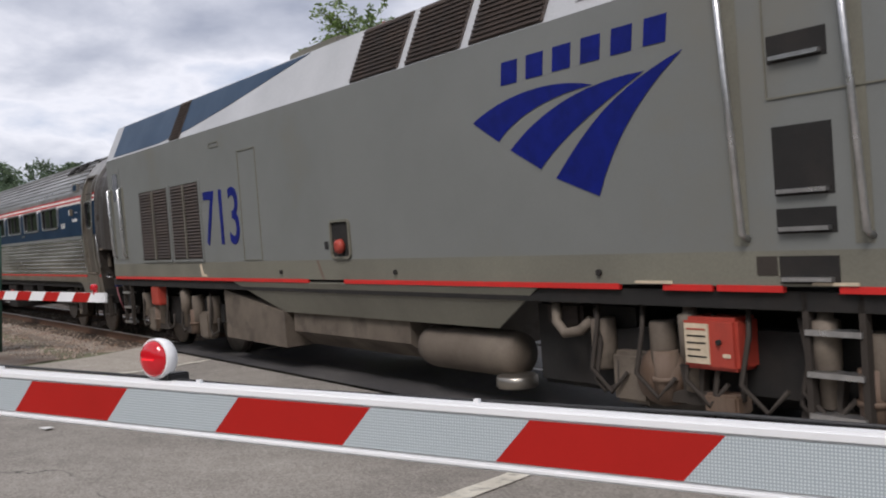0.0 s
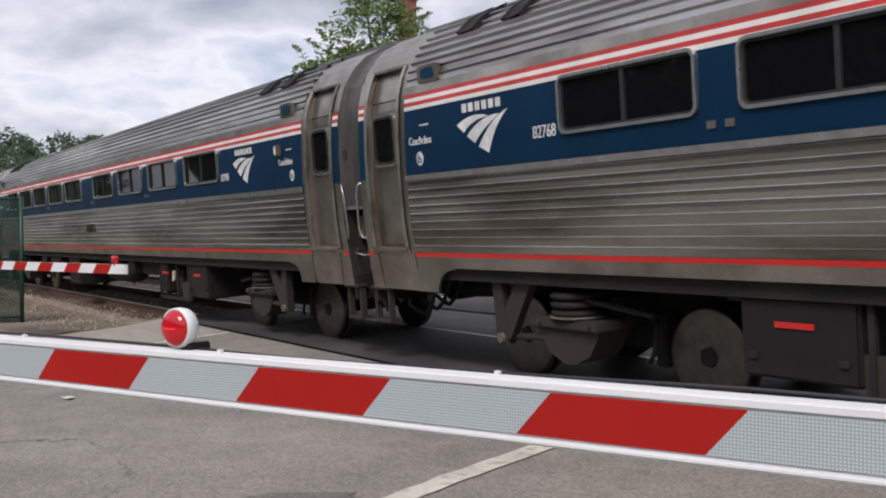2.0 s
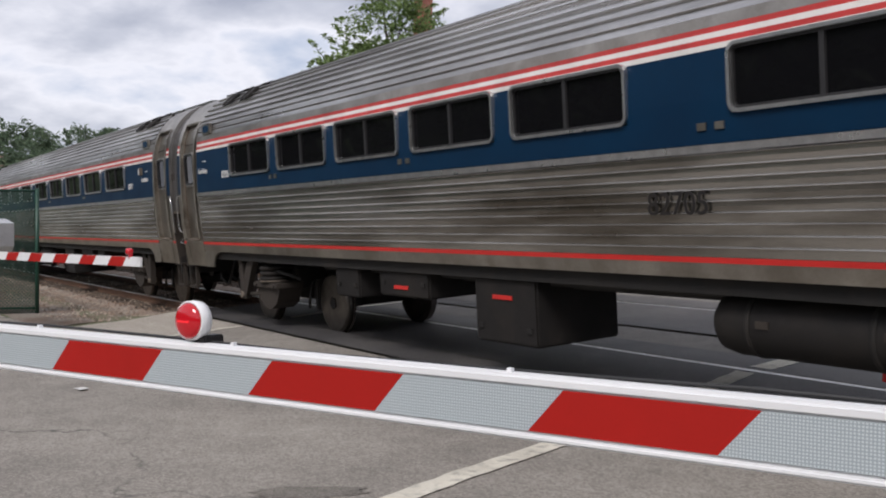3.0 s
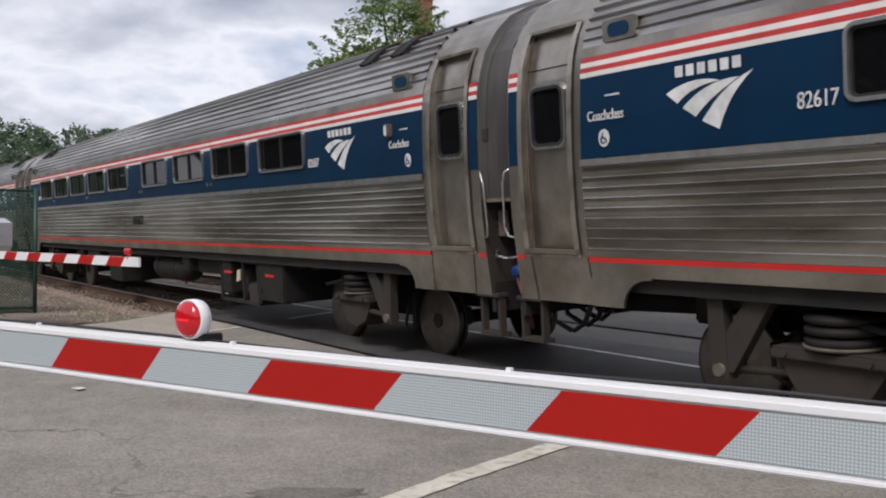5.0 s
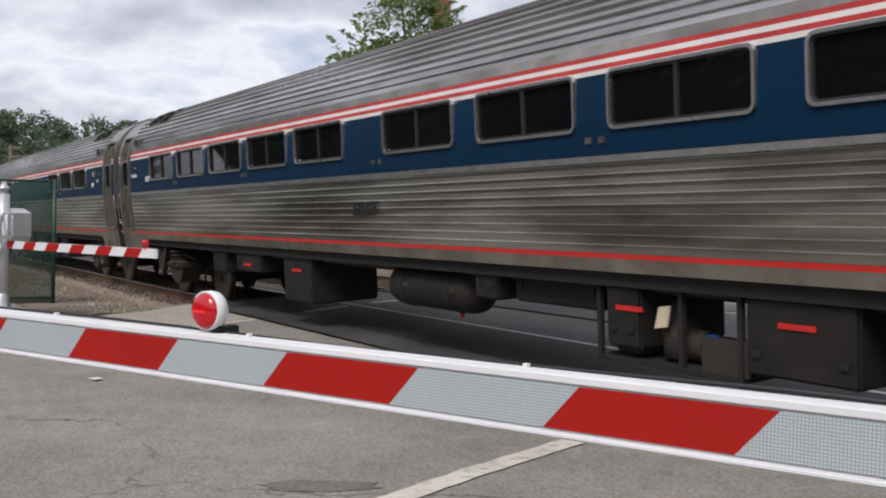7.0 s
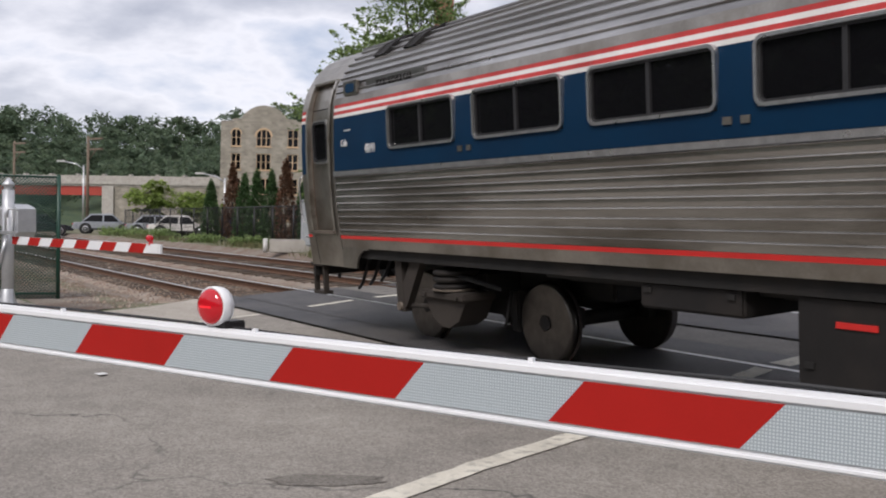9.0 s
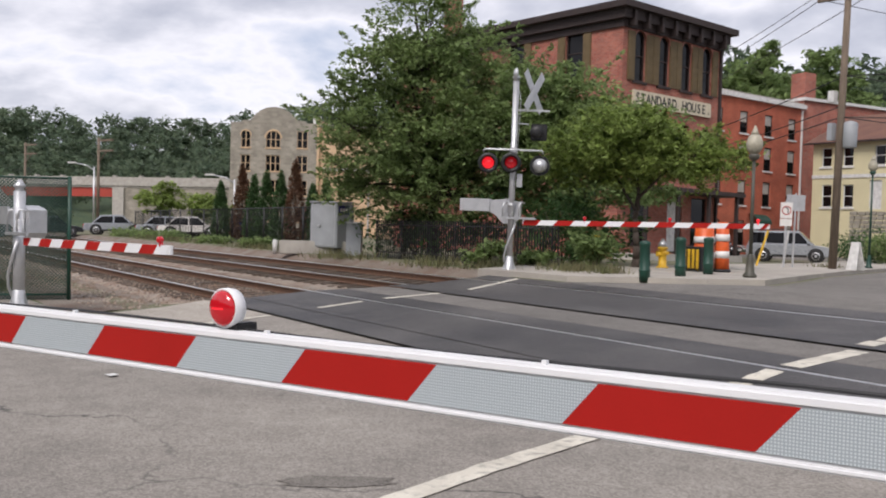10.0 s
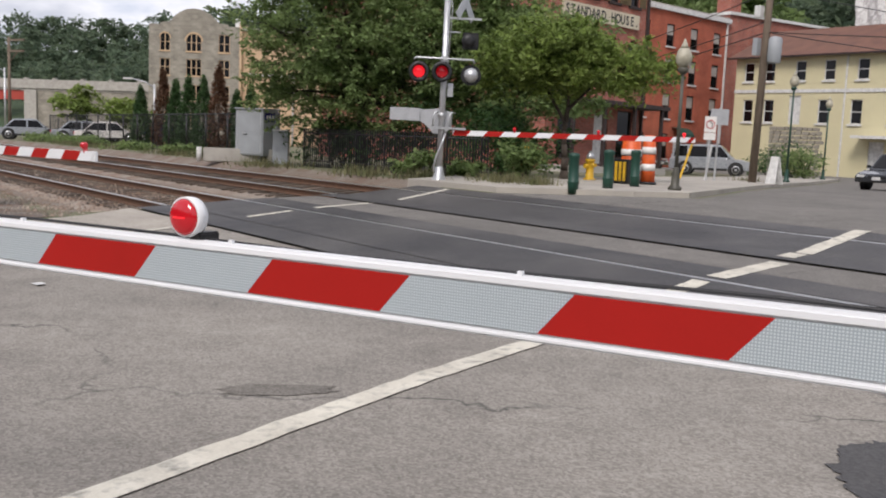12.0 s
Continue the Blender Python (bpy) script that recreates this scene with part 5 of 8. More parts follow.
    part("filler_cap", lathe(bmesh.new(), [(0.03, y - 0.10), (0.085, y - 0.09), (0.095, y - 0.03), (0.06, y)], (10.53, 0, 1.83), axis="Y", seg=14), M["red_box"], ht, "faded red filler cap")
    plate("sight_glass", 10.05, 10.15, 1.80, 1.90, M["black_paint"], 0.006)
    # scuffs, runs and small fittings along the sill
    poly_mark = [(5.55, 1.62), (5.62, 1.64), (5.72, 1.46), (5.84, 1.46), (5.86, 1.42), (5.62, 1.42)]
    part("white_mark", poly(bmesh.new(), [(p, y - 0.004, q) for p, q in poly_mark], (0, 1, 0), 0.004), M["label_white"], en, "scraped pale mark")
    part("spill_run", poly(bmesh.new(), [(p, y - 0.003, q) for p, q in ((9.78, 1.66), (9.84, 1.66), (9.98, 1.42), (10.02, 1.40), (9.92, 1.40), (9.86, 1.5))], (0, 1, 0), 0.003), M["rust_streak"], en, "brown spill run under the filler")
    for u in (8.7, 11.75, 15.12):
        part("lifting_eye", tube(bmesh.new(), (u, y - 0.03, 1.50), (u, y, 1.50), 0.03, seg=8), M["grime"], en)
    plate("data_plate", 16.78, 16.96, 1.48, 1.62, M["shade_grime_pale"], 0.005)
    for u, w in ((15.55, 15.95), (17.25, 17.6)):
        plate("drip_lip", u, w, 1.41, 1.432, M["label_white"], 0.02)
    bm = bmesh.new()
    for u, w, z0, z1 in ((16.95, 18.2, 2.75, 3.8), (18.5, 19.6, 2.6, 3.8), (6.35, 6.75, 3.50, 3.58), (7.45, 8.1, 1.68, 3.35)):
        bm2 = ring_frame(bmesh.new(), u, w, z0, z1, 0.02, 0.012, y - 0.012, y)
        part("panel_seam", bm2, M["loco_sill"], body)
    bm.free()
    # grab rails and boarding steps
    for u, z0, z1 in ((16.66, 1.75, 3.95), (17.66, 1.75, 3.95), (0.92, 1.80, 3.2), (1.62, 1.80, 3.2)):
        bm = bmesh.new()
        path_tube(bm, [(u + 0.06, y, z0), (u + 0.06, y - 0.075, z0 + 0.04), (u - 0.06, y - 0.075, z1 - 0.04), (u - 0.06, y, z1)], 0.026, seg=10)
        part("handrail", bm, M["steel_trim"], en, "polished vertical handrail")
        plate("rail_pocket", u - 0.07, u + 0.07, z0 - 0.05, z1, M["loco_sill"], 0.004)
    # step pockets are not cut in; near-black plates give their shade
    for z0, z1 in ((2.05, 2.55), (1.78, 1.96), (1.42, 1.62), (3.0, 3.2)):
        st = plate("step_pocket", 16.98, 17.46, z0, z1, M["grime"], 0.005, label="near-black plate painted as a shaded boarding step recess")
        part("tread", box(bmesh.new(), 17.02, 17.42, y - 0.05, y, z0 + 0.02, z0 + 0.05), M["steel_trim"], st)
    # rear cab-side door and its window
    plate("side_door", 1.02, 1.52, 1.75, 3.6, M["loco_grey"], 0.012, label="grey side door")
    bm = bmesh.new()
    poly(bm, [(p, y - 0.02, q) for p, q in rounded_rect(1.06, 1.40, 2.95, 3.5, 0.08)], (0, 1, 0), 0.012)
    part("pane", bm, M["dark_glass"], en)
    for u in (1.3, 17.36):
        bm = bmesh.new()
        for q in (-0.22, 0.22):
            box(bm, u + q - 0.025, u + q + 0.025, -1.5, -1.43, 0.42, 1.36)
        ld = part("ladder", bm, M["shade_grime_pale"], en)
        for z in (0.45, 0.75, 1.05):
            part("rung", box(bmesh.new(), u - 0.22, u + 0.22, -1.52, -1.38, z, z + 0.04), M["steel_trim"], ld)
    # trucks
    sets = []
    for xc in (3.75, 16.6):
        tr = new("truck")
        tr.parent = en
        tr.matrix_local = pose(xc, 0, 0)
        for s in (-1, 1):
            bm = bmesh.new()
            poly(bm, [(p, s * 1.15 - 0.09, q) for p, q in ((-2.0, 0.62), (-2.0, 0.92), (-0.9, 1.02), (0.9, 1.02), (2.0, 0.92), (2.0, 0.62), (0.7, 0.5), (-0.7, 0.5))], (0, 1, 0), 0.18)
            part("side_frame", bm, M["grime"], tr)
            for d in (-1.36, 1.36):
                bm = bmesh.new()
                box(bm, d - 0.22, d + 0.22, s * 1.28 - 0.1, s * 1.28 + 0.1, 0.32, 0.78, 0.04)
                for q in (-0.36, 0.36):
                    lathe(bm, [(0.10, 0.60), (0.12, 0.62), (0.12, 1.05), (0.10, 1.07)], (d + q, s * 1.30, 0), seg=12)
                part("journal_box", bm, M["dusty_steel"], tr, "dusty journal box with springs")
            for d in (-0.62, 0.62):
                bm = lathe(bmesh.new(), [(0.03, 0.50), (0.07, 0.52), (0.07, 0.78), (0.10, 0.80), (0.105, 1.14), (0.06, 1.16), (0.05, 1.3)], (d, s * 1.38, 0), seg=14)
                part("damper", bm, M["dusty_steel"], tr, "dusty upright damper")
                bm = poly(bmesh.new(), [(d - 0.24, s * 1.36 - 0.04, 0.40), (d + 0.24, s * 1.36 - 0.04, 0.40), (d + 0.22, s * 1.36 - 0.04, 0.48), (d + 0.10, s * 1.36 - 0.04, 0.52), (d + 0.13, s * 1.36 - 0.04, 0.72), (d + 0.08, s * 1.36 - 0.04, 0.72), (d + 0.05, s * 1.36 - 0.04, 0.54), (d - 0.05, s * 1.36 - 0.04, 0.54), (d - 0.08, s * 1.36 - 0.04, 0.72), (d - 0.13, s * 1.36 - 0.04, 0.72), (d - 0.10, s * 1.36 - 0.04, 0.52), (d - 0.22, s * 1.36 - 0.04, 0.48)], (0, 1, 0), 0.08)
                part("damper_fork", bm, M["shade_grime_pale"], tr)
            for d in (-1.75, -0.4, 0.4, 1.75):
                bm = path_tube(bmesh.new(), [(d, s * 1.36, 1.15), (d + 0.1, s * 1.42, 0.85), (d + 0.02, s * 1.42, 0.52), (d + 0.12, s * 1.42, 0.42), (d + 0.25, s * 1.36, 0.48), (d + 0.27, s * 1.36, 0.7)], 0.025, seg=6)
                part("brake_hose", bm, M["shade_grime_pale"], tr)
            for d in (-0.95, 0.95):
                bm = tube(bmesh.new(), (d, s * 1.34, 0.40), (d, s * 1.34, 0.82), 0.11, seg=12)
                tube(bm, (d, s * 1.34, 0.56), (d, s * 1.34, 0.60), 0.13, seg=12)
                part("brake_cylinder", bm, M["rust_streak"], tr, "rusty brake cylinder")
        # plain dark box in the motors' place, added to stop light passing beneath
        part("traction_motor", box(bmesh.new(), -1.9, 1.9, -0.62, 0.62, 0.26, 1.2, 0.05), M["grime"], tr)
        for d in (-1.36, 1.36):
            sets.append(wheelset(en, xc + d, 1.02))
    rb = part("red_cabinet", box(bmesh.new(), 15.98, 16.52, -1.50, -1.2, 0.72, 1.14, 0.03), M["red_box"], en, "faded red equipment box with a paper label")
    part("notice", box(bmesh.new(), 16.02, 16.26, -1.512, -1.49, 0.77, 1.09), M["label_white"], rb)
    for k in range(5):
        part("print_bar", box(bmesh.new(), 16.045, 16.045 + (0.19 if k != 3 else 0.13), -1.516, -1.511, 1.04 - 0.055 * k, 1.052 - 0.055 * k), M["red_box"] if k == 0 else M["shade_grime_box"], rb)
    part("catch", tube(bmesh.new(), (16.36, -1.53, 0.95), (16.36, -1.49, 0.95), 0.022, seg=8), M["grime"], rb)
    part("sticker", box(bmesh.new(), 16.39, 16.46, -1.507, -1.49, 0.83, 0.86), M["label_white"], rb)
    part("drain_block", box(bmesh.new(), 16.12, 16.45, -1.45, -1.25, 0.36, 0.52, 0.02), M["rust_streak"], en)
    part("gear_case", lathe(bmesh.new(), [(0.05, -1.42), (0.20, -1.40), (0.26, -1.30), (0.28, -1.1)], (15.55, 0, 0.58), axis="Y", seg=16), M["rust_streak"], en, "rusty brown gear case")
    part("pipe_elbow", path_tube(bmesh.new(), [(14.35, -1.38, 1.2), (14.38, -1.42, 1.02), (14.52, -1.45, 0.92), (14.70, -1.42, 0.95), (14.80, -1.36, 1.05)], 0.05, seg=8), M["dusty_steel"], en)
    part("compressor_box", box(bmesh.new(), 13.75, 15.2, -1.15, 0.6, 0.34, 1.2, 0.05), M["grime"], en)
    part("valve_block", box(bmesh.new(), 14.1, 14.6, -1.32, -1.1, 0.95, 1.2, 0.04), M["wheel"], en)
    for hk in range(5):
        hx = 14.9 + 0.55 * hk
        bm = bmesh.new()
        path_tube(bm, [(hx, -1.36, 1.25), (hx + 0.05, -1.45, 1.0), (hx - 0.04, -1.46, 0.62), (hx + 0.18, -1.44, 0.42), (hx + 0.34, -1.40, 0.6)], 0.022, seg=6)
        part("hanging_hose", bm, M["shade_grime_pale"], en)
    part("rear_red_cabinet", box(bmesh.new(), 2.8, 3.25, -1.50, -1.34, 0.86, 1.22, 0.02), M["red_box"], en)
    # rear gangway and coupler
    bm = bmesh.new()
    box(bm, 0.02, 0.36, -0.75, 0.75, 1.3, 3.5, 0.05)
    part("gangway", bm, M["shade_grime_pale"], en)
    hs = list(np.linspace(2.0, 4.17, 22))
    part("gangway_hood", sheet(bmesh.new(), [[(q, -(half_width(h) - w), h - 0.3 * w) for h in hs] for q, w in ((0.0, 0.055), (0.16, 0.06), (0.34, 0.10), (0.50, 0.16))]), M["hood_grey"], en, "grey gangway hood behind the body")
    bm = bmesh.new()
    tube(bm, (0.0, 0, 0.85), (1.2, 0, 0.85), 0.13, seg=10)
    box(bm, 0.5, 0.95, -1.3, 1.3, 0.75, 1.3, 0.03)
    part("coupler", bm, M["grime"], en)
    bm = bmesh.new()
    for k in range(4):
        yy = -1.0 + 0.22 * k
        path_tube(bm, [(0.7, yy, 1.2), (0.45, yy, 0.72), (0.15, yy + 0.05, 0.55 + 0.05 * k)], 0.03, seg=6)
    part("air_hose", bm, M["rubber"], en)
    return en, sets


TRAIN = [(0, *loco())]
for k, (num, lf) in enumerate((("82768", False), ("82705", True), ("82617", False), ("82687", True), ("82607", True))):
    TRAIN.append((k + 1, *coach(k + 1, num, lf)))
TRAIN.append((6, *coach(6, "48191", True, cafe=True)))


# ---- crossing gates ----
def striped_arm(parent, length, h, thick, first, z, y, near=False):
    """A gate arm along +x from 0: core, trims and slanted reflective stripes as plates."""
    bm = bmesh.new()
    box(bm, 0, length, y + 0.003, y + thick, z - (0.012 if near else 0.0), z + h, 0.004)
    core = part("arm", bm, M["gate_white"], parent, "white painted gate arm")
    if near:
        bm = bmesh.new()
        box(bm, 0, length, y - 0.006, y + thick + 0.004, z + h - 0.001, z + h + 0.026, 0.007)
        part("top_rail", bm, M["gate_white"], core)
        bm = bmesh.new()
        box(bm, 0, length, y - 0.006, y + thick + 0.002, z - 0.020, z - 0.006, 0.004)
        part("bottom_rail", bm, M["gate_white"], core)
    p = 0.4065
    k = 0
    x = first
    sl = h * 0.88
    while x < length - 0.1:
        x0, x1 = max(0.0, x), min(length, x + p - 0.0005)
        if x1 > sl * 0.5:
            pts = [(max(0.0, x0), y, z + h), (x1, y, z + h), (max(0.01, x1 - sl), y, z), (max(0.0, x0 - sl), y, z)]
            part("stripe", poly(bmesh.new(), pts, (0, -1, 0), 0.0025), M["gate_red"] if k % 2 == 0 else (M["sheeting"] if near else M["gate_white"]), core, "red reflective stripe" if k % 2 == 0 else "silver reflective stripe")
        x += p
        k += 1
    return core


def arm_lamp(parent, x, y, z, r=0.050):
    """A round red lamp on its bracket; lens to -y."""
    bm = bmesh.new()
    lathe(bm, [(r * 0.8, y + 0.030), (r * 1.03, y + 0.024), (r * 1.09, y + 0.005), (r * 1.07, y - 0.012), (r * 0.98, y - 0.014), (r * 0.97, y + 0.0)], (x, 0, z), axis="Y", seg=28)
    lamp = part("lamp_housing", bm, M["gate_white"], parent, "white rimmed lamp housing")
    bm = bmesh.new()
    prof = [(r * 0.98 * math.cos(radians(a)), y - 0.012 - 0.022 * math.sin(radians(a))) for a in (0, 15, 30, 45, 60, 75, 88)]
    lathe(bm, prof, (x, 0, z), axis="Y", seg=28)
    part("lens", bm, M["lens_red"], lamp, "domed red lens")
    bm = bmesh.new()
    box(bm, x - r * 0.42, x + r * 0.42, y - 0.0352, y - 0.030, z - r * 0.07, z + r * 0.05, 0.001)
    part("bulb", bm, M["lens_core"], lamp)
    bm = bmesh.new()
    box(bm, x + r * 0.1, x + r * 0.9, y + 0.0, y + 0.075, z - r * 1.55, z - r * 0.8, 0.004)
    box(bm, x - r * 0.2, x + r * 1.15, y - 0.002, y + 0.06, z - r * 1.62, z - r * 1.5, 0.002)
    part("bracket", bm, M["black_paint"], lamp)
    return lamp


# the near arm hangs across the street right before the eye
near_gate = thing("crossing_gate", "red and silver striped crossing gate arm lowered over the street", "crossing gate", "crossing gates", at=pose(-1.545 - 0.914 * 6.5, 1.478 - 0.406 * 6.5, 0, 0, 0, math.degrees(math.atan2(0.406, 0.914))))
striped_arm(near_gate, 11.0, 0.093, 0.034, 6.5 - 0.813 * 8, 1.030, 0.0, near=True)
arm_lamp(near_gate, 6.5 - 1.117, 0.012, 1.208)
arm_lamp(near_gate, 6.5 - 4.6, 0.012, 1.208)
bm = bmesh.new()
path_tube(bm, [(0.3 + 0.55 * i, 0.036 + 0.004 * math.sin(i * 2.1), 1.151 + 0.006 * math.sin(i * 1.7)) for i in range(20)], 0.0045, seg=6)
part("lamp_cable", bm, M["black_paint"], near_gate, "thin black cable along the arm")
for i in range(12):
    bm = bmesh.new()
    box(bm, 0.55 + 0.83 * i, 0.562 + 0.83 * i, 0.008, 0.02, 1.147, 1.158)
    part("cable_clip", bm, M["gate_white"], near_gate)
bm = bmesh.new()
box(bm, 10.9, 11.4, -0.05, 0.09, 0.98, 1.22, 0.01)
tube(bm, (11.3, 0.25, -0.2), (11.3, 0.25, 2.3), 0.07)
box(bm, 11.05, 11.6, 0.1, 0.5, 0.9, 1.4, 0.02)
part("mast", bm, M["aluminium"], near_gate)


def mast_gate(at, mast_h, arm_len, arm_z, lights, label, first=0.05):
    """A silver mast with a gate mechanism; the arm points to +x, its face to -y."""
    g = thing("crossing_gate", label, "crossing gate", "crossing gates", at=at)
    bm = bmesh.new()
    tube(bm, (0, 0, 0.1), (0, 0, mast_h), 0.075 if lights else 0.095, seg=18)
    mast = part("mast", bm, M["aluminium"], g, "silver aluminium mast")
    bm = bmesh.new()
    lathe(bm, [(0.02, mast_h + 0.20), (0.05, mast_h + 0.15), (0.10, mast_h + 0.10), (0.10, mast_h + 0.07), (0.07, mast_h + 0.06), (0.075, mast_h - 0.08), (0.062, mast_h - 0.09)], seg=18)
    part("finial", bm, M["aluminium"], mast)
    bm = bmesh.new()
    box(bm, -0.22, 0.22, -0.22, 0.22, 0.0, 0.04, 0.008)
    for s, q in ((-1, 0), (1, 0), (0, -1), (0, 1)):
        poly(bm, [(s * 0.07 - 0.02 * abs(q), q * 0.07 - 0.02 * abs(s), 0.42), (s * 0.20 - 0.02 * abs(q), q * 0.20 - 0.02 * abs(s), 0.03), (s * 0.05 - 0.02 * abs(q), q * 0.05 - 0.02 * abs(s), 0.03)], (0.04 * abs(q) / 0.04, 0.04 * abs(s) / 0.04, 0), 0.04)
    lathe(bm, [(0.15, 0.03), (0.13, 0.1), (0.10, 0.40), (0.08, 0.44)], seg=16)
    base = part("base", bm, M["aluminium"], g, "cast base with flanges")
    for s in (-1, 1):
        for q in (-1, 1):
            part("bolt", tube(bmesh.new(), (s * 0.17, q * 0.17, 0.04), (s * 0.17, q * 0.17, 0.09), 0.02, seg=6), M["shade_grime_pale"], base)
    zc = arm_z + 0.32
    bm = bmesh.new()
    poly(bm, [(-0.62, 0.07, zc + 0.22), (-0.10, 0.07, zc + 0.28), (0.22, 0.07, zc + 0.20), (0.22, 0.07, zc - 0.18), (0.05, 0.07, zc - 0.34), (-0.2, 0.07, zc - 0.34), (-0.42, 0.07, zc - 0.12), (-0.62, 0.07, zc - 0.02)], (0, 1, 0), 0.30)
    part("mechanism", bm, M["aluminium"], g, "grey gate mechanism housing")
    bm = bmesh.new()
    box(bm, -1.30, -0.55, 0.02, 0.07, zc - 0.05, zc + 0.26, 0.006)
    box(bm, -1.30, -0.55, 0.38, 0.43, zc - 0.05, zc + 0.26, 0.006)
    part("counterweight", bm, M["aluminium"], g, "flat grey counterweight plates")
    bm = bmesh.new()
    box(bm, -0.25, 0.62, -0.14, -0.10, arm_z + 0.10, arm_z + 0.15, 0.004)
    for s in (-0.20, 0.20):
        path_tube(bm, [(s, -0.12, arm_z + 0.15), (s, -0.12, arm_z + 0.42), (s + 0.06, -0.10, arm_z + 0.52), (s + 0.12, 0.05, arm_z + 0.5)], 0.02)
    tube(bm, (-0.09, 0, zc + 0.12), (0.09, 0, zc + 0.12), 0.085, seg=14)
    part("clamp", bm, M["aluminium"], g)
    bm = bmesh.new()
    path_tube(bm, [(0.12, -0.08, arm_z), (0.05, -0.13, arm_z - 0.25), (-0.08, -0.15, 0.65), (-0.12, -0.12, 0.45), (-0.12, -0.06, 0.30)], 0.026)
    path_tube(bm, [(0.10, -0.08, mast_h - 0.25), (0.14, -0.10, mast_h - 0.5), (0.06, -0.10, zc + 0.1)], 0.009, seg=6)
    part("conduit", bm, M["aluminium"], g)
    ar = new("arm_assembly")
    ar.parent = g
    ar.matrix_local = pose(0.32 if lights else 0.30, -0.05, 0.02 if lights else 0, 0, -1.3 if lights else 0, 0)
    striped_arm(ar, arm_len - 0.30, 0.125, 0.04, first, arm_z - 0.06, 0.0)
    tagged(ar, "striped gate arm")
    n = 3 if lights else 1
    for i in range(n):
        u = arm_len - 0.55 - i * arm_len * 0.33
        bm = bmesh.new()
        lathe(bm, [(0.02, -0.04), (0.042, -0.03), (0.045, 0.03), (0.02, 0.05)], (u - 0.02, 0, arm_z + 0.135), axis="Y", seg=14)
        tube(bm, (u - 0.02, 0.02, arm_z + 0.04), (u - 0.02, 0.02, arm_z + 0.1), 0.03, seg=8)
        part("arm_lamp", bm, M["lens_core"] if i == 0 and lights else M["lens_red"], ar, "small red lamp on the arm")
    return g


mast_gate(pose(-17.5, 2.60, -0.17, 0, 0, math.degrees(math.atan2(1.18, 4.8))), 2.05, 4.98, 1.22, False, "silver crossing gate mast with short striped arm beside the tracks", first=-0.12)
far_gate = mast_gate(pose(-19.77, 14.18, 0.28, 0.5, 1.2, math.degrees(math.atan2(4.64, 4.2))), 4.75, 6.15, 1.26, True, "tall silver crossing signal mast with striped arm and red lights")


def signals(g):
    """Flashing light heads, crossbuck, bell and cross arm of the far mast, turned to the near street."""
    face = new("signal_group")
    face.parent = g
    face.matrix_local = pose(0, 0, 0, 0, 0, 8)
    tagged(face, "flashing light cluster and crossed boards")
    bm = bmesh.new()
    path_tube(bm, [(-0.75, -0.1, 3.0), (-0.70, -0.1, 3.06), (0, -0.1, 3.06), (0.70, -0.1, 3.06), (0.72, -0.1, 2.98)], 0.026)
    tube(bm, (0, 0, 3.06), (0, -0.12, 3.06), 0.06)
    box(bm, -0.1, 0.1, -0.09, 0.09, 2.98, 3.12, 0.01)
    box(bm, 0.10, 0.24, -0.06, 0.10, 2.15, 2.48, 0.01)
    box(bm, 0.0, 0.85, -0.05, -0.01, 4.02, 4.07, 0.004)
    box(bm, 0.05, 0.35, -0.04, 0.0, 3.70, 3.73, 0.004)
    part("cross_arm", bm, M["aluminium"], face)
    for x, z, m in ((-0.62, 2.72, "lens_core"), (-0.06, 2.74, "lens_red")):
        bm = bmesh.new()
        lathe(bm, [(0.25, -0.20), (0.25, -0.215), (0.15, -0.215), (0.15, -0.20)], (x, 0, z), axis="Y", seg=28)
        lathe(bm, [(0.12, -0.05), (0.16, -0.08), (0.17, -0.2), (0.1, -0.2)], (x, 0, z), axis="Y", seg=20)
        head = part("light_head", bm, M["black_paint"], face, "black round signal head")
        bm = bmesh.new()
        ring = [[bm.verts.new((x + 0.165 * math.cos(a), yy, z + 0.165 * math.sin(a))) for a in np.linspace(0.1, math.pi - 0.1, 12)] for yy in (-0.21, -0.42)]
        for i in range(11):
            bm.faces.new((ring[0][i], ring[0][i + 1], ring[1][i + 1], ring[1][i]))
        part("visor", bm, M["black_paint"], head)
        bm = bmesh.new()
        lathe(bm, [(0.145, -0.218), (0.12, -0.235), (0.06, -0.248), (0.01, -0.25)], (x, 0, z), axis="Y", seg=22)
        part("lens", bm, M[m], head, "red signal lens")
    # heads turned the other way show their silver backs
    bm = bmesh.new()
    lathe(bm, [(0.02, -0.22), (0.10, -0.20), (0.16, -0.12), (0.18, 0.0), (0.10, 0.02)], (0.66, 0, 2.70), axis="Y", seg=20)
    back = part("rear_light_head", bm, M["aluminium"], face, "silver back of a signal head")
    bm = bmesh.new()
    lathe(bm, [(0.25, 0.02), (0.25, 0.04), (0.1, 0.04)], (0.66, 0, 2.70), axis="Y", seg=24)
    part("target", bm, M["black_paint"], back)
    bm = bmesh.new()
    lathe(bm, [(0.05, -0.28), (0.15, -0.26), (0.17, -0.02), (0.10, 0.06)], (0.55, 0, 3.52), axis="Y", seg=18)
    box(bm, 0.40, 0.80, -0.10, -0.06, 3.30, 3.72, 0.02)
    part("side_light_head", bm, M["black_paint"], face, "dark signal head seen from the side")
    # bell
    bm = bmesh.new()
    lathe(bm, [(0.03, -0.10), (0.10, -0.09), (0.15, -0.04), (0.155, 0.0), (0.05, 0.02)], (0.02, -0.02, 4.93), axis="X", seg=20)
    part("bell", bm, M["aluminium"], face, "silver bell on the mast top")
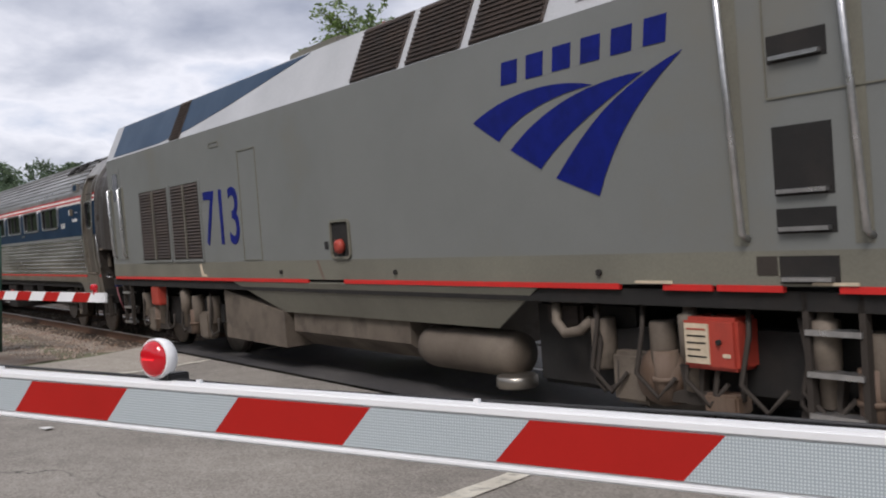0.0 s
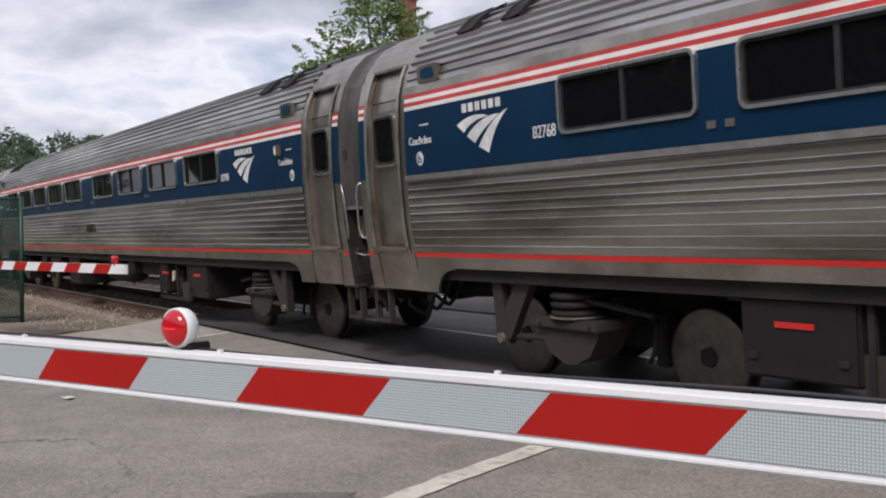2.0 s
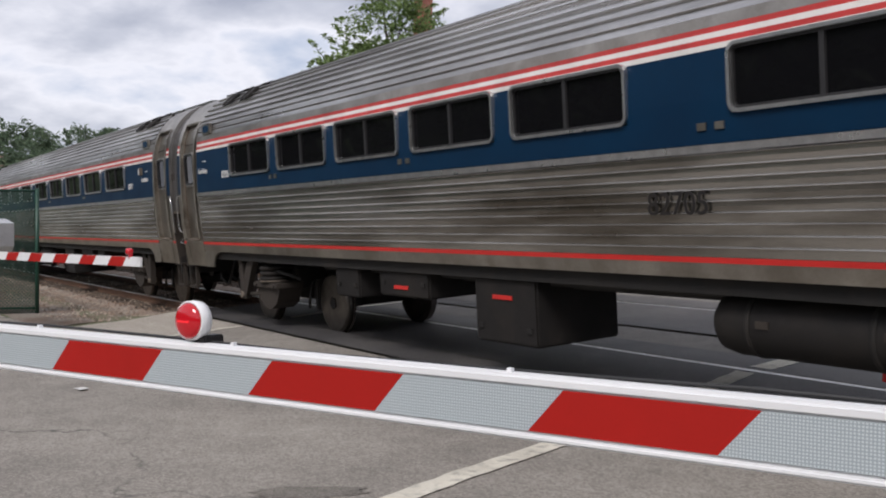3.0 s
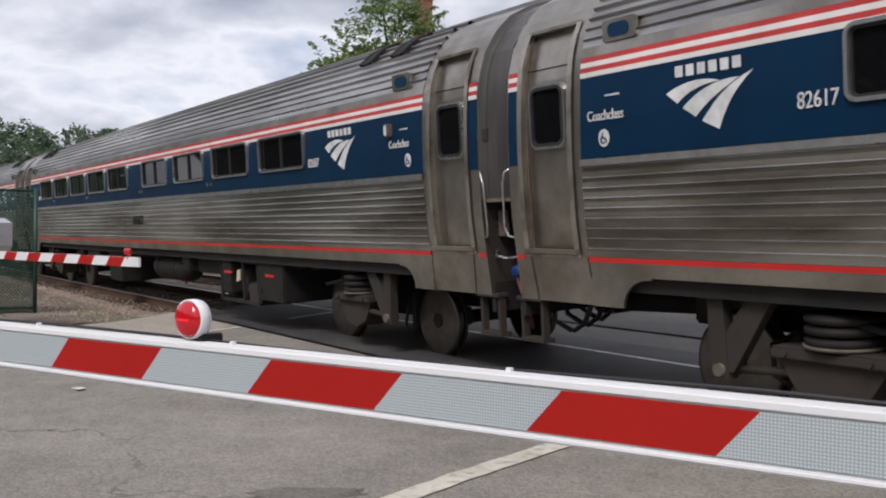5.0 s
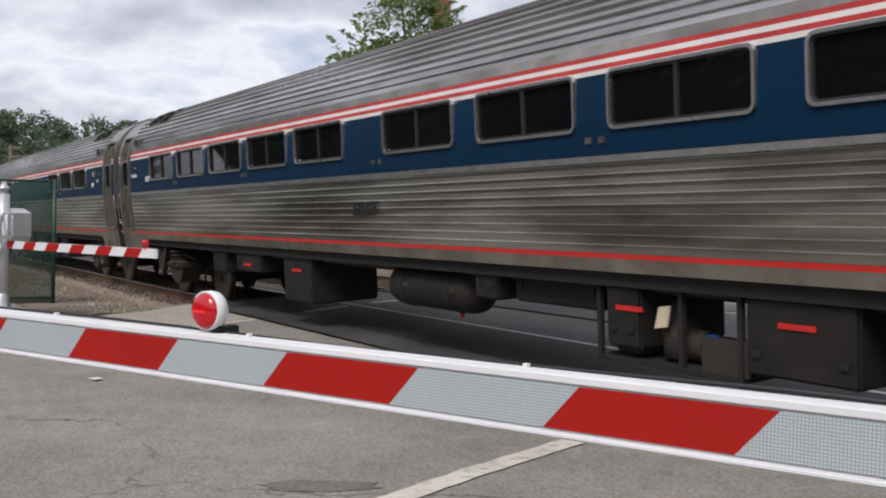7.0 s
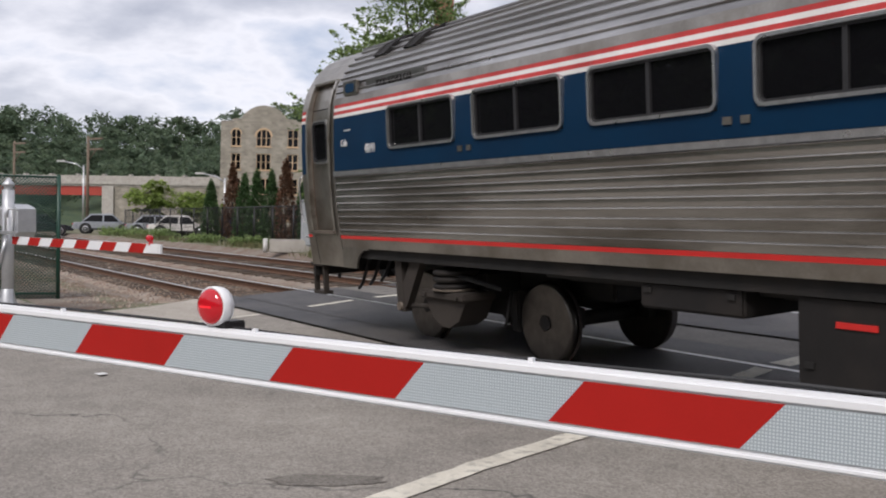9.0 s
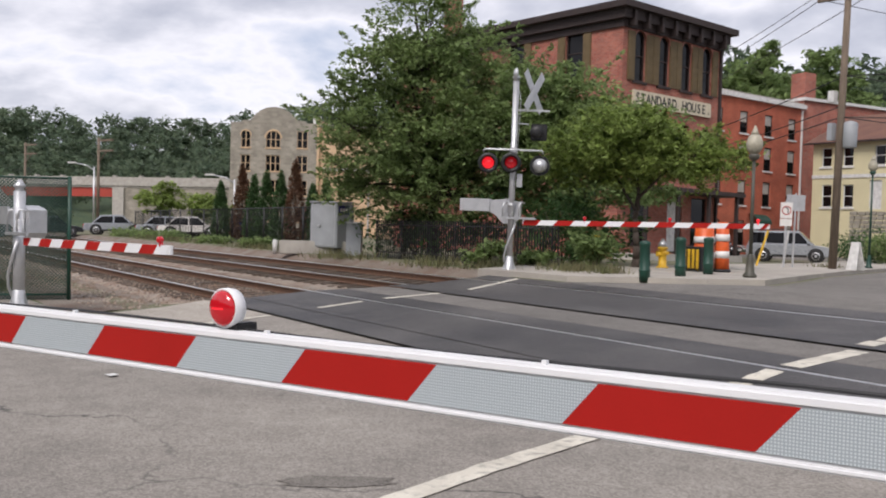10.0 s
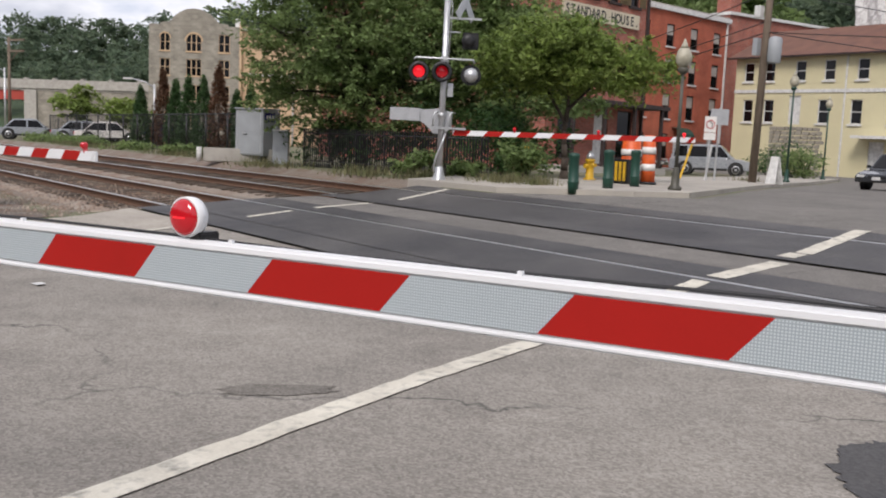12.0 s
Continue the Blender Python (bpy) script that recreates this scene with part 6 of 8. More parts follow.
    # crossbuck turned edgewise
    cb = new("crossbuck")
    cb.parent = face
    cb.matrix_local = pose(0.44, -0.05, 4.50, 0, 0, 58)
    tagged(cb, "white crossed boards seen from behind")
    for a in (48, -48):
        b2 = bmesh.new()
        box(b2, -0.61, 0.61, -0.008, 0.008, -0.115, 0.115, 0.003)
        o = part("board", b2, M["aluminium"], cb)
        o.matrix_local = pose(0, 0.014 if a > 0 else -0.014, 0, 0, a, 0)


signals(far_gate)


# ---- small things by the crossing ----
def bollard():
    t = thing("bollard", "dark green round steel bollard on the pavement edge", "bollard", "green bollards")
    part("post", lathe(bmesh.new(), [(0.115, 0.0), (0.12, 0.23), (0.12, 0.24), (0.112, 0.25), (0.112, 0.76), (0.122, 0.78), (0.122, 0.83), (0.11, 0.86), (0.04, 0.88)], seg=20), M["green_paint"], t)
    part("band", lathe(bmesh.new(), [(0.118, 0.22), (0.127, 0.23), (0.127, 0.26), (0.118, 0.27)], seg=20), M["green_paint"], t)
    return t


bo = bollard()
bo.matrix_world = pose(-15.5, 14.7, gz(14.7) + 0.0)
copy_thing(bo, pose(-15.35, 15.6, gz(15.6) + 0.08))
copy_thing(bo, pose(-16.15, 17.3, gz(17.3) + 0.1))

hy = thing("fire_hydrant", "yellow fire hydrant with a pale bonnet", "fire hydrant", at=pose(-19.5, 19.1, gz(19.1) + 0.1))
part("barrel", lathe(bmesh.new(), [(0.17, 0.0), (0.17, 0.04), (0.11, 0.06), (0.105, 0.5), (0.14, 0.52), (0.14, 0.56), (0.12, 0.58)], seg=16), M["yellow"], hy)
part("bonnet", lathe(bmesh.new(), [(0.12, 0.58), (0.11, 0.68), (0.06, 0.74), (0.03, 0.80)], seg=16), M["aluminium"], hy, "pale grey bonnet")
for a, b in (((-0.2, 0, 0.42), (0.2, 0, 0.42)), ((0, -0.2, 0.38), (0, 0, 0.38))):
    part("outlet", tube(bmesh.new(), a, b, 0.06, seg=10), M["yellow"], hy)


def barrel(x, y, h, r):
    t = thing("traffic_barrel", "orange and white striped plastic traffic barrel", "traffic barrel", "orange barrels", at=pose(x, y, gz(y) + 0.11))
    part("base", lathe(bmesh.new(), [(r * 1.3, 0), (r * 1.3, 0.06), (r, 0.08)], seg=20), M["black_paint"], t)
    part("drum", lathe(bmesh.new(), [(r * 1.05, 0.06), (r, h * 0.55), (r * 0.96, h * 0.57), (r * 0.93, h * 0.97), (r * 0.7, h)], seg=20), M["orange"], t)
    for a, b in ((0.28, 0.42), (0.62, 0.76)):
        part("band", lathe(bmesh.new(), [(r * 1.01, h * a), (r * 1.05, h * a), (r * 1.02, h * b), (r * 0.98, h * b)], seg=20), M["white_paint"], t, "white reflective band")
    return t


barrel(-17.9, 19.0, 1.16, 0.26)
barrel(-17.2, 18.9, 1.25, 0.17)
bk = thing("litter_bin", "black and yellow street bin beside the barrels", "bin", at=pose(-17.5, 18.4, gz(18.4) + 0.11))
part("body", box(bmesh.new(), -0.28, 0.28, -0.25, 0.25, 0, 0.62, 0.03), M["black_paint"], bk)
for i in range(4):
    part("slat", box(bmesh.new(), -0.26 + 0.14 * i, -0.18 + 0.14 * i, -0.275, -0.255, 0.08, 0.56), M["yellow"], bk)


def street_lamp(x, y, h=3.3, lift=0.11, near=False):
    paint = M["bronze_paint"] if near else M["green_paint"]
    t = thing("street_lamp", ("slender brownish green cast street lamp with a cream acorn globe" if near else "dark green cast street lamp with a cream acorn globe"), "street lamp", "street lamps", at=pose(x, y, gz(y) + lift, 0.6, 1.4, 0))
    part("base", lathe(bmesh.new(), [(0.15, 0), (0.15, 0.06), (0.10, 0.11), (0.085, 0.35), (0.06, 0.5), (0.05, 0.52)], seg=18), paint, t)
    part("pole", tube(bmesh.new(), (0, 0, 0.5), (0, 0, h), 0.044, 0.036, seg=14), paint, t)
    part("collar", lathe(bmesh.new(), [(0.05, h - 0.05), (0.11, h), (0.12, h + 0.08), (0.09, h + 0.1)], seg=14), paint, t)
    part("globe", lathe(bmesh.new(), [(0.09, h + 0.1), (0.17, h + 0.22), (0.18, h + 0.34), (0.13, h + 0.48), (0.09, h + 0.52)], seg=18), M["globe"], t, "cream acorn globe")
    part("cap", lathe(bmesh.new(), [(0.10, h + 0.52), (0.06, h + 0.60), (0.015, h + 0.72)], seg=12), M["globe"], t)
    return t


street_lamp(-14.79, 17.15, 2.62, near=True)
street_lamp(-29.9, 46.2, 3.6)
street_lamp(-23.9, 34.4, 3.7)


def sign_post(x, y, h, plates, label, lean=0.0):
    t = thing("sign_post", label, "sign", at=pose(x, y, gz(y) + 0.1, lean, 1.5, 52))
    part("post", box(bmesh.new(), -0.03, 0.03, -0.02, 0.02, 0, h, 0.004), M["aluminium"], t)
    for k, (z0, z1, w, mat) in enumerate(plates):
        pl = part("plate", box(bmesh.new(), -w / 2, w / 2, -0.03, -0.021, z0, z1, 0.003), M[mat], t)
        if mat == "white_paint" and z1 - z0 > 0.5:
            bm = bmesh.new()
            path_tube(bm, [(0.14 * math.cos(a), -0.034, (z0 + z1) / 2 + 0.14 * math.sin(a)) for a in np.linspace(0, 2 * math.pi, 25)], 0.016, seg=5)
            part("ring", bm, M["red_paint"], pl, "red prohibition ring")
            bm = bmesh.new()
            path_tube(bm, [(0.05, -0.034, z0 + 0.16), (0.05, -0.034, z1 - 0.22), (-0.05, -0.034, z1 - 0.16)], 0.014, seg=5)
            part("arrow_bar", bm, M["black_paint"], pl)
    return t


sign_post(-22.1, 27.2, 2.30, [(1.66, 2.20, 0.40, "white_paint"), (1.40, 1.64, 0.40, "white_paint")], "white no-turn sign on a thin steel post")
sign_post(-22.3, 27.9, 2.55, [(1.95, 2.5, 0.62, "aluminium")], "back of a grey sign on a steel post")
bar = thing("barricade", "white and yellow wooden barricade leaning on the pavement", "barricade", at=pose(-22.6, 27.8, gz(27.8) + 0.11, 0, 0, 55))
part("leg", poly(bmesh.new(), [(-0.05, 0, 0), (0.02, 0, 0), (0.28, 0.3, 1.25), (0.21, 0.3, 1.25)], (0, 1, 0), 0.03), M["trim_white"], bar)
part("leg", poly(bmesh.new(), [(-0.95, 0, 0), (-0.88, 0, 0), (-0.42, 0.3, 1.25), (-0.49, 0.3, 1.25)], (0, 1, 0), 0.03), M["yellow"], bar)

# utility pole with transformer and wires
up = thing("utility_pole", "weathered wooden utility pole with transformer and cables", "utility pole", at=pose(-21.6, 29.1, gz(29) + 0.1, 0.5, 2.4, 0))
part("pole", tube(bmesh.new(), (0, 0, 0), (0, 0, 11.5), 0.145, 0.10, seg=16), M["wood_pole"], up)
part("transformer", lathe(bmesh.new(), [(0.2, 4.15), (0.23, 4.2), (0.23, 4.95), (0.18, 5.02), (0.05, 5.06)], (0.36, 0.05, 0), seg=18), M["cabinet_grey"], up, "grey transformer can")
part("meter_box", box(bmesh.new(), -0.45, -0.2, -0.2, 0.05, 5.7, 6.1, 0.02), M["trim_white"], up, "white box on the pole")
part("junction_box", box(bmesh.new(), -0.36, -0.16, -0.25, 0, 4.4, 5.0, 0.02), M["cabinet_grey"], up)
for z in (9.2, 10.4):
    part("crossarm", box(bmesh.new(), -1.2, 1.2, -0.06, 0.06, z, z + 0.12, 0.01), M["wood_pole"], up)
for k, (z, dx) in enumerate(((5.2, 0), (5.6, 0.1), (6.6, 0.1), (9.3, -1.1), (9.3, 1.1), (10.5, 1.1))):
    for tgt in ((-34.0, 21.0, -1.2), (30.0, -4.0, -0.6), (2, 36, 0.5)):
        if k == 1 and tgt[0] > 0:
            continue
        pts = []
        for i in range(13):
            q = i / 12
            pts.append((dx + tgt[0] * q, tgt[1] * q, z + tgt[2] * q - 1.6 * q * (1 - q)))
        bm = bmesh.new()
        path_tube(bm, pts, 0.014 if k > 2 else 0.02, seg=4)
        part("cable", bm, M["black_paint"], up, "sagging black cable")
sb = thing("sandwich_board", "white sandwich board standing beside the pole", "sign board", at=pose(-20.65, 29.0, gz(29) + 0.1))
part("panel", poly(bmesh.new(), [(-0.2, -0.2, 0), (0.2, -0.2, 0), (0.15, 0.0, 0.95), (-0.15, 0.0, 0.95)], (0, 1, 0), 0.03), M["trim_white"], sb)
part("panel", poly(bmesh.new(), [(-0.2, 0.24, 0), (0.2, 0.24, 0), (0.15, 0.04, 0.95), (-0.15, 0.04, 0.95)], (0, 1, 0), 0.03), M["trim_white"], sb)

# signal cabinets behind the far track
cb = thing("signal_cabinet", "large grey steel signal cabinet on legs with a blue plate", "cabinet", at=pose(-33.2, 15.6, gz(15.6), 0.5, 0.8, 33))
part("housing", box(bmesh.new(), -0.62, 0.55, -0.55, 0.55, 0.22, 1.86, 0.03), M["cabinet_grey"], cb)
part("lid", box(bmesh.new(), -0.67, 0.60, -0.60, 0.60, 1.86, 1.93, 0.03), M["cabinet_grey"], cb)
part("door_seam", ring_frame(bmesh.new(), -0.54, 0.45, 0.30, 1.80, 0.03, 0.015, -0.562, -0.55), M["aluminium"], cb)
part("handle", box(bmesh.new(), -0.28, -0.14, -0.60, -0.55, 1.0, 1.05), M["aluminium"], cb)
sg = part("plate", box(bmesh.new(), 0.551, 0.565, -0.45, 0.25, 1.45, 1.78), M["logo_blue"], cb, "blue plate with pale bars")
for i in range(3):
    part("plate_bar", box(bmesh.new(), 0.566, 0.572, -0.36 + 0.18 * i, -0.24 + 0.18 * i, 1.55, 1.68), M["white_paint"], sg)
for a in (-0.5, 0.45):
    part("leg", box(bmesh.new(), a - 0.05, a + 0.05, -0.45, 0.45, 0, 0.22), M["grime"], cb)
part("meter_box", box(bmesh.new(), 0.551, 0.70, 0.10, 0.42, 0.95, 1.32, 0.02), M["cabinet_grey"], cb)
yb = thing("warning_board", "yellow board with dark bars leaning on the fence", "sign board", at=pose(-19.75, 16.95, gz(16.95) + 0.12, 0, 12, 24))
part("board", box(bmesh.new(), -0.19, 0.19, -0.012, 0.012, 0.30, 0.82, 0.004), M["yellow"], yb)
for i in range(4):
    part("bar", box(bmesh.new(), -0.14, 0.14, -0.016, -0.012, 0.38 + 0.11 * i, 0.43 + 0.11 * i), M["black_paint"], yb)
for s in (-0.12, 0.12):
    part("stake", box(bmesh.new(), s - 0.012, s + 0.012, 0.012, 0.03, -0.05, 0.75), M["grime"], yb)
sm = thing("meter_cabinet", "slim pale green metal cabinet beside the signal cabinet", "cabinet", at=pose(-30.3, 15.1, gz(15.1), 0, 0.8, 57))
part("housing", box(bmesh.new(), -0.26, 0.26, -0.25, 0.25, 0, 1.12, 0.02), M["cabinet_grey"], sm)
part("lid", box(bmesh.new(), -0.28, 0.28, -0.27, 0.27, 1.12, 1.17, 0.01), M["aluminium"], sm)
bk2 = thing("concrete_block", "low pale concrete wall block by the tracks", "concrete block", at=pose(-33.8, 14.4, gz(14.4) - 0.02, 0, 0, 57))
part("block", box(bmesh.new(), -0.6, 1.9, -0.2, 0.25, 0, 0.50, 0.03), M["concrete"], bk2)
part("end_post", tube(bmesh.new(), (-0.7, -0.3, 0), (-0.7, -0.3, 0.52), 0.09), M["trim_white"], bk2)


def chain_fence(name, pts, h, mat, step, label, wires=0.11, gauge=0.006):
    """Posts, rails and woven wire along a line of points."""
    f = thing(name, label, "fence")
    for (xa, ya), (xb, yb) in zip(pts, pts[1:]):
        d = Vector((xb - xa, yb - ya, 0))
        n = max(1, round(d.length / step))
        for i in range(n + 1):
            x, y = xa + d.x * i / n, ya + d.y * i / n
            part("post", tube(bmesh.new(), (x, y, gz(y) - 0.05), (x, y, gz(y) + h + 0.04), 0.04, seg=10), mat, f)
        za, zb = gz(ya), gz(yb)
        for q in (h, 0.1):
            part("rail", tube(bmesh.new(), (xa, ya, za + q), (xb, yb, zb + q), 0.022, seg=8), mat, f)
        bm = bmesh.new()
        L = d.length
        k = -h
        while k < L:
            for s in (0, 1):
                a, b = max(0.0, k), min(L, k + h)
                if b > a:
                    z0, z1 = (a - k), (b - k)
                    if s:
                        z0, z1 = h - z0, h - z1
                    pa, pb = Vector((xa, ya, za)) + d * (a / L), Vector((xa, ya, za)) + d * (b / L)
                    tube(bm, (pa.x, pa.y, pa.z + z0), (pb.x, pb.y, pb.z + z1), gauge, seg=3)
            k += wires
        part("wire_mesh", bm, mat, f, "woven wire mesh")
    return f


chain_fence("wire_fence", [(-20.8, 4.0), (-21.6, 1.2), (-22.4, -2.0)], 2.45, M["green_paint"], 2.2, "tall green woven wire fence near the gate", 0.07, 0.012)
chain_fence("wire_fence", [(-33.5, 16.6), (-50, 17.6), (-76, 19)], 1.8, M["black_paint"], 3.0, "dark woven wire fence behind the far track", 0.22)


def iron_fence():
    f = thing("iron_fence", "black iron picket fence in the shade of the trees", "fence")
    a, b = Vector((-29.0, 15.3, 0)), Vector((-20.9, 16.6, 0))
    n = 74
    for i in range(n + 1):
        p = a + (b - a) * i / n
        w = 0.03 if i % 12 else 0.05
        part("picket", box(bmesh.new(), p.x - w / 2, p.x + w / 2, p.y - w / 2, p.y + w / 2, gz(p.y), gz(p.y) + 1.25), M["black_paint"], f)
    for z in (0.2, 1.1):
        part("rail", tube(bmesh.new(), (a.x, a.y, gz(a.y) + z), (b.x, b.y, gz(b.y) + z), 0.022, seg=6), M["black_paint"], f)


iron_fence()
# scrap of paper on the street
bm = bmesh.new()
poly(bm, [(-0.10, -0.05, 0.0), (0.12, -0.04, 0.012), (0.10, 0.05, 0.02), (-0.08, 0.04, 0.006)], (0, 0, 1), 0.004)
single("litter", bm, M["trim_white"], "small white scrap of paper on the asphalt", "litter", at=pose(-10.5, 2.53, -0.196))


# ---- vehicles ----
def vehicle(name, label, L, W, H, paint, at, suv=False):
    """A car: lofted body, glazed cabin, wheels, lamps; nose to +x."""
    v = thing(name, label, "car", at=at)
    belt = H * 0.56
    lower = [(-L / 2, 0.42), (-L / 2 + 0.03, belt * 0.9), (-L / 2 + 0.15, belt), (L * 0.20, belt), (L * 0.36, belt * 0.93), (L / 2 - 0.12, belt * 0.80), (L / 2, belt * 0.62), (L / 2 - 0.02, 0.32), (-L / 2 + 0.05, 0.30)]
    bm = bmesh.new()
    secs = [(-W / 2, 0.97), (-W / 2 + 0.05, 1.0), (W / 2 - 0.05, 1.0), (W / 2, 0.97)]
    rings = [[bm.verts.new((x * k, y, 0.3 + (z - 0.3) * (k if z > 0.6 else 1))) for x, z in lower] for y, k in secs]
    m = len(lower)
    for a, b in zip(rings, rings[1:]):
        for i in range(m):
            bm.faces.new((a[i], a[(i + 1) % m], b[(i + 1) % m], b[i])).smooth = False
    bm.faces.new(rings[0])
    bm.faces.new(rings[-1][::-1])
    bmesh.ops.bevel(bm, geom=bm.edges[:], offset=0.03, segments=2, affect="EDGES")
    part("body", bm, M[paint], v)
    back = -L / 2 + (0.10 if suv else 0.55)
    cab = [(back, belt - 0.01), (back + (0.25 if suv else 0.65), H - 0.04), (L * 0.02, H), (L * 0.10, H - 0.02), (L * 0.27, belt - 0.01)]
    bm = bmesh.new()
    rings = [[bm.verts.new((x, y * (1 - 0.12 * (z - belt) / (H - belt)), z)) for x, z in cab] for y in (-W / 2 + 0.06, W / 2 - 0.06)]
    for i in range(len(cab) - 1):
        bm.faces.new((rings[0][i], rings[0][i + 1], rings[1][i + 1], rings[1][i]))
    bm.faces.new(rings[0])
    bm.faces.new(rings[1][::-1])
    bmesh.ops.bevel(bm, geom=bm.edges[:], offset=0.025, segments=2, affect="EDGES")
    cabin = part("cabin", bm, M[paint], v)
    rake = 0.25 if suv else 0.65

    def side_y(z, s):
        return s * ((W / 2 - 0.06) * (1 - 0.12 * (z - belt) / (H - belt)) + 0.004)

    zl, zh = belt + 0.05, H - 0.12
    mid = -L * 0.03
    panes = [[(back + 0.16, zl), (mid - 0.05, zl), (mid - 0.05, zh), (back + rake + 0.06, zh)], [(mid + 0.05, zl), (L * 0.22, zl), (L * 0.11, zh), (mid + 0.05, zh)]]
    if suv:
        q = back + 0.95
        panes = [[(back + 0.16, zl), (q - 0.05, zl), (q - 0.05, zh), (back + rake + 0.04, zh)], [(q + 0.05, zl), (mid - 0.05, zl), (mid - 0.05, zh), (q + 0.05, zh)], panes[1]]
    for s in (-1, 1):
        for pts in panes:
            bm = bmesh.new()
            poly(bm, [(x, side_y(z, s), z) for x, z in pts], (0, s, 0), 0.012)
            part("side_window", bm, M["dark_glass"], cabin, "dark side window")
        if suv:
            bm = bmesh.new()
            path_tube(bm, [(back + rake, s * (W / 2 - 0.22), H - 0.02), (back + rake + 0.12, s * (W / 2 - 0.22), H + 0.06), (L * 0.04, s * (W / 2 - 0.22), H + 0.07), (L * 0.09, s * (W / 2 - 0.22), H)], 0.02, seg=6)
            part("roof_rail", bm, M["black_paint"], cabin)
        part("mirror", box(bmesh.new(), L * 0.2, L * 0.2 + 0.14, min(s * (W / 2 - 0.05), s * (W / 2 + 0.13)), max(s * (W / 2 - 0.05), s * (W / 2 + 0.13)), belt + 0.04, belt + 0.17, 0.03), M[paint], v)
        part("sill", box(bmesh.new(), -L * 0.2, L * 0.2, min(s * (W / 2 - 0.03), s * (W / 2 + 0.012)), max(s * (W / 2 - 0.03), s * (W / 2 + 0.012)), 0.27, 0.40, 0.01), M["black_paint"], v)
        for xx in (-0.30, 0.30):
            part("wheel_arch", lathe(bmesh.new(), [(0.36, s * (W / 2 - 0.05)), (0.42, s * (W / 2 + 0.004)), (0.41, s * (W / 2 + 0.008)), (0.36, s * (W / 2 + 0.008))], (L * xx, 0, 0.36), axis="Y", seg=20), M["black_paint"], v)
    (xa, za), (xb, zb) = cab[4], cab[3]
    nrm = Vector((za - zb, 0, xb - xa)).normalized()
    nrm = nrm if nrm.x > 0 else -nrm
    wl, wh = W / 2 - 0.16, (W / 2 - 0.16) * 0.9
    f = lambda q, y: Vector((xa + (xb - xa) * q, y, za + (zb - za) * q)) + nrm * 0.004
    part("windscreen", poly(bmesh.new(), [f(0.12, -wl), f(0.12, wl), f(0.92, wh), f(0.92, -wh)], nrm, 0.012), M["dark_glass"], cabin, "dark windscreen")
    (xa, za), (xb, zb) = cab[0], cab[1]
    nrm = Vector((-(zb - za), 0, xb - xa)).normalized()
    g = lambda q, y: Vector((xa + (xb - xa) * q, y, za + (zb - za) * q)) + nrm * 0.004
    part("rear_window", poly(bmesh.new(), [g(0.12, -wl), g(0.12, wl), g(0.88, wh), g(0.88, -wh)], nrm, 0.012), M["dark_glass"], cabin)
    for sx in (-0.30, 0.30):
        for s in (-1, 1):
            bm = bmesh.new()
            lathe(bm, [(0.20, s * W / 2 - s * 0.22), (0.34, s * W / 2 - s * 0.2), (0.345, s * W / 2 - s * 0.02), (0.30, s * (W / 2 + 0.01)), (0.22, s * (W / 2 + 0.012))], (L * sx, 0, 0.345), axis="Y", seg=20)
            wh = part("wheel", bm, M["rubber"], v)
            part("rim", lathe(bmesh.new(), [(0.225, s * (W / 2 - 0.0)), (0.22, s * (W / 2 + 0.016)), (0.08, s * (W / 2 + 0.004)), (0.05, s * (W / 2 + 0.02))], (L * sx, 0, 0.345), axis="Y", seg=16), M["aluminium"], wh)
    for s in (-1, 1):
        part("headlight", box(bmesh.new(), L / 2 - 0.12, L / 2 - 0.01, s * W * 0.36 - 0.16, s * W * 0.36 + 0.16, belt * 0.62, belt * 0.76, 0.02), M["trim_white"], v, "clear headlight")
        part("tail_light", box(bmesh.new(), -L / 2 - 0.01, -L / 2 + 0.06, s * W * 0.40 - 0.1, s * W * 0.40 + 0.1, belt * 0.7, belt * 0.92, 0.02), M["lens_red"], v)
    part("bumper", box(bmesh.new(), L / 2 - 0.08, L / 2 + 0.03, -W / 2 + 0.08, W / 2 - 0.08, 0.34, 0.50, 0.03), M[paint], v)
    part("grille", box(bmesh.new(), L / 2 - 0.02, L / 2 + 0.015, -0.35, 0.35, belt * 0.58, belt * 0.74, 0.01), M["black_paint"], v)
    part("number_plate", box(bmesh.new(), L / 2 + 0.025, L / 2 + 0.04, -0.16, 0.16, 0.42, 0.54), M["trim_white"], v)
    return v


vehicle("parked_car", "silver estate off-road car parked beside the pavement", 4.6, 1.85, 1.72, "car_silver", pose(-36.2, 45.0, gz(45) + 0.02, 0, 0, 35), suv=True)
vehicle("parked_car", "dark saloon car parked behind the barrels", 4.5, 1.75, 1.42, "car_dark", pose(-45.5, 48.5, gz(48) + 0.02, 0, 0, 10))
vehicle("parked_car", "dark saloon car with lit headlights on the far street", 4.6, 1.8, 1.42, "car_dark", pose(-20.6, 37.3, gz(37) + 0.02, 0, 0, -85))
for x, y, p in ((-70.0, 19.9, "car_silver"), (-66.0, 20.3, "white_paint"), (-73.5, 21.5, "car_dark"), (-72.5, 16.8, "car_silver"), (-69.5, 25.2, "logo_blue"), (-74, 12.6, "car_dark")):
    vehicle("parked_car", "car parked in the far lot beyond the fence", 4.4, 1.75, 1.45, p, pose(x, y, gz(y), 0, 0, 70 + 9 * math.sin(x)))


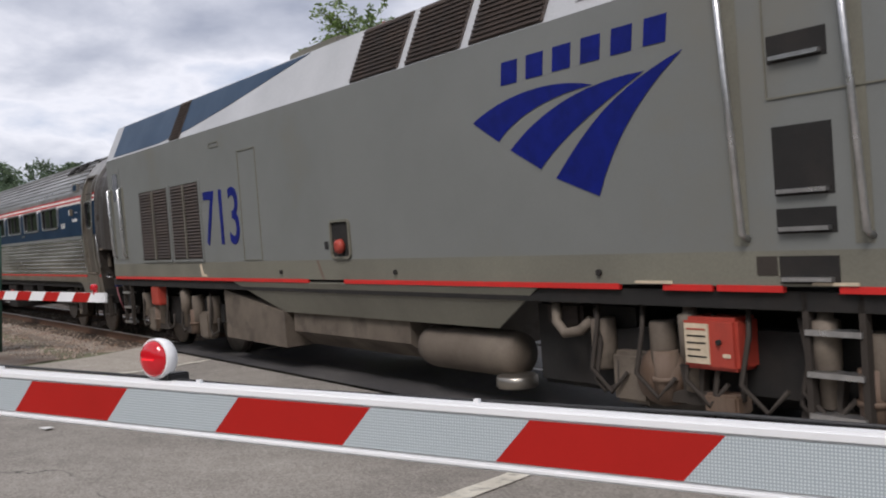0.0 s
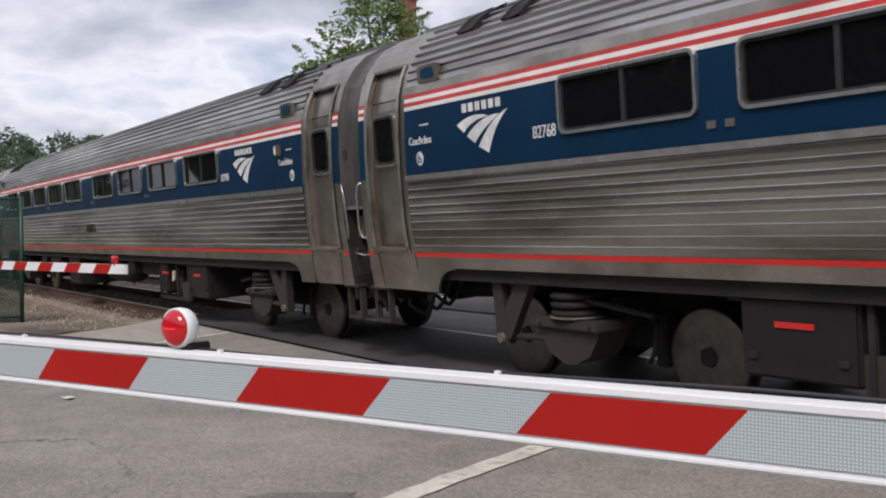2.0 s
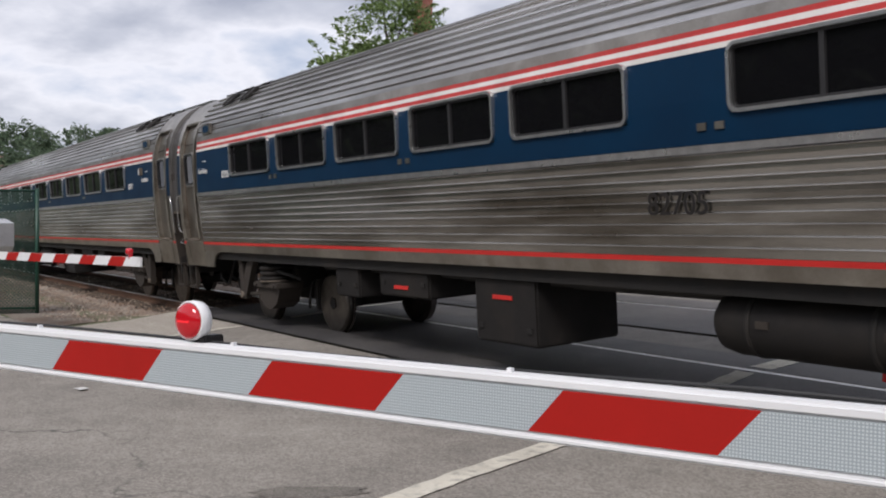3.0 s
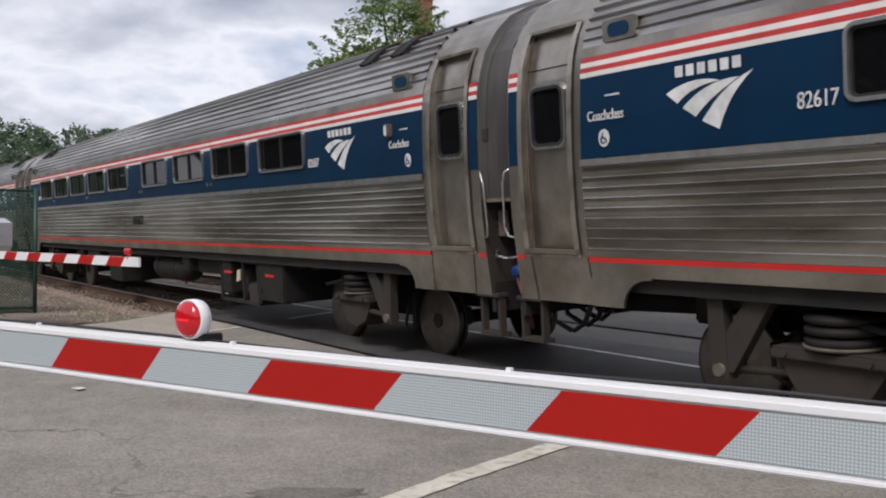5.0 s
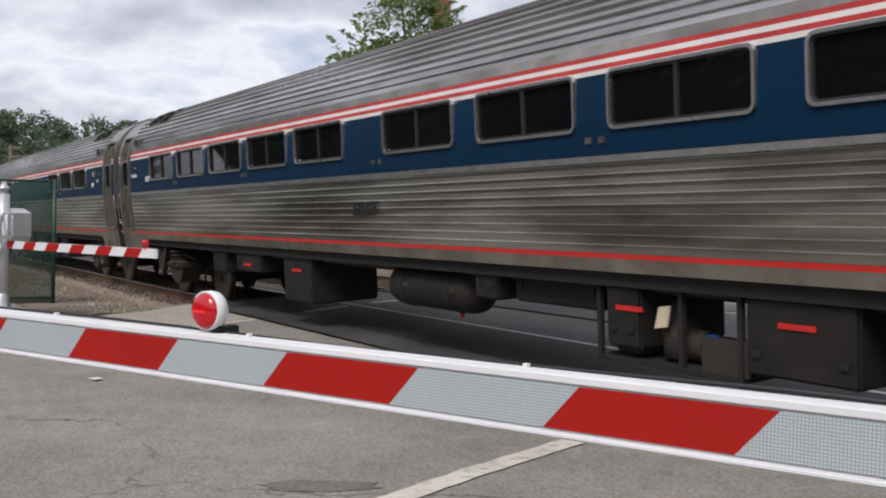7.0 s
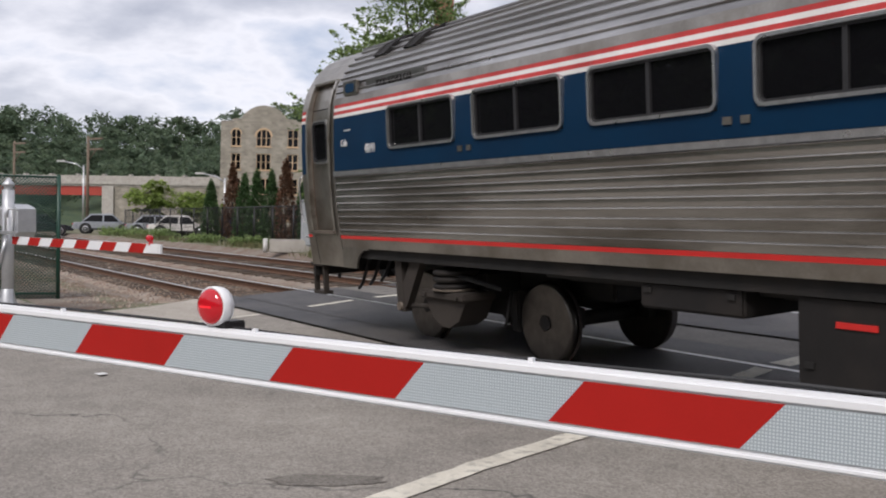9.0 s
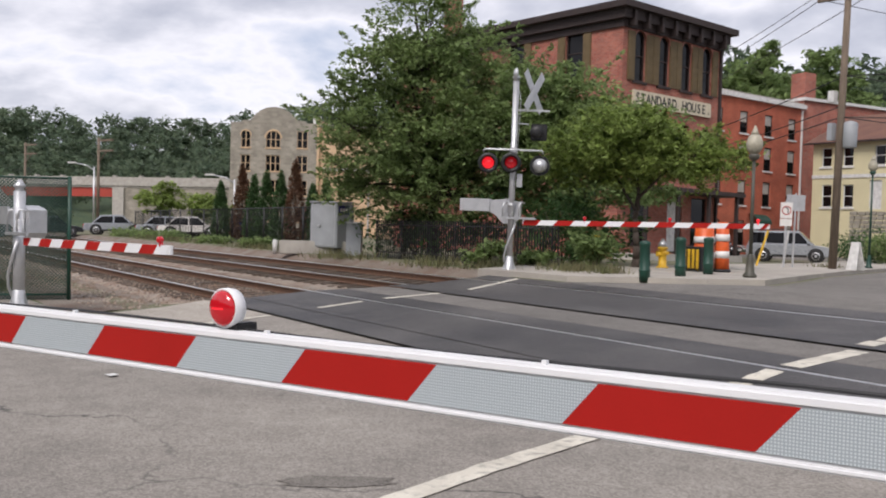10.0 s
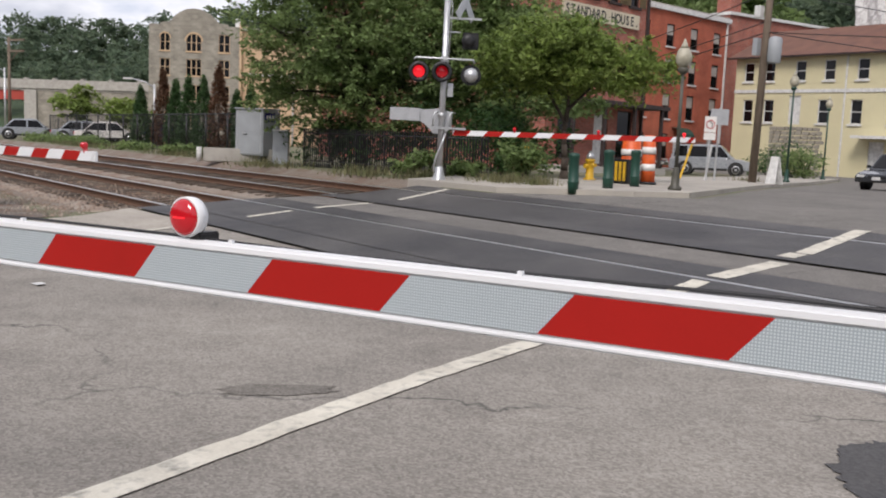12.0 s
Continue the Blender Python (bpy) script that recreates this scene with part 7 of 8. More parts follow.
# ---- buildings ----
def wall_with_holes(bm, L, H, holes, depth=0.18, flip=False):
    """An upright wall from (0,0,0) along x with real openings (x0, x1, z0, z1) and their reveals."""
    xs = sorted({0, L, *[h[0] for h in holes], *[h[1] for h in holes]})
    zs = sorted({0, H, *[h[2] for h in holes], *[h[3] for h in holes]})
    for xa, xb in zip(xs, xs[1:]):
        for za, zb in zip(zs, zs[1:]):
            cx, cz = (xa + xb) / 2, (za + zb) / 2
            if any(h[0] < cx < h[1] and h[2] < cz < h[3] for h in holes):
                continue
            bm.faces.new([bm.verts.new(p) for p in ((xa, 0, za), (xb, 0, za), (xb, 0, zb), (xa, 0, zb))])
    for x0, x1, z0, z1 in holes:
        for a, b in (((x0, z0), (x1, z0)), ((x1, z0), (x1, z1)), ((x1, z1), (x0, z1)), ((x0, z1), (x0, z0))):
            bm.faces.new([bm.verts.new(p) for p in ((a[0], 0, a[1]), (b[0], 0, b[1]), (b[0], depth, b[1]), (a[0], depth, a[1]))])
    return bm


def building(name, label, at, faces, wall_mat, depth, H, roof_mat="cornice", frame_mat="trim_white", sill_mat="trim_white", flat=True):
    """A house whose faces are (length, pose, windows); a window is (u, z, w, h, style)."""
    b = thing(name, label, "building", at=at)
    for L, m, wins in faces:
        holes = [(u - w / 2, u + w / 2, z, z + h) for u, z, w, h, st in wins]
        wl = part("wall", wall_with_holes(bmesh.new(), L, H, holes), M[wall_mat], b)
        wl.matrix_local = m
        for u, z, w, h, st in wins:
            win = part("window", ring_frame(bmesh.new(), u - w / 2, u + w / 2, z, z + h, 0.011, 0.07, 0.08, 0.16), M[frame_mat], b)
            win.matrix_local = m
            bm = bmesh.new()
            if "door" in st:
                box(bm, u - w / 2 + 0.06, u + w / 2 - 0.06, 0.10, 0.16, z, z + h - 0.06)
                part("door", bm, M["trim_white"], win)
                continue
            box(bm, u - w / 2 + 0.06, u + w / 2 - 0.06, 0.13, 0.15, z + 0.06, z + h - 0.06)
            part("pane", bm, M["dark_glass"], win)
            part("bar", box(bmesh.new(), u - w / 2 + 0.06, u + w / 2 - 0.06, 0.09, 0.13, z + h / 2 - 0.03, z + h / 2 + 0.03), M[frame_mat], win)
            part("sill", box(bmesh.new(), u - w / 2 - 0.1, u + w / 2 + 0.1, -0.10, 0.02, z - 0.12, z), M[sill_mat], win)
            if "mullion" in st:
                for q in ((-w / 6, w / 6) if w > 1.5 else (0.0,)):
                    part("mullion", box(bmesh.new(), u + q - 0.05, u + q + 0.05, 0.07, 0.13, z + 0.06, z + h - 0.06), M[frame_mat], win)
            if "arch" in st:
                bm = bmesh.new()
                k = 12
                r = w / 2
                for i in range(k):
                    a0, a1 = math.pi * i / k, math.pi * (i + 1) / k
                    # spandrel between the arch and the square head
                    p = [(u + r * math.cos(a0), z + h - r + r * math.sin(a0)), (u + r * math.cos(a1), z + h - r + r * math.sin(a1))]
                    q = [(u + (r if math.cos(a) > 0 else -r) * (1 if abs(math.cos(a)) > 0.02 else 0), z + h) for a in (a0, a1)]
                    bm.faces.new([bm.verts.new((x, 0.004, zz)) for x, zz in (p[0], p[1], q[1], q[0])])
                part("arch", bm, M[wall_mat], win)
                bm = bmesh.new()
                for i in range(k):
                    a0, a1 = math.pi * i / k, math.pi * (i + 1) / k
                    bm.faces.new([bm.verts.new((u + rr * math.cos(a), -0.05, z + h - r + rr * math.sin(a))) for rr, a in ((r * 1.0, a0), (r * 1.22, a0), (r * 1.22, a1), (r * 1.0, a1))])
                    bm.faces.new([bm.verts.new((u + r * 1.22 * math.cos(a), yy, z + h - r + r * 1.22 * math.sin(a))) for yy, a in ((-0.05, a0), (0.0, a0), (0.0, a1), (-0.05, a1))])
                    bm.faces.new([bm.verts.new((u + r * math.cos(a), yy, z + h - r + r * math.sin(a))) for yy, a in ((-0.05, a0), (0.1, a0), (0.1, a1), (-0.05, a1))])
                part("hood", bm, M[sill_mat] if wall_mat == "stone" else M["brick"], win)
            if "shutter" in st:
                for s in (-1, 1):
                    cx = u + s * (w / 2 + 0.26)
                    bm = bmesh.new()
                    box(bm, cx - 0.24, cx + 0.24, -0.07, -0.005, z, z + h - 0.12)
                    sh = part("shutter", bm, M["shutter"], win, "brown louvred shutter")
                    bm = bmesh.new()
                    for i in range(2):
                        box(bm, cx - 0.17, cx + 0.17, -0.085, -0.068, z + 0.12 + i * h * 0.48, z + h * 0.42 + i * h * 0.48)
                    part("louvre", bm, M["shutter"], sh)
            if "sash" in st:
                part("blind", box(bmesh.new(), u - w / 2 + 0.08, u + w / 2 - 0.08, 0.118, 0.128, z + h * 0.52, z + h - 0.08), M["concrete"], win)
    return b


FRONT = pose(0, 0, 0)


def side_of(W):
    """The left side wall, seen from outside, runs from the back to the front corner."""
    return pose(0, W, 0, 0, 0, -90)


def boxes_on(b, items):
    for name, mat, x0, x1, y0, y1, z0, z1 in items:
        part(name, box(bmesh.new(), x0, x1, y0, y1, z0, z1), M[mat], b)


# the brick tavern house
W1 = 17.0
fw = [(1.25, 8.55, 0.82, 2.4, "arch shutter"), (3.1, 8.55, 0.82, 2.4, "arch shutter"), (4.9, 8.55, 0.82, 2.4, "arch shutter"), (6.65, 8.55, 0.82, 2.4, "arch shutter")]
fw += [(u, 4.7, 0.82, 2.2, "arch") for u in (1.25, 3.1, 4.9, 6.65)] + [(1.6, 0.9, 1.3, 2.4, ""), (4.4, 0.5, 1.2, 2.6, "door"), (6.4, 0.9, 1.3, 2.4, "")]
sw = [(W1 - 3.0, 8.8, 1.15, 2.5, "arch shutter"), (W1 - 7.0, 8.8, 1.15, 2.5, "arch shutter"), (W1 - 11.0, 8.8, 1.15, 2.5, "arch shutter"), (W1 - 3.0, 4.7, 1.15, 2.3, "arch shutter"), (W1 - 7.0, 4.7, 1.15, 2.3, "arch")]
th = building("brick_house", "three-storey red brick house with dark cornice and a cream sign", pose(-34.45, 30.65, -0.1, 0, 1.1, 99.0), [(7.8, FRONT, fw), (W1, side_of(W1), sw)], "brick", W1, 11.3, frame_mat="cornice", sill_mat="cornice")
boxes_on(th, [("cornice", "cornice", -0.35, 8.15, -0.35, W1 + 0.2, 11.3, 11.75), ("cornice", "cornice", -0.65, 8.45, -0.65, W1 + 0.4, 11.75, 12.05), ("frieze", "cornice", -0.12, 7.92, -0.12, W1, 10.95, 11.31), ("back_wall", "brick", 7.65, 7.79, 0.1, W1, 0, 11.3), ("rear_wall", "brick", 0.1, 7.7, W1 - 0.15, W1 - 0.01, 0, 11.3), ("downpipe", "cornice", 7.72, 7.86, -0.14, -0.02, 0, 11.4)])
for i in range(8):
    part("bracket", box(bmesh.new(), 0.2 + 1.04 * i, 0.38 + 1.04 * i, -0.5, -0.1, 11.0, 11.7), M["cornice"], th)
bd = part("sign_board", box(bmesh.new(), 0.75, 6.95, -0.14, -0.02, 7.42, 8.12), M["sign_cream"], th, "long cream sign board")
for k, letter in enumerate("STANDARD HOUSE."):
    if letter != " ":
        lettering("letter", letter, 0.64, M["black_paint"], bd, pose(1.04 + 0.405 * k, -0.145, 7.55, 90), squeeze=0.86, bold=0.014)
ch = part("chimney", box(bmesh.new(), 3.1, 3.9, 15.8, 16.6, 11.3, 16.1), M["brick"], th, "tall slim brick chimney")
part("cap", box(bmesh.new(), 3.02, 3.98, 15.72, 16.68, 16.1, 16.35), M["brick"], ch)
part("porch_roof", box(bmesh.new(), -0.4, 8.1, -1.6, -0.02, 3.4, 3.6), M["cornice"], th)
for u in (0.3, 2.7, 5.2, 7.6):
    part("porch_post", box(bmesh.new(), u - 0.08, u + 0.08, -1.5, -1.34, 0, 3.4), M["cornice"], th)
boxes_on(th, [("porch_deck", "concrete", -0.3, 8.0, -1.6, -0.02, 0, 0.45)])

# the painted brick row house
rows_z = [(9.9, 1.75), (7.1, 1.9), (4.2, 2.0), (1.0, 2.0)]
cols = [1.2, 4.4, 7.7, 11.0]
rw = [(u, z, 1.05, h, "sash") for u in cols for z, h in rows_z if not (u == 7.7 and z == 1.0)]
rw.append((7.7 - 1.4, 0.3, 1.2, 2.3, "door"))
rh = building("row_house", "four-storey orange-red painted brick row house", pose(-53.2, 56.2, -0.6, 0, 1.0, 96.0), [(12.6, FRONT, rw), (10, side_of(10), [])], "brick_orange", 10, 12.6, frame_mat="cornice")
boxes_on(rh, [("cornice", "trim_white", -0.1, 12.7, -0.25, 10, 12.6, 12.95), ("parapet", "concrete", -0.05, 12.65, -0.05, 10, 12.95, 13.1), ("downpipe", "trim_white", 12.25, 12.4, -0.12, -0.01, 0, 12.6)])
aw = new("awning")
aw.parent = rh
bm = bmesh.new()
for i in range(8):
    a0, a1 = math.pi / 2 * i / 8, math.pi / 2 * (i + 1) / 8
    bm.faces.new([bm.verts.new((x, -1.0 * math.cos(a), 2.75 + 0.8 * math.sin(a))) for x, a in ((5.3, a0), (7.2, a0), (7.2, a1), (5.3, a1))])
part("canopy", bm, M["green_paint"], aw, "dark green rounded awning")
part("side_awning", box(bmesh.new(), 1.5, 3.8, -1.0, -0.02, 2.5, 2.75), M["green_paint"], rh)
tb = building("brick_block", "taller plain brick block with a broad chimney", pose(-54.6, 68.9, -0.6, 0, 0.6, 88.0), [(14.0, FRONT, [(6.0, 9.6, 1.0, 1.6, ""), (9.5, 9.6, 1.0, 1.6, "")]), (9, side_of(9), [])], "brick", 9, 13.2, frame_mat="cornice")
boxes_on(tb, [("chimney", "brick", 0.2, 1.5, 0.1, 1.6, 13.2, 15.6), ("cornice", "trim_white", -0.1, 14.1, -0.2, 9, 13.2, 13.45)])

# the yellow house
yw = [(u, 6.75, 0.95, 1.45, "") for u in (1.3, 3.3, 6.1, 8.6, 11.3, 14.0)] + [(u, 3.7, 0.95, 1.7, "") for u in (1.4, 3.4, 8.3, 11.0, 14)] + [(5.8, 3.6, 1.1, 2.1, "door"), (12.8, 0.25, 1.2, 2.3, "door")]
yh = building("yellow_house", "pale yellow two-storey house with white trim and brown roof", pose(-49.4, 63.6, -0.3, 0, 0.8, -5.0), [(19.0, FRONT, yw), (9, side_of(9), [(4.5, 6.75, 0.95, 1.45, ""), (4.5, 3.7, 0.95, 1.7, "")])], "yellow_siding", 9, 8.6)
bm = bmesh.new()
poly(bm, [(-0.5, -0.5, 8.55), (-0.5, 4.5, 11.0), (-0.5, 9.5, 8.55)], (1, 0, 0), 20.0)
part("roof", bm, M["roof_brown"], yh, "brown pitched roof")
boxes_on(yh, [("gutter", "cornice", -0.5, 19.4, -0.62, -0.5, 8.45, 8.58), ("band", "trim_white", -0.02, 19.0, -0.06, -0.01, 5.9, 6.15), ("downpipe", "trim_white", 10.0, 10.1, -0.1, -0.01, 0, 8.5), ("step_roof", "trim_white", 11.6, 18.5, -1.2, -0.02, 2.75, 2.95)])
tp = thing("tarpaulin", "white plastic sheeting over a building frame behind the roof", "tarpaulin", at=pose(-47.0, 75.5, 11.4, 0, 0, -5))
bm = bmesh.new()
rows = []
for j in range(6):
    rows.append([(0.45 * i, 0.25 * math.sin(i * 0.9) + 0.12 * math.sin(i * 2.7 + j), 0.48 * j + (0.25 * abs(math.sin(i * 0.33)) if j == 5 else 0)) for i in range(34)])
sheet(bm, rows)
part("sheeting", bm, M["trim_white"], tp)
boxes_on(tp, [("frame", "cornice", 0, 15, 0.35, 0.5, -4, 2.6)])

# ruined stone wall with ivy
sw_ = thing("stone_wall", "broken rubble stone wall overgrown with ivy", "stone wall", at=pose(-33.6, 48.6, gz(48), 0, 0, 30))
rnd = random.Random(8)
for j in range(12):
    u = -1.2
    while u < 1.4:
        w = rnd.uniform(0.18, 0.45)
        if not (j < 7 and -0.5 < u < 0.9):
            bm = bmesh.new()
            box(bm, u, u + w - 0.03, -0.3 - rnd.uniform(0, 0.08), 0.3, 0.245 * j, 0.245 * j + rnd.uniform(0.19, 0.235), 0.03)
            part("stone", bm, M["stone"], sw_)
        u += w

# the stone office and its tan side
sx = [(u, z, w, h, "mullion arch" if z > 11 and u < 9 else "mullion") for z, h in ((11.75, 2.2), (8.7, 2.1), (5.6, 2.0), (2.2, 2.0)) for u, w in ((2.0, 1.25), (5.6, 1.9), (9.4, 1.4))]
so = building("stone_office", "grey stone block building with rounded gable and tan side wall", pose(-122.9, 42.6, -0.6, 0, 0.4, 56.0), [(11.3, FRONT, sx), (14, side_of(14), [])], "stone", 14, 15.0, frame_mat="stucco", sill_mat="stucco")
bm = bmesh.new()
pts = [(x, -0.02, z) for x, z in ((1.4, 15.0), (9.9, 15.0), (9.8, 15.25), (8.7, 15.35), (8.2, 15.9), (7.4, 16.55), (6.5, 16.95), (5.6, 17.05), (4.7, 16.95), (3.8, 16.55), (3.0, 15.9), (2.6, 15.35), (1.5, 15.25))]
poly(bm, pts, (0, 1, 0), 0.5)
part("gable", bm, M["stone"], so)
boxes_on(so, [("side_wall", "stucco", 11.3, 11.6, -0.01, 14, 0, 15.6), ("annex", "stucco", 11.6, 21.5, 0.5, 14, 0, 14.6), ("annex_band", "concrete", 11.6, 21.6, 0.32, 0.5, 9.0, 9.35), ("annex_coping", "concrete", 11.6, 21.6, 0.3, 14.1, 14.6, 14.9), ("drain_pipe", "concrete", 18.0, 18.25, 0.25, 0.5, 0, 9.0), ("roof_plant", "trim_white", 10.2, 11.2, 3, 4, 15.0, 16.3), ("roof", "concrete", 0.1, 11.3, 0.2, 14, 14.7, 15.0)])

# road bridge and embankment
br = thing("road_bridge", "concrete road bridge with a red girder span", "bridge", at=pose(-170, 14.0, -0.6, 0, 0, 52))
boxes_on(br, [("parapet", "concrete", -30, 46, -0.4, 0.4, 7.2, 8.5), ("deck", "concrete", -30, 46, -0.2, 8, 6.9, 7.2), ("girder", "red_box", -14, 27.5, 0.0, 0.5, 5.5, 6.9), ("retaining_wall", "stone", 27.5, 46, -0.1, 0.6, -1, 7.2), ("pier", "concrete", 26.6, 28.4, -0.5, 7, -1, 6.9)])
for i in range(18):
    part("coping_post", box(bmesh.new(), -28 + 4.2 * i, -27.6 + 4.2 * i, -0.5, 0.5, 8.3, 8.75), M["concrete"], br)


def timber_pole(x, y, h, label):
    t = thing("telegraph_pole", label, "utility pole", "distant poles", at=pose(x, y, gz(y), 0, 0.6, 20))
    part("pole", tube(bmesh.new(), (0, 0, 0), (0, 0, h), 0.14, 0.1, seg=10), M["wood_pole"], t)
    for z in (h - 0.3, h - 1.1):
        part("crossarm", box(bmesh.new(), -0.15, 1.9, -0.06, 0.06, z, z + 0.14), M["wood_pole"], t)
    part("brace", tube(bmesh.new(), (0, 0, h - 1.9), (1.2, 0, h - 1.0), 0.04, seg=6), M["wood_pole"], t)


timber_pole(-78.3, 16.7, 7.4, "grey timber pole with offset cross arms")
timber_pole(-96, 14.0, 8.0, "distant grey timber pole")
timber_pole(-110, 9.0, 9.0, "distant grey timber pole")


def cobra_lamp(x, y, h, turn):
    t = thing("road_lamp", "tall steel road lamp with curved arm", "street lamp", "road lamps", at=pose(x, y, gz(y), 0, 0, turn))
    part("pole", tube(bmesh.new(), (0, 0, 0), (0, 0, h), 0.09, 0.07, seg=10), M["aluminium"], t)
    part("arm", path_tube(bmesh.new(), [(0, 0, h - 0.3), (-0.6, 0, h + 0.1), (-1.6, 0, h + 0.3)], 0.05), M["aluminium"], t)
    part("head", box(bmesh.new(), -2.2, -1.5, -0.12, 0.12, h + 0.24, h + 0.38, 0.03), M["trim_white"], t)


cobra_lamp(-70.5, 24.9, 4.4, 60)
cobra_lamp(-85, 17.8, 5.5, 60)
# low sheds at the lot
for x, y, L, h in ((-88, 3.0, 7, 2.6),):
    sd = thing("shed", "low grey metal shed with a pale gable roof", "shed", at=pose(x, y, gz(y), 0, 0, 60))
    part("wall", box(bmesh.new(), 0, L, 0, 6, 0, h), M["cabinet_grey"], sd)
    bm = bmesh.new()
    poly(bm, [(-0.3, -0.4, h), (-0.3, 3, h + 1.5), (-0.3, 6.4, h)], (1, 0, 0), L + 0.6)
    part("roof", bm, M["aluminium"], sd)


# ---- trees and woods ----
def leaf_cloud(verts, faces, centre, rad, n, size, rnd, flat=1.0, droop=0.0):
    """n leaf blades, folded along the middle, in a flattened clump."""
    for _ in range(n):
        d = Vector((rnd.gauss(0, 1), rnd.gauss(0, 1), rnd.gauss(0, 1))).normalized() * (rnd.random() ** 0.5)
        p = centre + Vector((d.x * rad, d.y * rad, d.z * rad * flat - droop * (d.x * d.x + d.y * d.y) * rad))
        a = Vector((rnd.gauss(0, 1), rnd.gauss(0, 1), rnd.gauss(0, 0.6))).normalized()
        u = Vector((rnd.gauss(0, 0.6), rnd.gauss(0, 0.6), 1)).normalized()
        b = a.cross(u).normalized()
        s = size * rnd.uniform(0.6, 1.4)
        i = len(verts)
        verts += [p - a * s, p + b * s * 0.45 + u * s * 0.12, p + a * s * 1.1, p - b * s * 0.45 + u * s * 0.12]
        faces.append((i, i + 1, i + 2, i + 3))


def mesh_from(verts, faces, mat):
    me = bpy.data.meshes.new("mesh")
    me.from_pydata([tuple(v) for v in verts], [], faces)
    me.materials.append(mat)
    return me


def tree(x, y, label, trunk_h, trunk_r, lobes, clumps, per, leaf, mat, seed, clump_r=0.6, inner=0.55, spray=0.0):
    """Tapered trunk, limbs that reach the clumps, and a gappy crown; lobes are (dx, dy, z, rx, ry, rz)."""
    rnd = random.Random(seed)
    t = thing("tree", label, "tree", at=pose(x, y, gz(y)))
    bm = bmesh.new()
    pts = [Vector((0.06 * math.sin(i * 1.3 + seed), 0.05 * math.cos(i * 1.1), trunk_h * i / 6)) for i in range(7)]
    for i in range(6):
        tube(bm, pts[i], pts[i + 1], trunk_r * (1 - 0.09 * i) * (1.35 if i == 0 else 1), trunk_r * (1 - 0.09 * (i + 1)), seg=12)
    part("trunk", bm, M["bark"], t)
    verts, faces = [], []
    total = sum(l[3] * l[4] * l[5] for l in lobes)
    for dx, dy, z, rx, ry, rz in lobes:
        k = max(6, int(clumps * rx * ry * rz / total))
        c0 = Vector((dx, dy, z))
        limbs = bmesh.new()
        start = pts[6] - Vector((0, 0, trunk_h * rnd.uniform(0.0, 0.35)))
        mid = start.lerp(c0, 0.5) + Vector((0, 0, 0.15))
        tube(limbs, start, mid, trunk_r * 0.45, trunk_r * 0.3, seg=7)
        tube(limbs, mid, c0, trunk_r * 0.3, trunk_r * 0.15, seg=7)
        for i in range(k):
            d = Vector((rnd.gauss(0, 1), rnd.gauss(0, 1), rnd.gauss(0, 1))).normalized()
            f = inner + (1.06 - inner) * rnd.random() + 0.14 * noise.noise(d * 2.3 + c0)
            c = c0 + Vector((d.x * rx * f, d.y * ry * f, d.z * rz * f))
            if i % 3 == 0:
                tube(limbs, c0.lerp(c, 0.15), c, trunk_r * 0.10, 0.008, seg=4)
            leaf_cloud(verts, faces, c, clump_r * rnd.uniform(0.7, 1.35), per, leaf, rnd, 0.42, 0.35)
            if spray and i % 2 == 0:
                # a leafy shoot that reaches out of the crown and lifts a little
                out = Vector((d.x, d.y, d.z * 0.4 + 0.22)).normalized()
                reach = spray * rnd.uniform(0.5, 1.3)
                tube(limbs, c, c + out * reach, 0.012, 0.004, seg=4)
                for q in (0.45, 0.75, 1.0):
                    leaf_cloud(verts, faces, c + out * reach * q, clump_r * (0.42 - 0.2 * q), int(per * 0.22), leaf, rnd, 0.5, 0.2)
        part("limb", limbs, M["bark"], t)
    cr = new("crown", mesh_from(verts, faces, mat))
    cr.parent = t
    tagged(cr, "gappy crown of small leaves")
    return t


tree(-28.2, 17.0, "broad dark green tree with layered drooping branches", 2.6, 0.19, [(0, 0, 5.0, 2.6, 2.8, 2.5), (1.6, 1.2, 3.9, 2.7, 2.6, 2.0), (-0.4, -1.9, 4.3, 2.1, 2.2, 1.9), (-0.1, -0.3, 7.5, 1.6, 1.7, 2.3), (0.9, 2.4, 5.2, 2.1, 2.3, 2.2), (2.6, 3.4, 4.6, 2.0, 2.0, 1.9), (0.2, 0.5, 7.2, 1.6, 1.7, 1.6), (0.6, 0.4, 2.3, 2.6, 2.8, 1.5), (1.9, 2.9, 2.5, 2.0, 2.0, 1.2), (-1.2, -3.0, 4.6, 1.4, 1.4, 1.0), (-0.4, -2.2, 6.3, 1.2, 1.5, 0.9), (-0.3, -1.0, 6.6, 1.5, 1.8, 1.5), (-0.5, -0.7, 9.2, 0.9, 1.0, 1.1), (-1.3, -1.6, 2.5, 2.0, 2.0, 1.2), (-2.0, 0.6, 3.2, 2.1, 2.1, 1.6)], 1080, 56, 0.085, M["leaf_dark"], 11, 0.55, 0.42, spray=0.75)
tree(-19.75, 18.35, "small light green street tree with a slender trunk", 2.1, 0.11, [(0, 0, 3.35, 1.9, 2.1, 0.95), (0.9, 1.1, 3.1, 1.5, 1.7, 0.8), (-0.8, -0.9, 3.3, 1.5, 1.6, 0.9), (0.0, 0.0, 3.9, 1.3, 1.3, 0.8)], 360, 62, 0.07, M["leaf_light"], 5, 0.45, 0.35, spray=0.3)
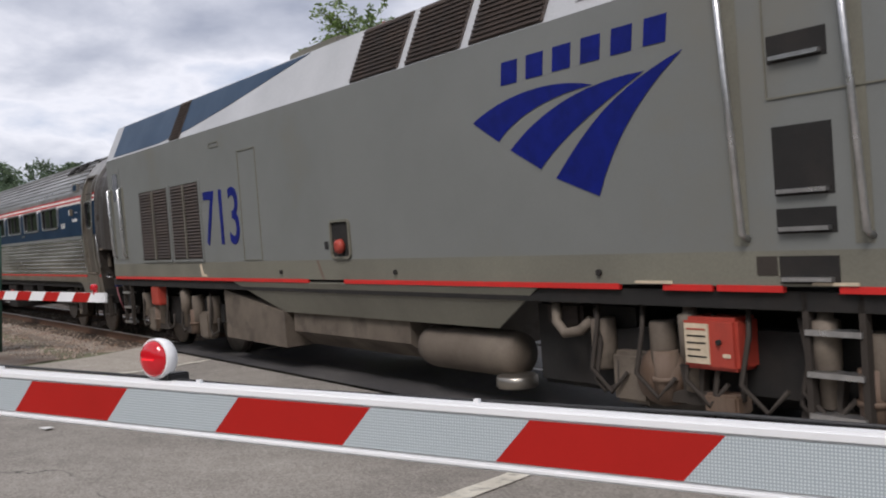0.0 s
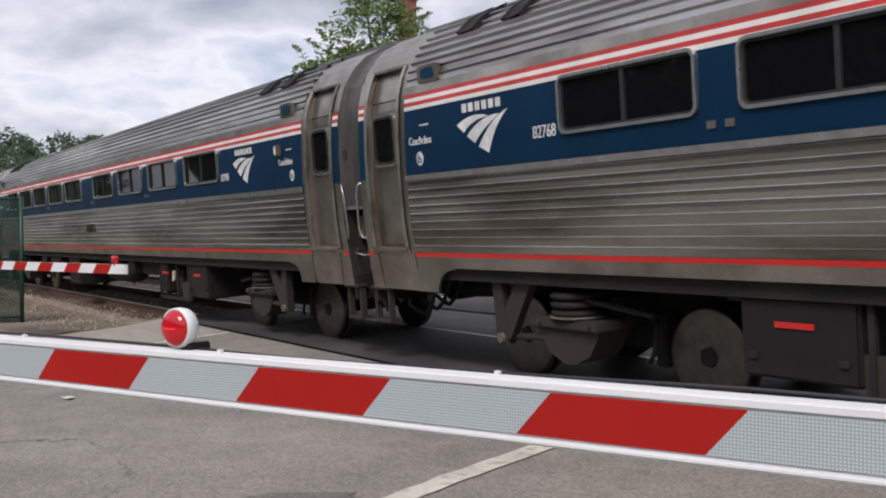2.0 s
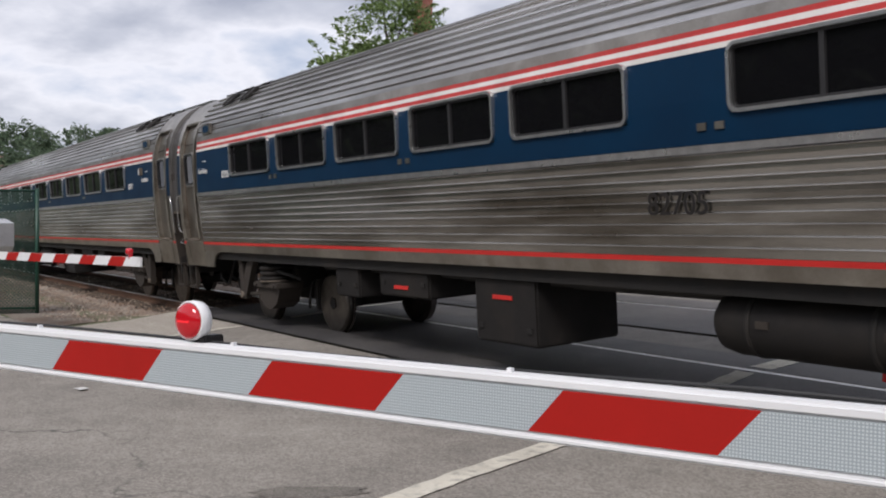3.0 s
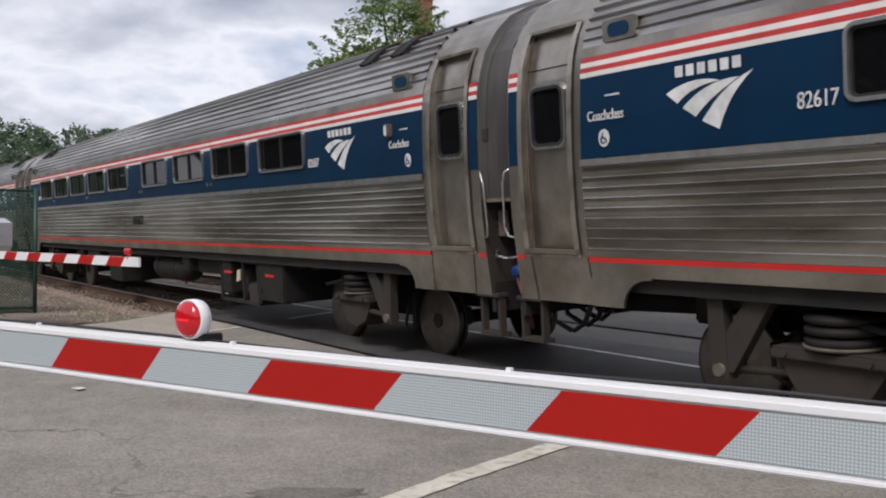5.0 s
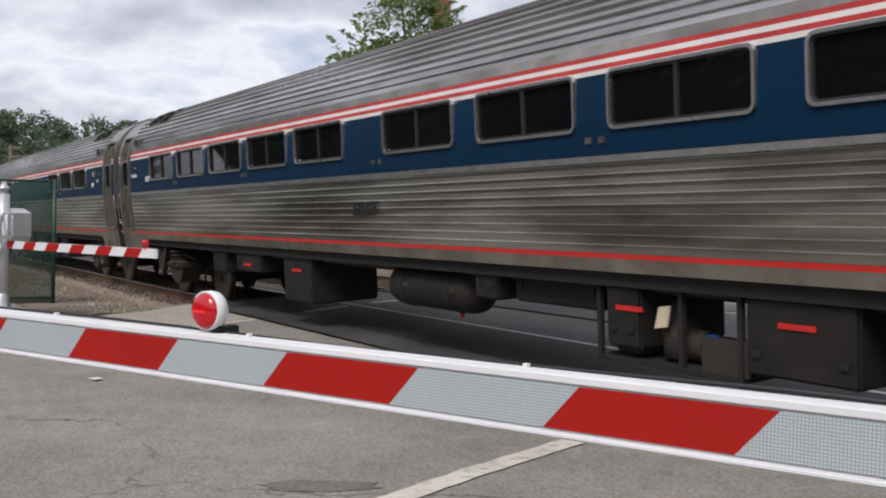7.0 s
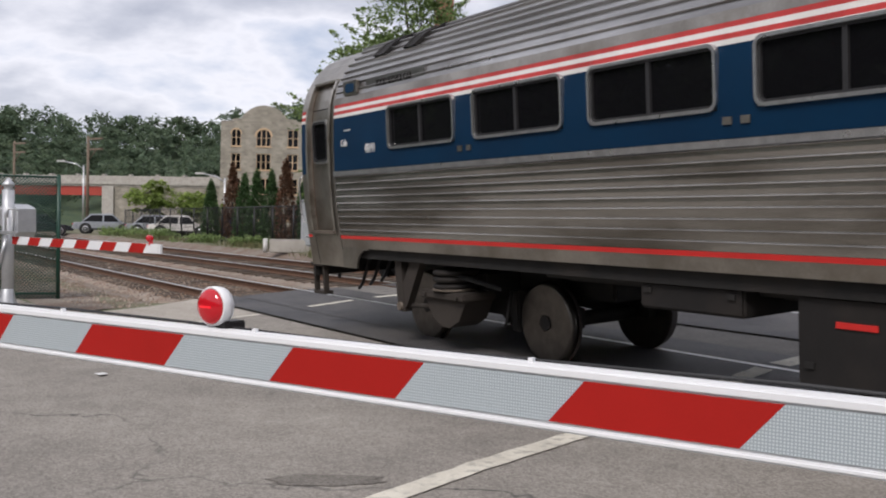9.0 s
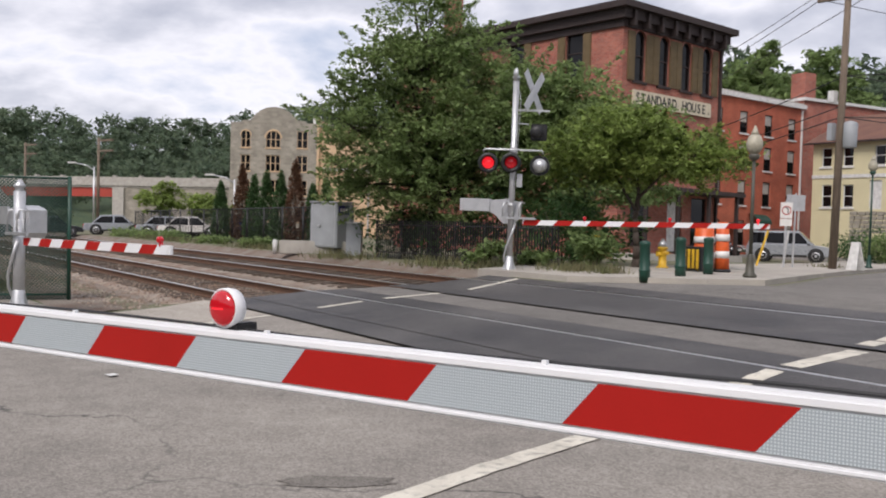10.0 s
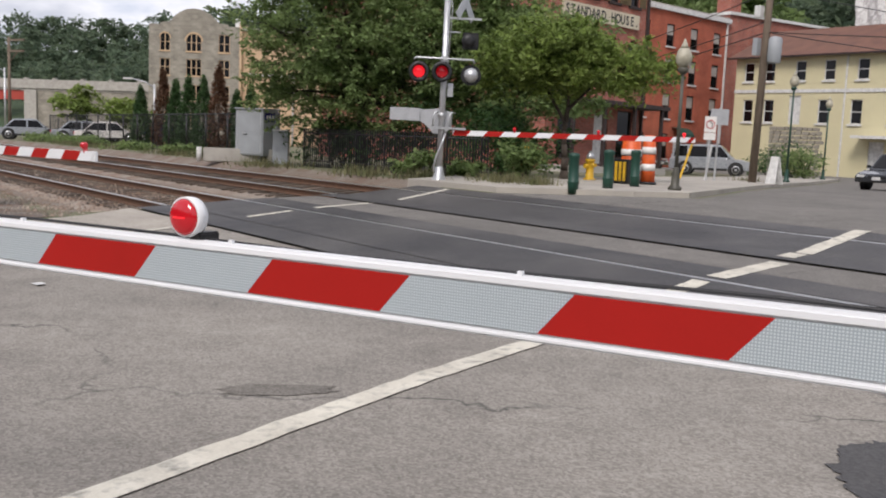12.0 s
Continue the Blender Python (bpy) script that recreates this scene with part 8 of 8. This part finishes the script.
tree(-25.0, 20.5, "dark green tree close to the brick house", 2.4, 0.15, [(0, 0, 4.4, 2.2, 2.4, 2.0), (1.0, 1.3, 3.6, 2.0, 2.2, 1.7), (-0.8, -1.0, 4.9, 1.8, 1.9, 1.8), (0.2, 0.5, 2.2, 2.2, 2.4, 1.2)], 380, 55, 0.10, M["leaf_dark"], 23, 0.6, 0.35)
tree(-72.4, 19.9, "small round-topped tree in the parking lot", 1.4, 0.1, [(0, 0, 2.6, 1.5, 1.7, 1.1), (0.3, 0.4, 3.2, 1.0, 1.1, 0.8)], 70, 36, 0.16, M["leaf_light"], 31, 0.5)
tree(-71.0, 22.9, "small spreading tree in the parking lot", 1.2, 0.1, [(0, 0, 2.3, 1.7, 1.9, 0.9)], 70, 36, 0.16, M["leaf_light"], 32, 0.5)
for i, (x, y, s, sd) in enumerate(((-62, 72, 0.86, 41), (-60.5, 80, 0.88, 42), (-66, 66, 0.78, 43))):
    tree(x, y, "tall dark tree rising behind the brick houses", 9.0 * s, 0.35, [(0, 0, 15 * s, 4.6, 4.6, 4.5), (1.5, 2.5, 12 * s, 4, 4.2, 3.4), (-1, -2.6, 13 * s, 3.6, 3.8, 3.4), (0.4, -0.6, 19.5 * s, 2.6, 2.8, 2.6)], 330, 40, 0.34, M["leaf_dark"], sd, 1.15, 0.4)


def columnar(x, y, h, r, mat, label, seed):
    rnd = random.Random(seed)
    t = thing("conifer", label, "tree", "columnar conifers", at=pose(x, y, gz(y)))
    part("trunk", tube(bmesh.new(), (0, 0, 0), (0, 0, h * 0.8), 0.07, 0.02, seg=7), M["bark"], t)
    verts, faces = [], []
    for i in range(330):
        z = h * (0.03 + 0.96 * rnd.random() ** 1.2)
        rr = r * (1 - (z / h) ** 1.7) * rnd.uniform(0.6, 0.95) * (0.75 + 0.25 * min(1, z / (0.2 * h)))
        a = rnd.uniform(0, 2 * math.pi)
        leaf_cloud(verts, faces, Vector((rr * math.cos(a), rr * math.sin(a), z)), 0.18, 13, 0.085, rnd, 1.8)
    c = new("crown", mesh_from(verts, faces, mat))
    c.parent = t


for i, (x, y, h, brown) in enumerate(((-56.9, 19.3, 3.1, 0), (-54.6, 19.8, 3.9, 1), (-52.9, 19.9, 3.4, 0), (-51.8, 20.2, 3.5, 0), (-50.6, 20.6, 3.5, 0), (-49.8, 21.1, 4.1, 1), (-49.5, 22.0, 2.9, 0), (-49.0, 22.6, 3.2, 0))):
    columnar(x, y, h * 1.1, 0.74, M["conifer_brown"] if brown else M["conifer"], "dry brown columnar conifer" if brown else "dark green columnar conifer by the fence", 60 + i)


def shrub(x, y, r, h, mat, label, seed, n=900, leaf=0.07):
    rnd = random.Random(seed)
    t = thing("shrub", label, "shrub", "shrubs", at=pose(x, y, gz(y)))
    verts, faces = [], []
    for i in range(22):
        d = Vector((rnd.gauss(0, 0.5), rnd.gauss(0, 0.5), 0))
        leaf_cloud(verts, faces, Vector((d.x * r, d.y * r, h * rnd.uniform(0.2, 0.85))), r * 0.45, n // 22, leaf, rnd, 0.8)
    c = new("foliage", mesh_from(verts, faces, mat))
    c.parent = t
    bm = bmesh.new()
    for i in range(5):
        tube(bm, (0, 0, 0), (r * 0.4 * math.cos(i * 1.3), r * 0.4 * math.sin(i * 1.3), h * 0.7), 0.02, 0.008, seg=5)
    part("stem", bm, M["bark"], t)


for i, (x, y, r, h, m) in enumerate(((-22.4, 15.3, 0.6, 0.85, "leaf_dark"), (-18.9, 16.2, 0.65, 1.3, "leaf_dark"), (-20.6, 15.7, 0.4, 0.5, "leaf_dark"), (-32.0, 46.5, 1.6, 1.9, "conifer"), (-36.0, 49.8, 1.5, 1.7, "conifer"), (-30.6, 45.6, 1.1, 1.7, "leaf_dark"), (-60, 16.2, 1.0, 0.35, "leaf_dark"), (-48, 16.0, 0.8, 0.3, "leaf_dark"), (-66, 16.0, 1.1, 0.4, "leaf_dark"), (-27.3, 17.8, 1.5, 2.2, "conifer"), (-25.2, 18.4, 1.5, 2.4, "conifer"), (-23.2, 18.6, 1.4, 2.3, "conifer"), (-21.6, 18.6, 1.2, 1.9, "conifer"), (-41, 15.6, 0.6, 0.35, "leaf_dark"), (-55, 15.8, 0.9, 0.45, "leaf_dark"), (-30.5, 17.2, 1.3, 2.0, "conifer"), (-28.9, 16.7, 1.2, 1.8, "conifer"))):
    shrub(x, y, r, h, M[m], "leafy green shrub at the foot of the fence", 90 + i, 1300 if r > 1 else 900, 0.09)


def weeds():
    rnd = random.Random(77)
    verts, faces = [], []
    spots = [(-18.6, 15.3, 0.9, 900), (-17.2, 15.2, 0.5, 300), (-21.5, 15.0, 0.8, 300), (-24, 14.6, 1.5, 300), (-30, 14.4, 2.0, 300), (-40, 15.2, 3.5, 450), (-55, 15.4, 6, 800), (-26, 3.0, 2.5, 250), (-23.5, 31.5, 0.8, 200)]
    for cx, cy, r, n in spots:
        for _ in range(n):
            x, y = cx + rnd.gauss(0, r * 0.5), cy + rnd.gauss(0, min(r, 0.9) * 0.4)
            h = rnd.uniform(0.12, 0.38)
            a = rnd.uniform(0, math.pi)
            w = 0.012 + 0.01 * rnd.random()
            dx, dy = rnd.gauss(0, 0.1), rnd.gauss(0, 0.1)
            z = gz(y) - 0.02
            i = len(verts)
            verts += [Vector((x - w * math.cos(a), y - w * math.sin(a), z)), Vector((x + w * math.cos(a), y + w * math.sin(a), z)), Vector((x + dx, y + dy, z + h))]
            faces.append((i, i + 1, i + 2))
    tagged(new("grass", mesh_from(verts, faces, M["grass"])), "rough grass and weeds at the verge", "grass", kind="stuff")


weeds()


def hill(name, label, az0, az1, d0, d1, ridge, seed, count, base=-3.0):
    """A wooded ridge seen over the roofs: its slope and the many crowns on it. Angles from -x towards +y."""
    rnd = random.Random(seed)

    def height(az, d):
        q = min(1.0, max(0.0, (d - d0) / (d1 - d0)))
        return base + (ridge(az) - 6.5 - base) * q ** 0.8

    def place(az, d):
        return Vector((-d * math.cos(radians(az)), d * math.sin(radians(az)), height(az, d)))

    bm = bmesh.new()
    sheet(bm, [[place(az0 + (az1 - az0) * i / 40, d0 + (d1 * 1.15 - d0) * j / 8) for i in range(41)] for j in range(9)])
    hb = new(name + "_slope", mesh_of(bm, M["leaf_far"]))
    tagged(hb, "wooded hillside ground", "hill", kind="structure")
    verts, faces = [], []
    for _ in range(count):
        az, d = rnd.uniform(az0, az1), d0 + (d1 - d0) * rnd.random() ** 0.7
        p = place(az, d)
        h, r = rnd.uniform(5.5, 10), rnd.uniform(2.8, 5.0)
        for k in range(20):
            a, q = rnd.uniform(0, 2 * math.pi), rnd.random()
            rr = r * math.sqrt(1 - (2 * q - 1) ** 2) * rnd.uniform(0.55, 1.0)
            leaf_cloud(verts, faces, p + Vector((rr * math.cos(a), rr * math.sin(a), h * (0.25 + 0.75 * q))), 1.4, 11, 0.62, rnd, 0.7)
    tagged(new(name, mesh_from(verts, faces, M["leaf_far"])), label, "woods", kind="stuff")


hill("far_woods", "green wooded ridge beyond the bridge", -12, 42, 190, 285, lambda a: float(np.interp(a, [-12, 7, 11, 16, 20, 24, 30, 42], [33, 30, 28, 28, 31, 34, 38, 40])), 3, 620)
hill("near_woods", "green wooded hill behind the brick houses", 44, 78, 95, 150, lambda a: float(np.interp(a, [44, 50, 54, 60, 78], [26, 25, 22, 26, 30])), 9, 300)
# out of view: hinted at by window reflections, widened to darken the train's side
hill("rear_woods", "unseen green wooded rise behind the street, added to darken the reflections", 125, 353, 42, 75, lambda a: 15.0 + 2.0 * math.sin(a * 0.11), 15, 430, base=-1.0)


# ---- what moves ----
def motions():
    # the train's lead over an even speed, in metres
    lead = lambda t: float(np.interp(t, [0, 0.5, 1.0, 2.0, 2.5, 3.0, 4.0, 5.0, 5.5, 6.5, 7.0, 7.5, 8.5, 9.0, 9.5, 12], [0.05, -0.02, -0.08, 0.08, 0.08, 0.20, 0.27, 0.30, 0.20, -0.26, -0.34, -0.36, -0.16, -0.08, -0.15, -0.15]))
    turn = 360.0 * SPEED / (math.pi * 0.92)
    for k, car, sets in TRAIN:
        walk(car, [(0.5 * i, pose(S0 + SPEED * 0.5 * i + lead(0.5 * i) - CAR * k, TRACK_Y, TRACK_Z, CANT)) for i in range(25)])
        for ws in sets:
            x, _, r = ws.location
            per = turn * 0.46 / r
            walk(ws, [(i / FPS, pose(x, 0, r, 0, per * i / FPS, 0)) for i in range(361)])


motions()
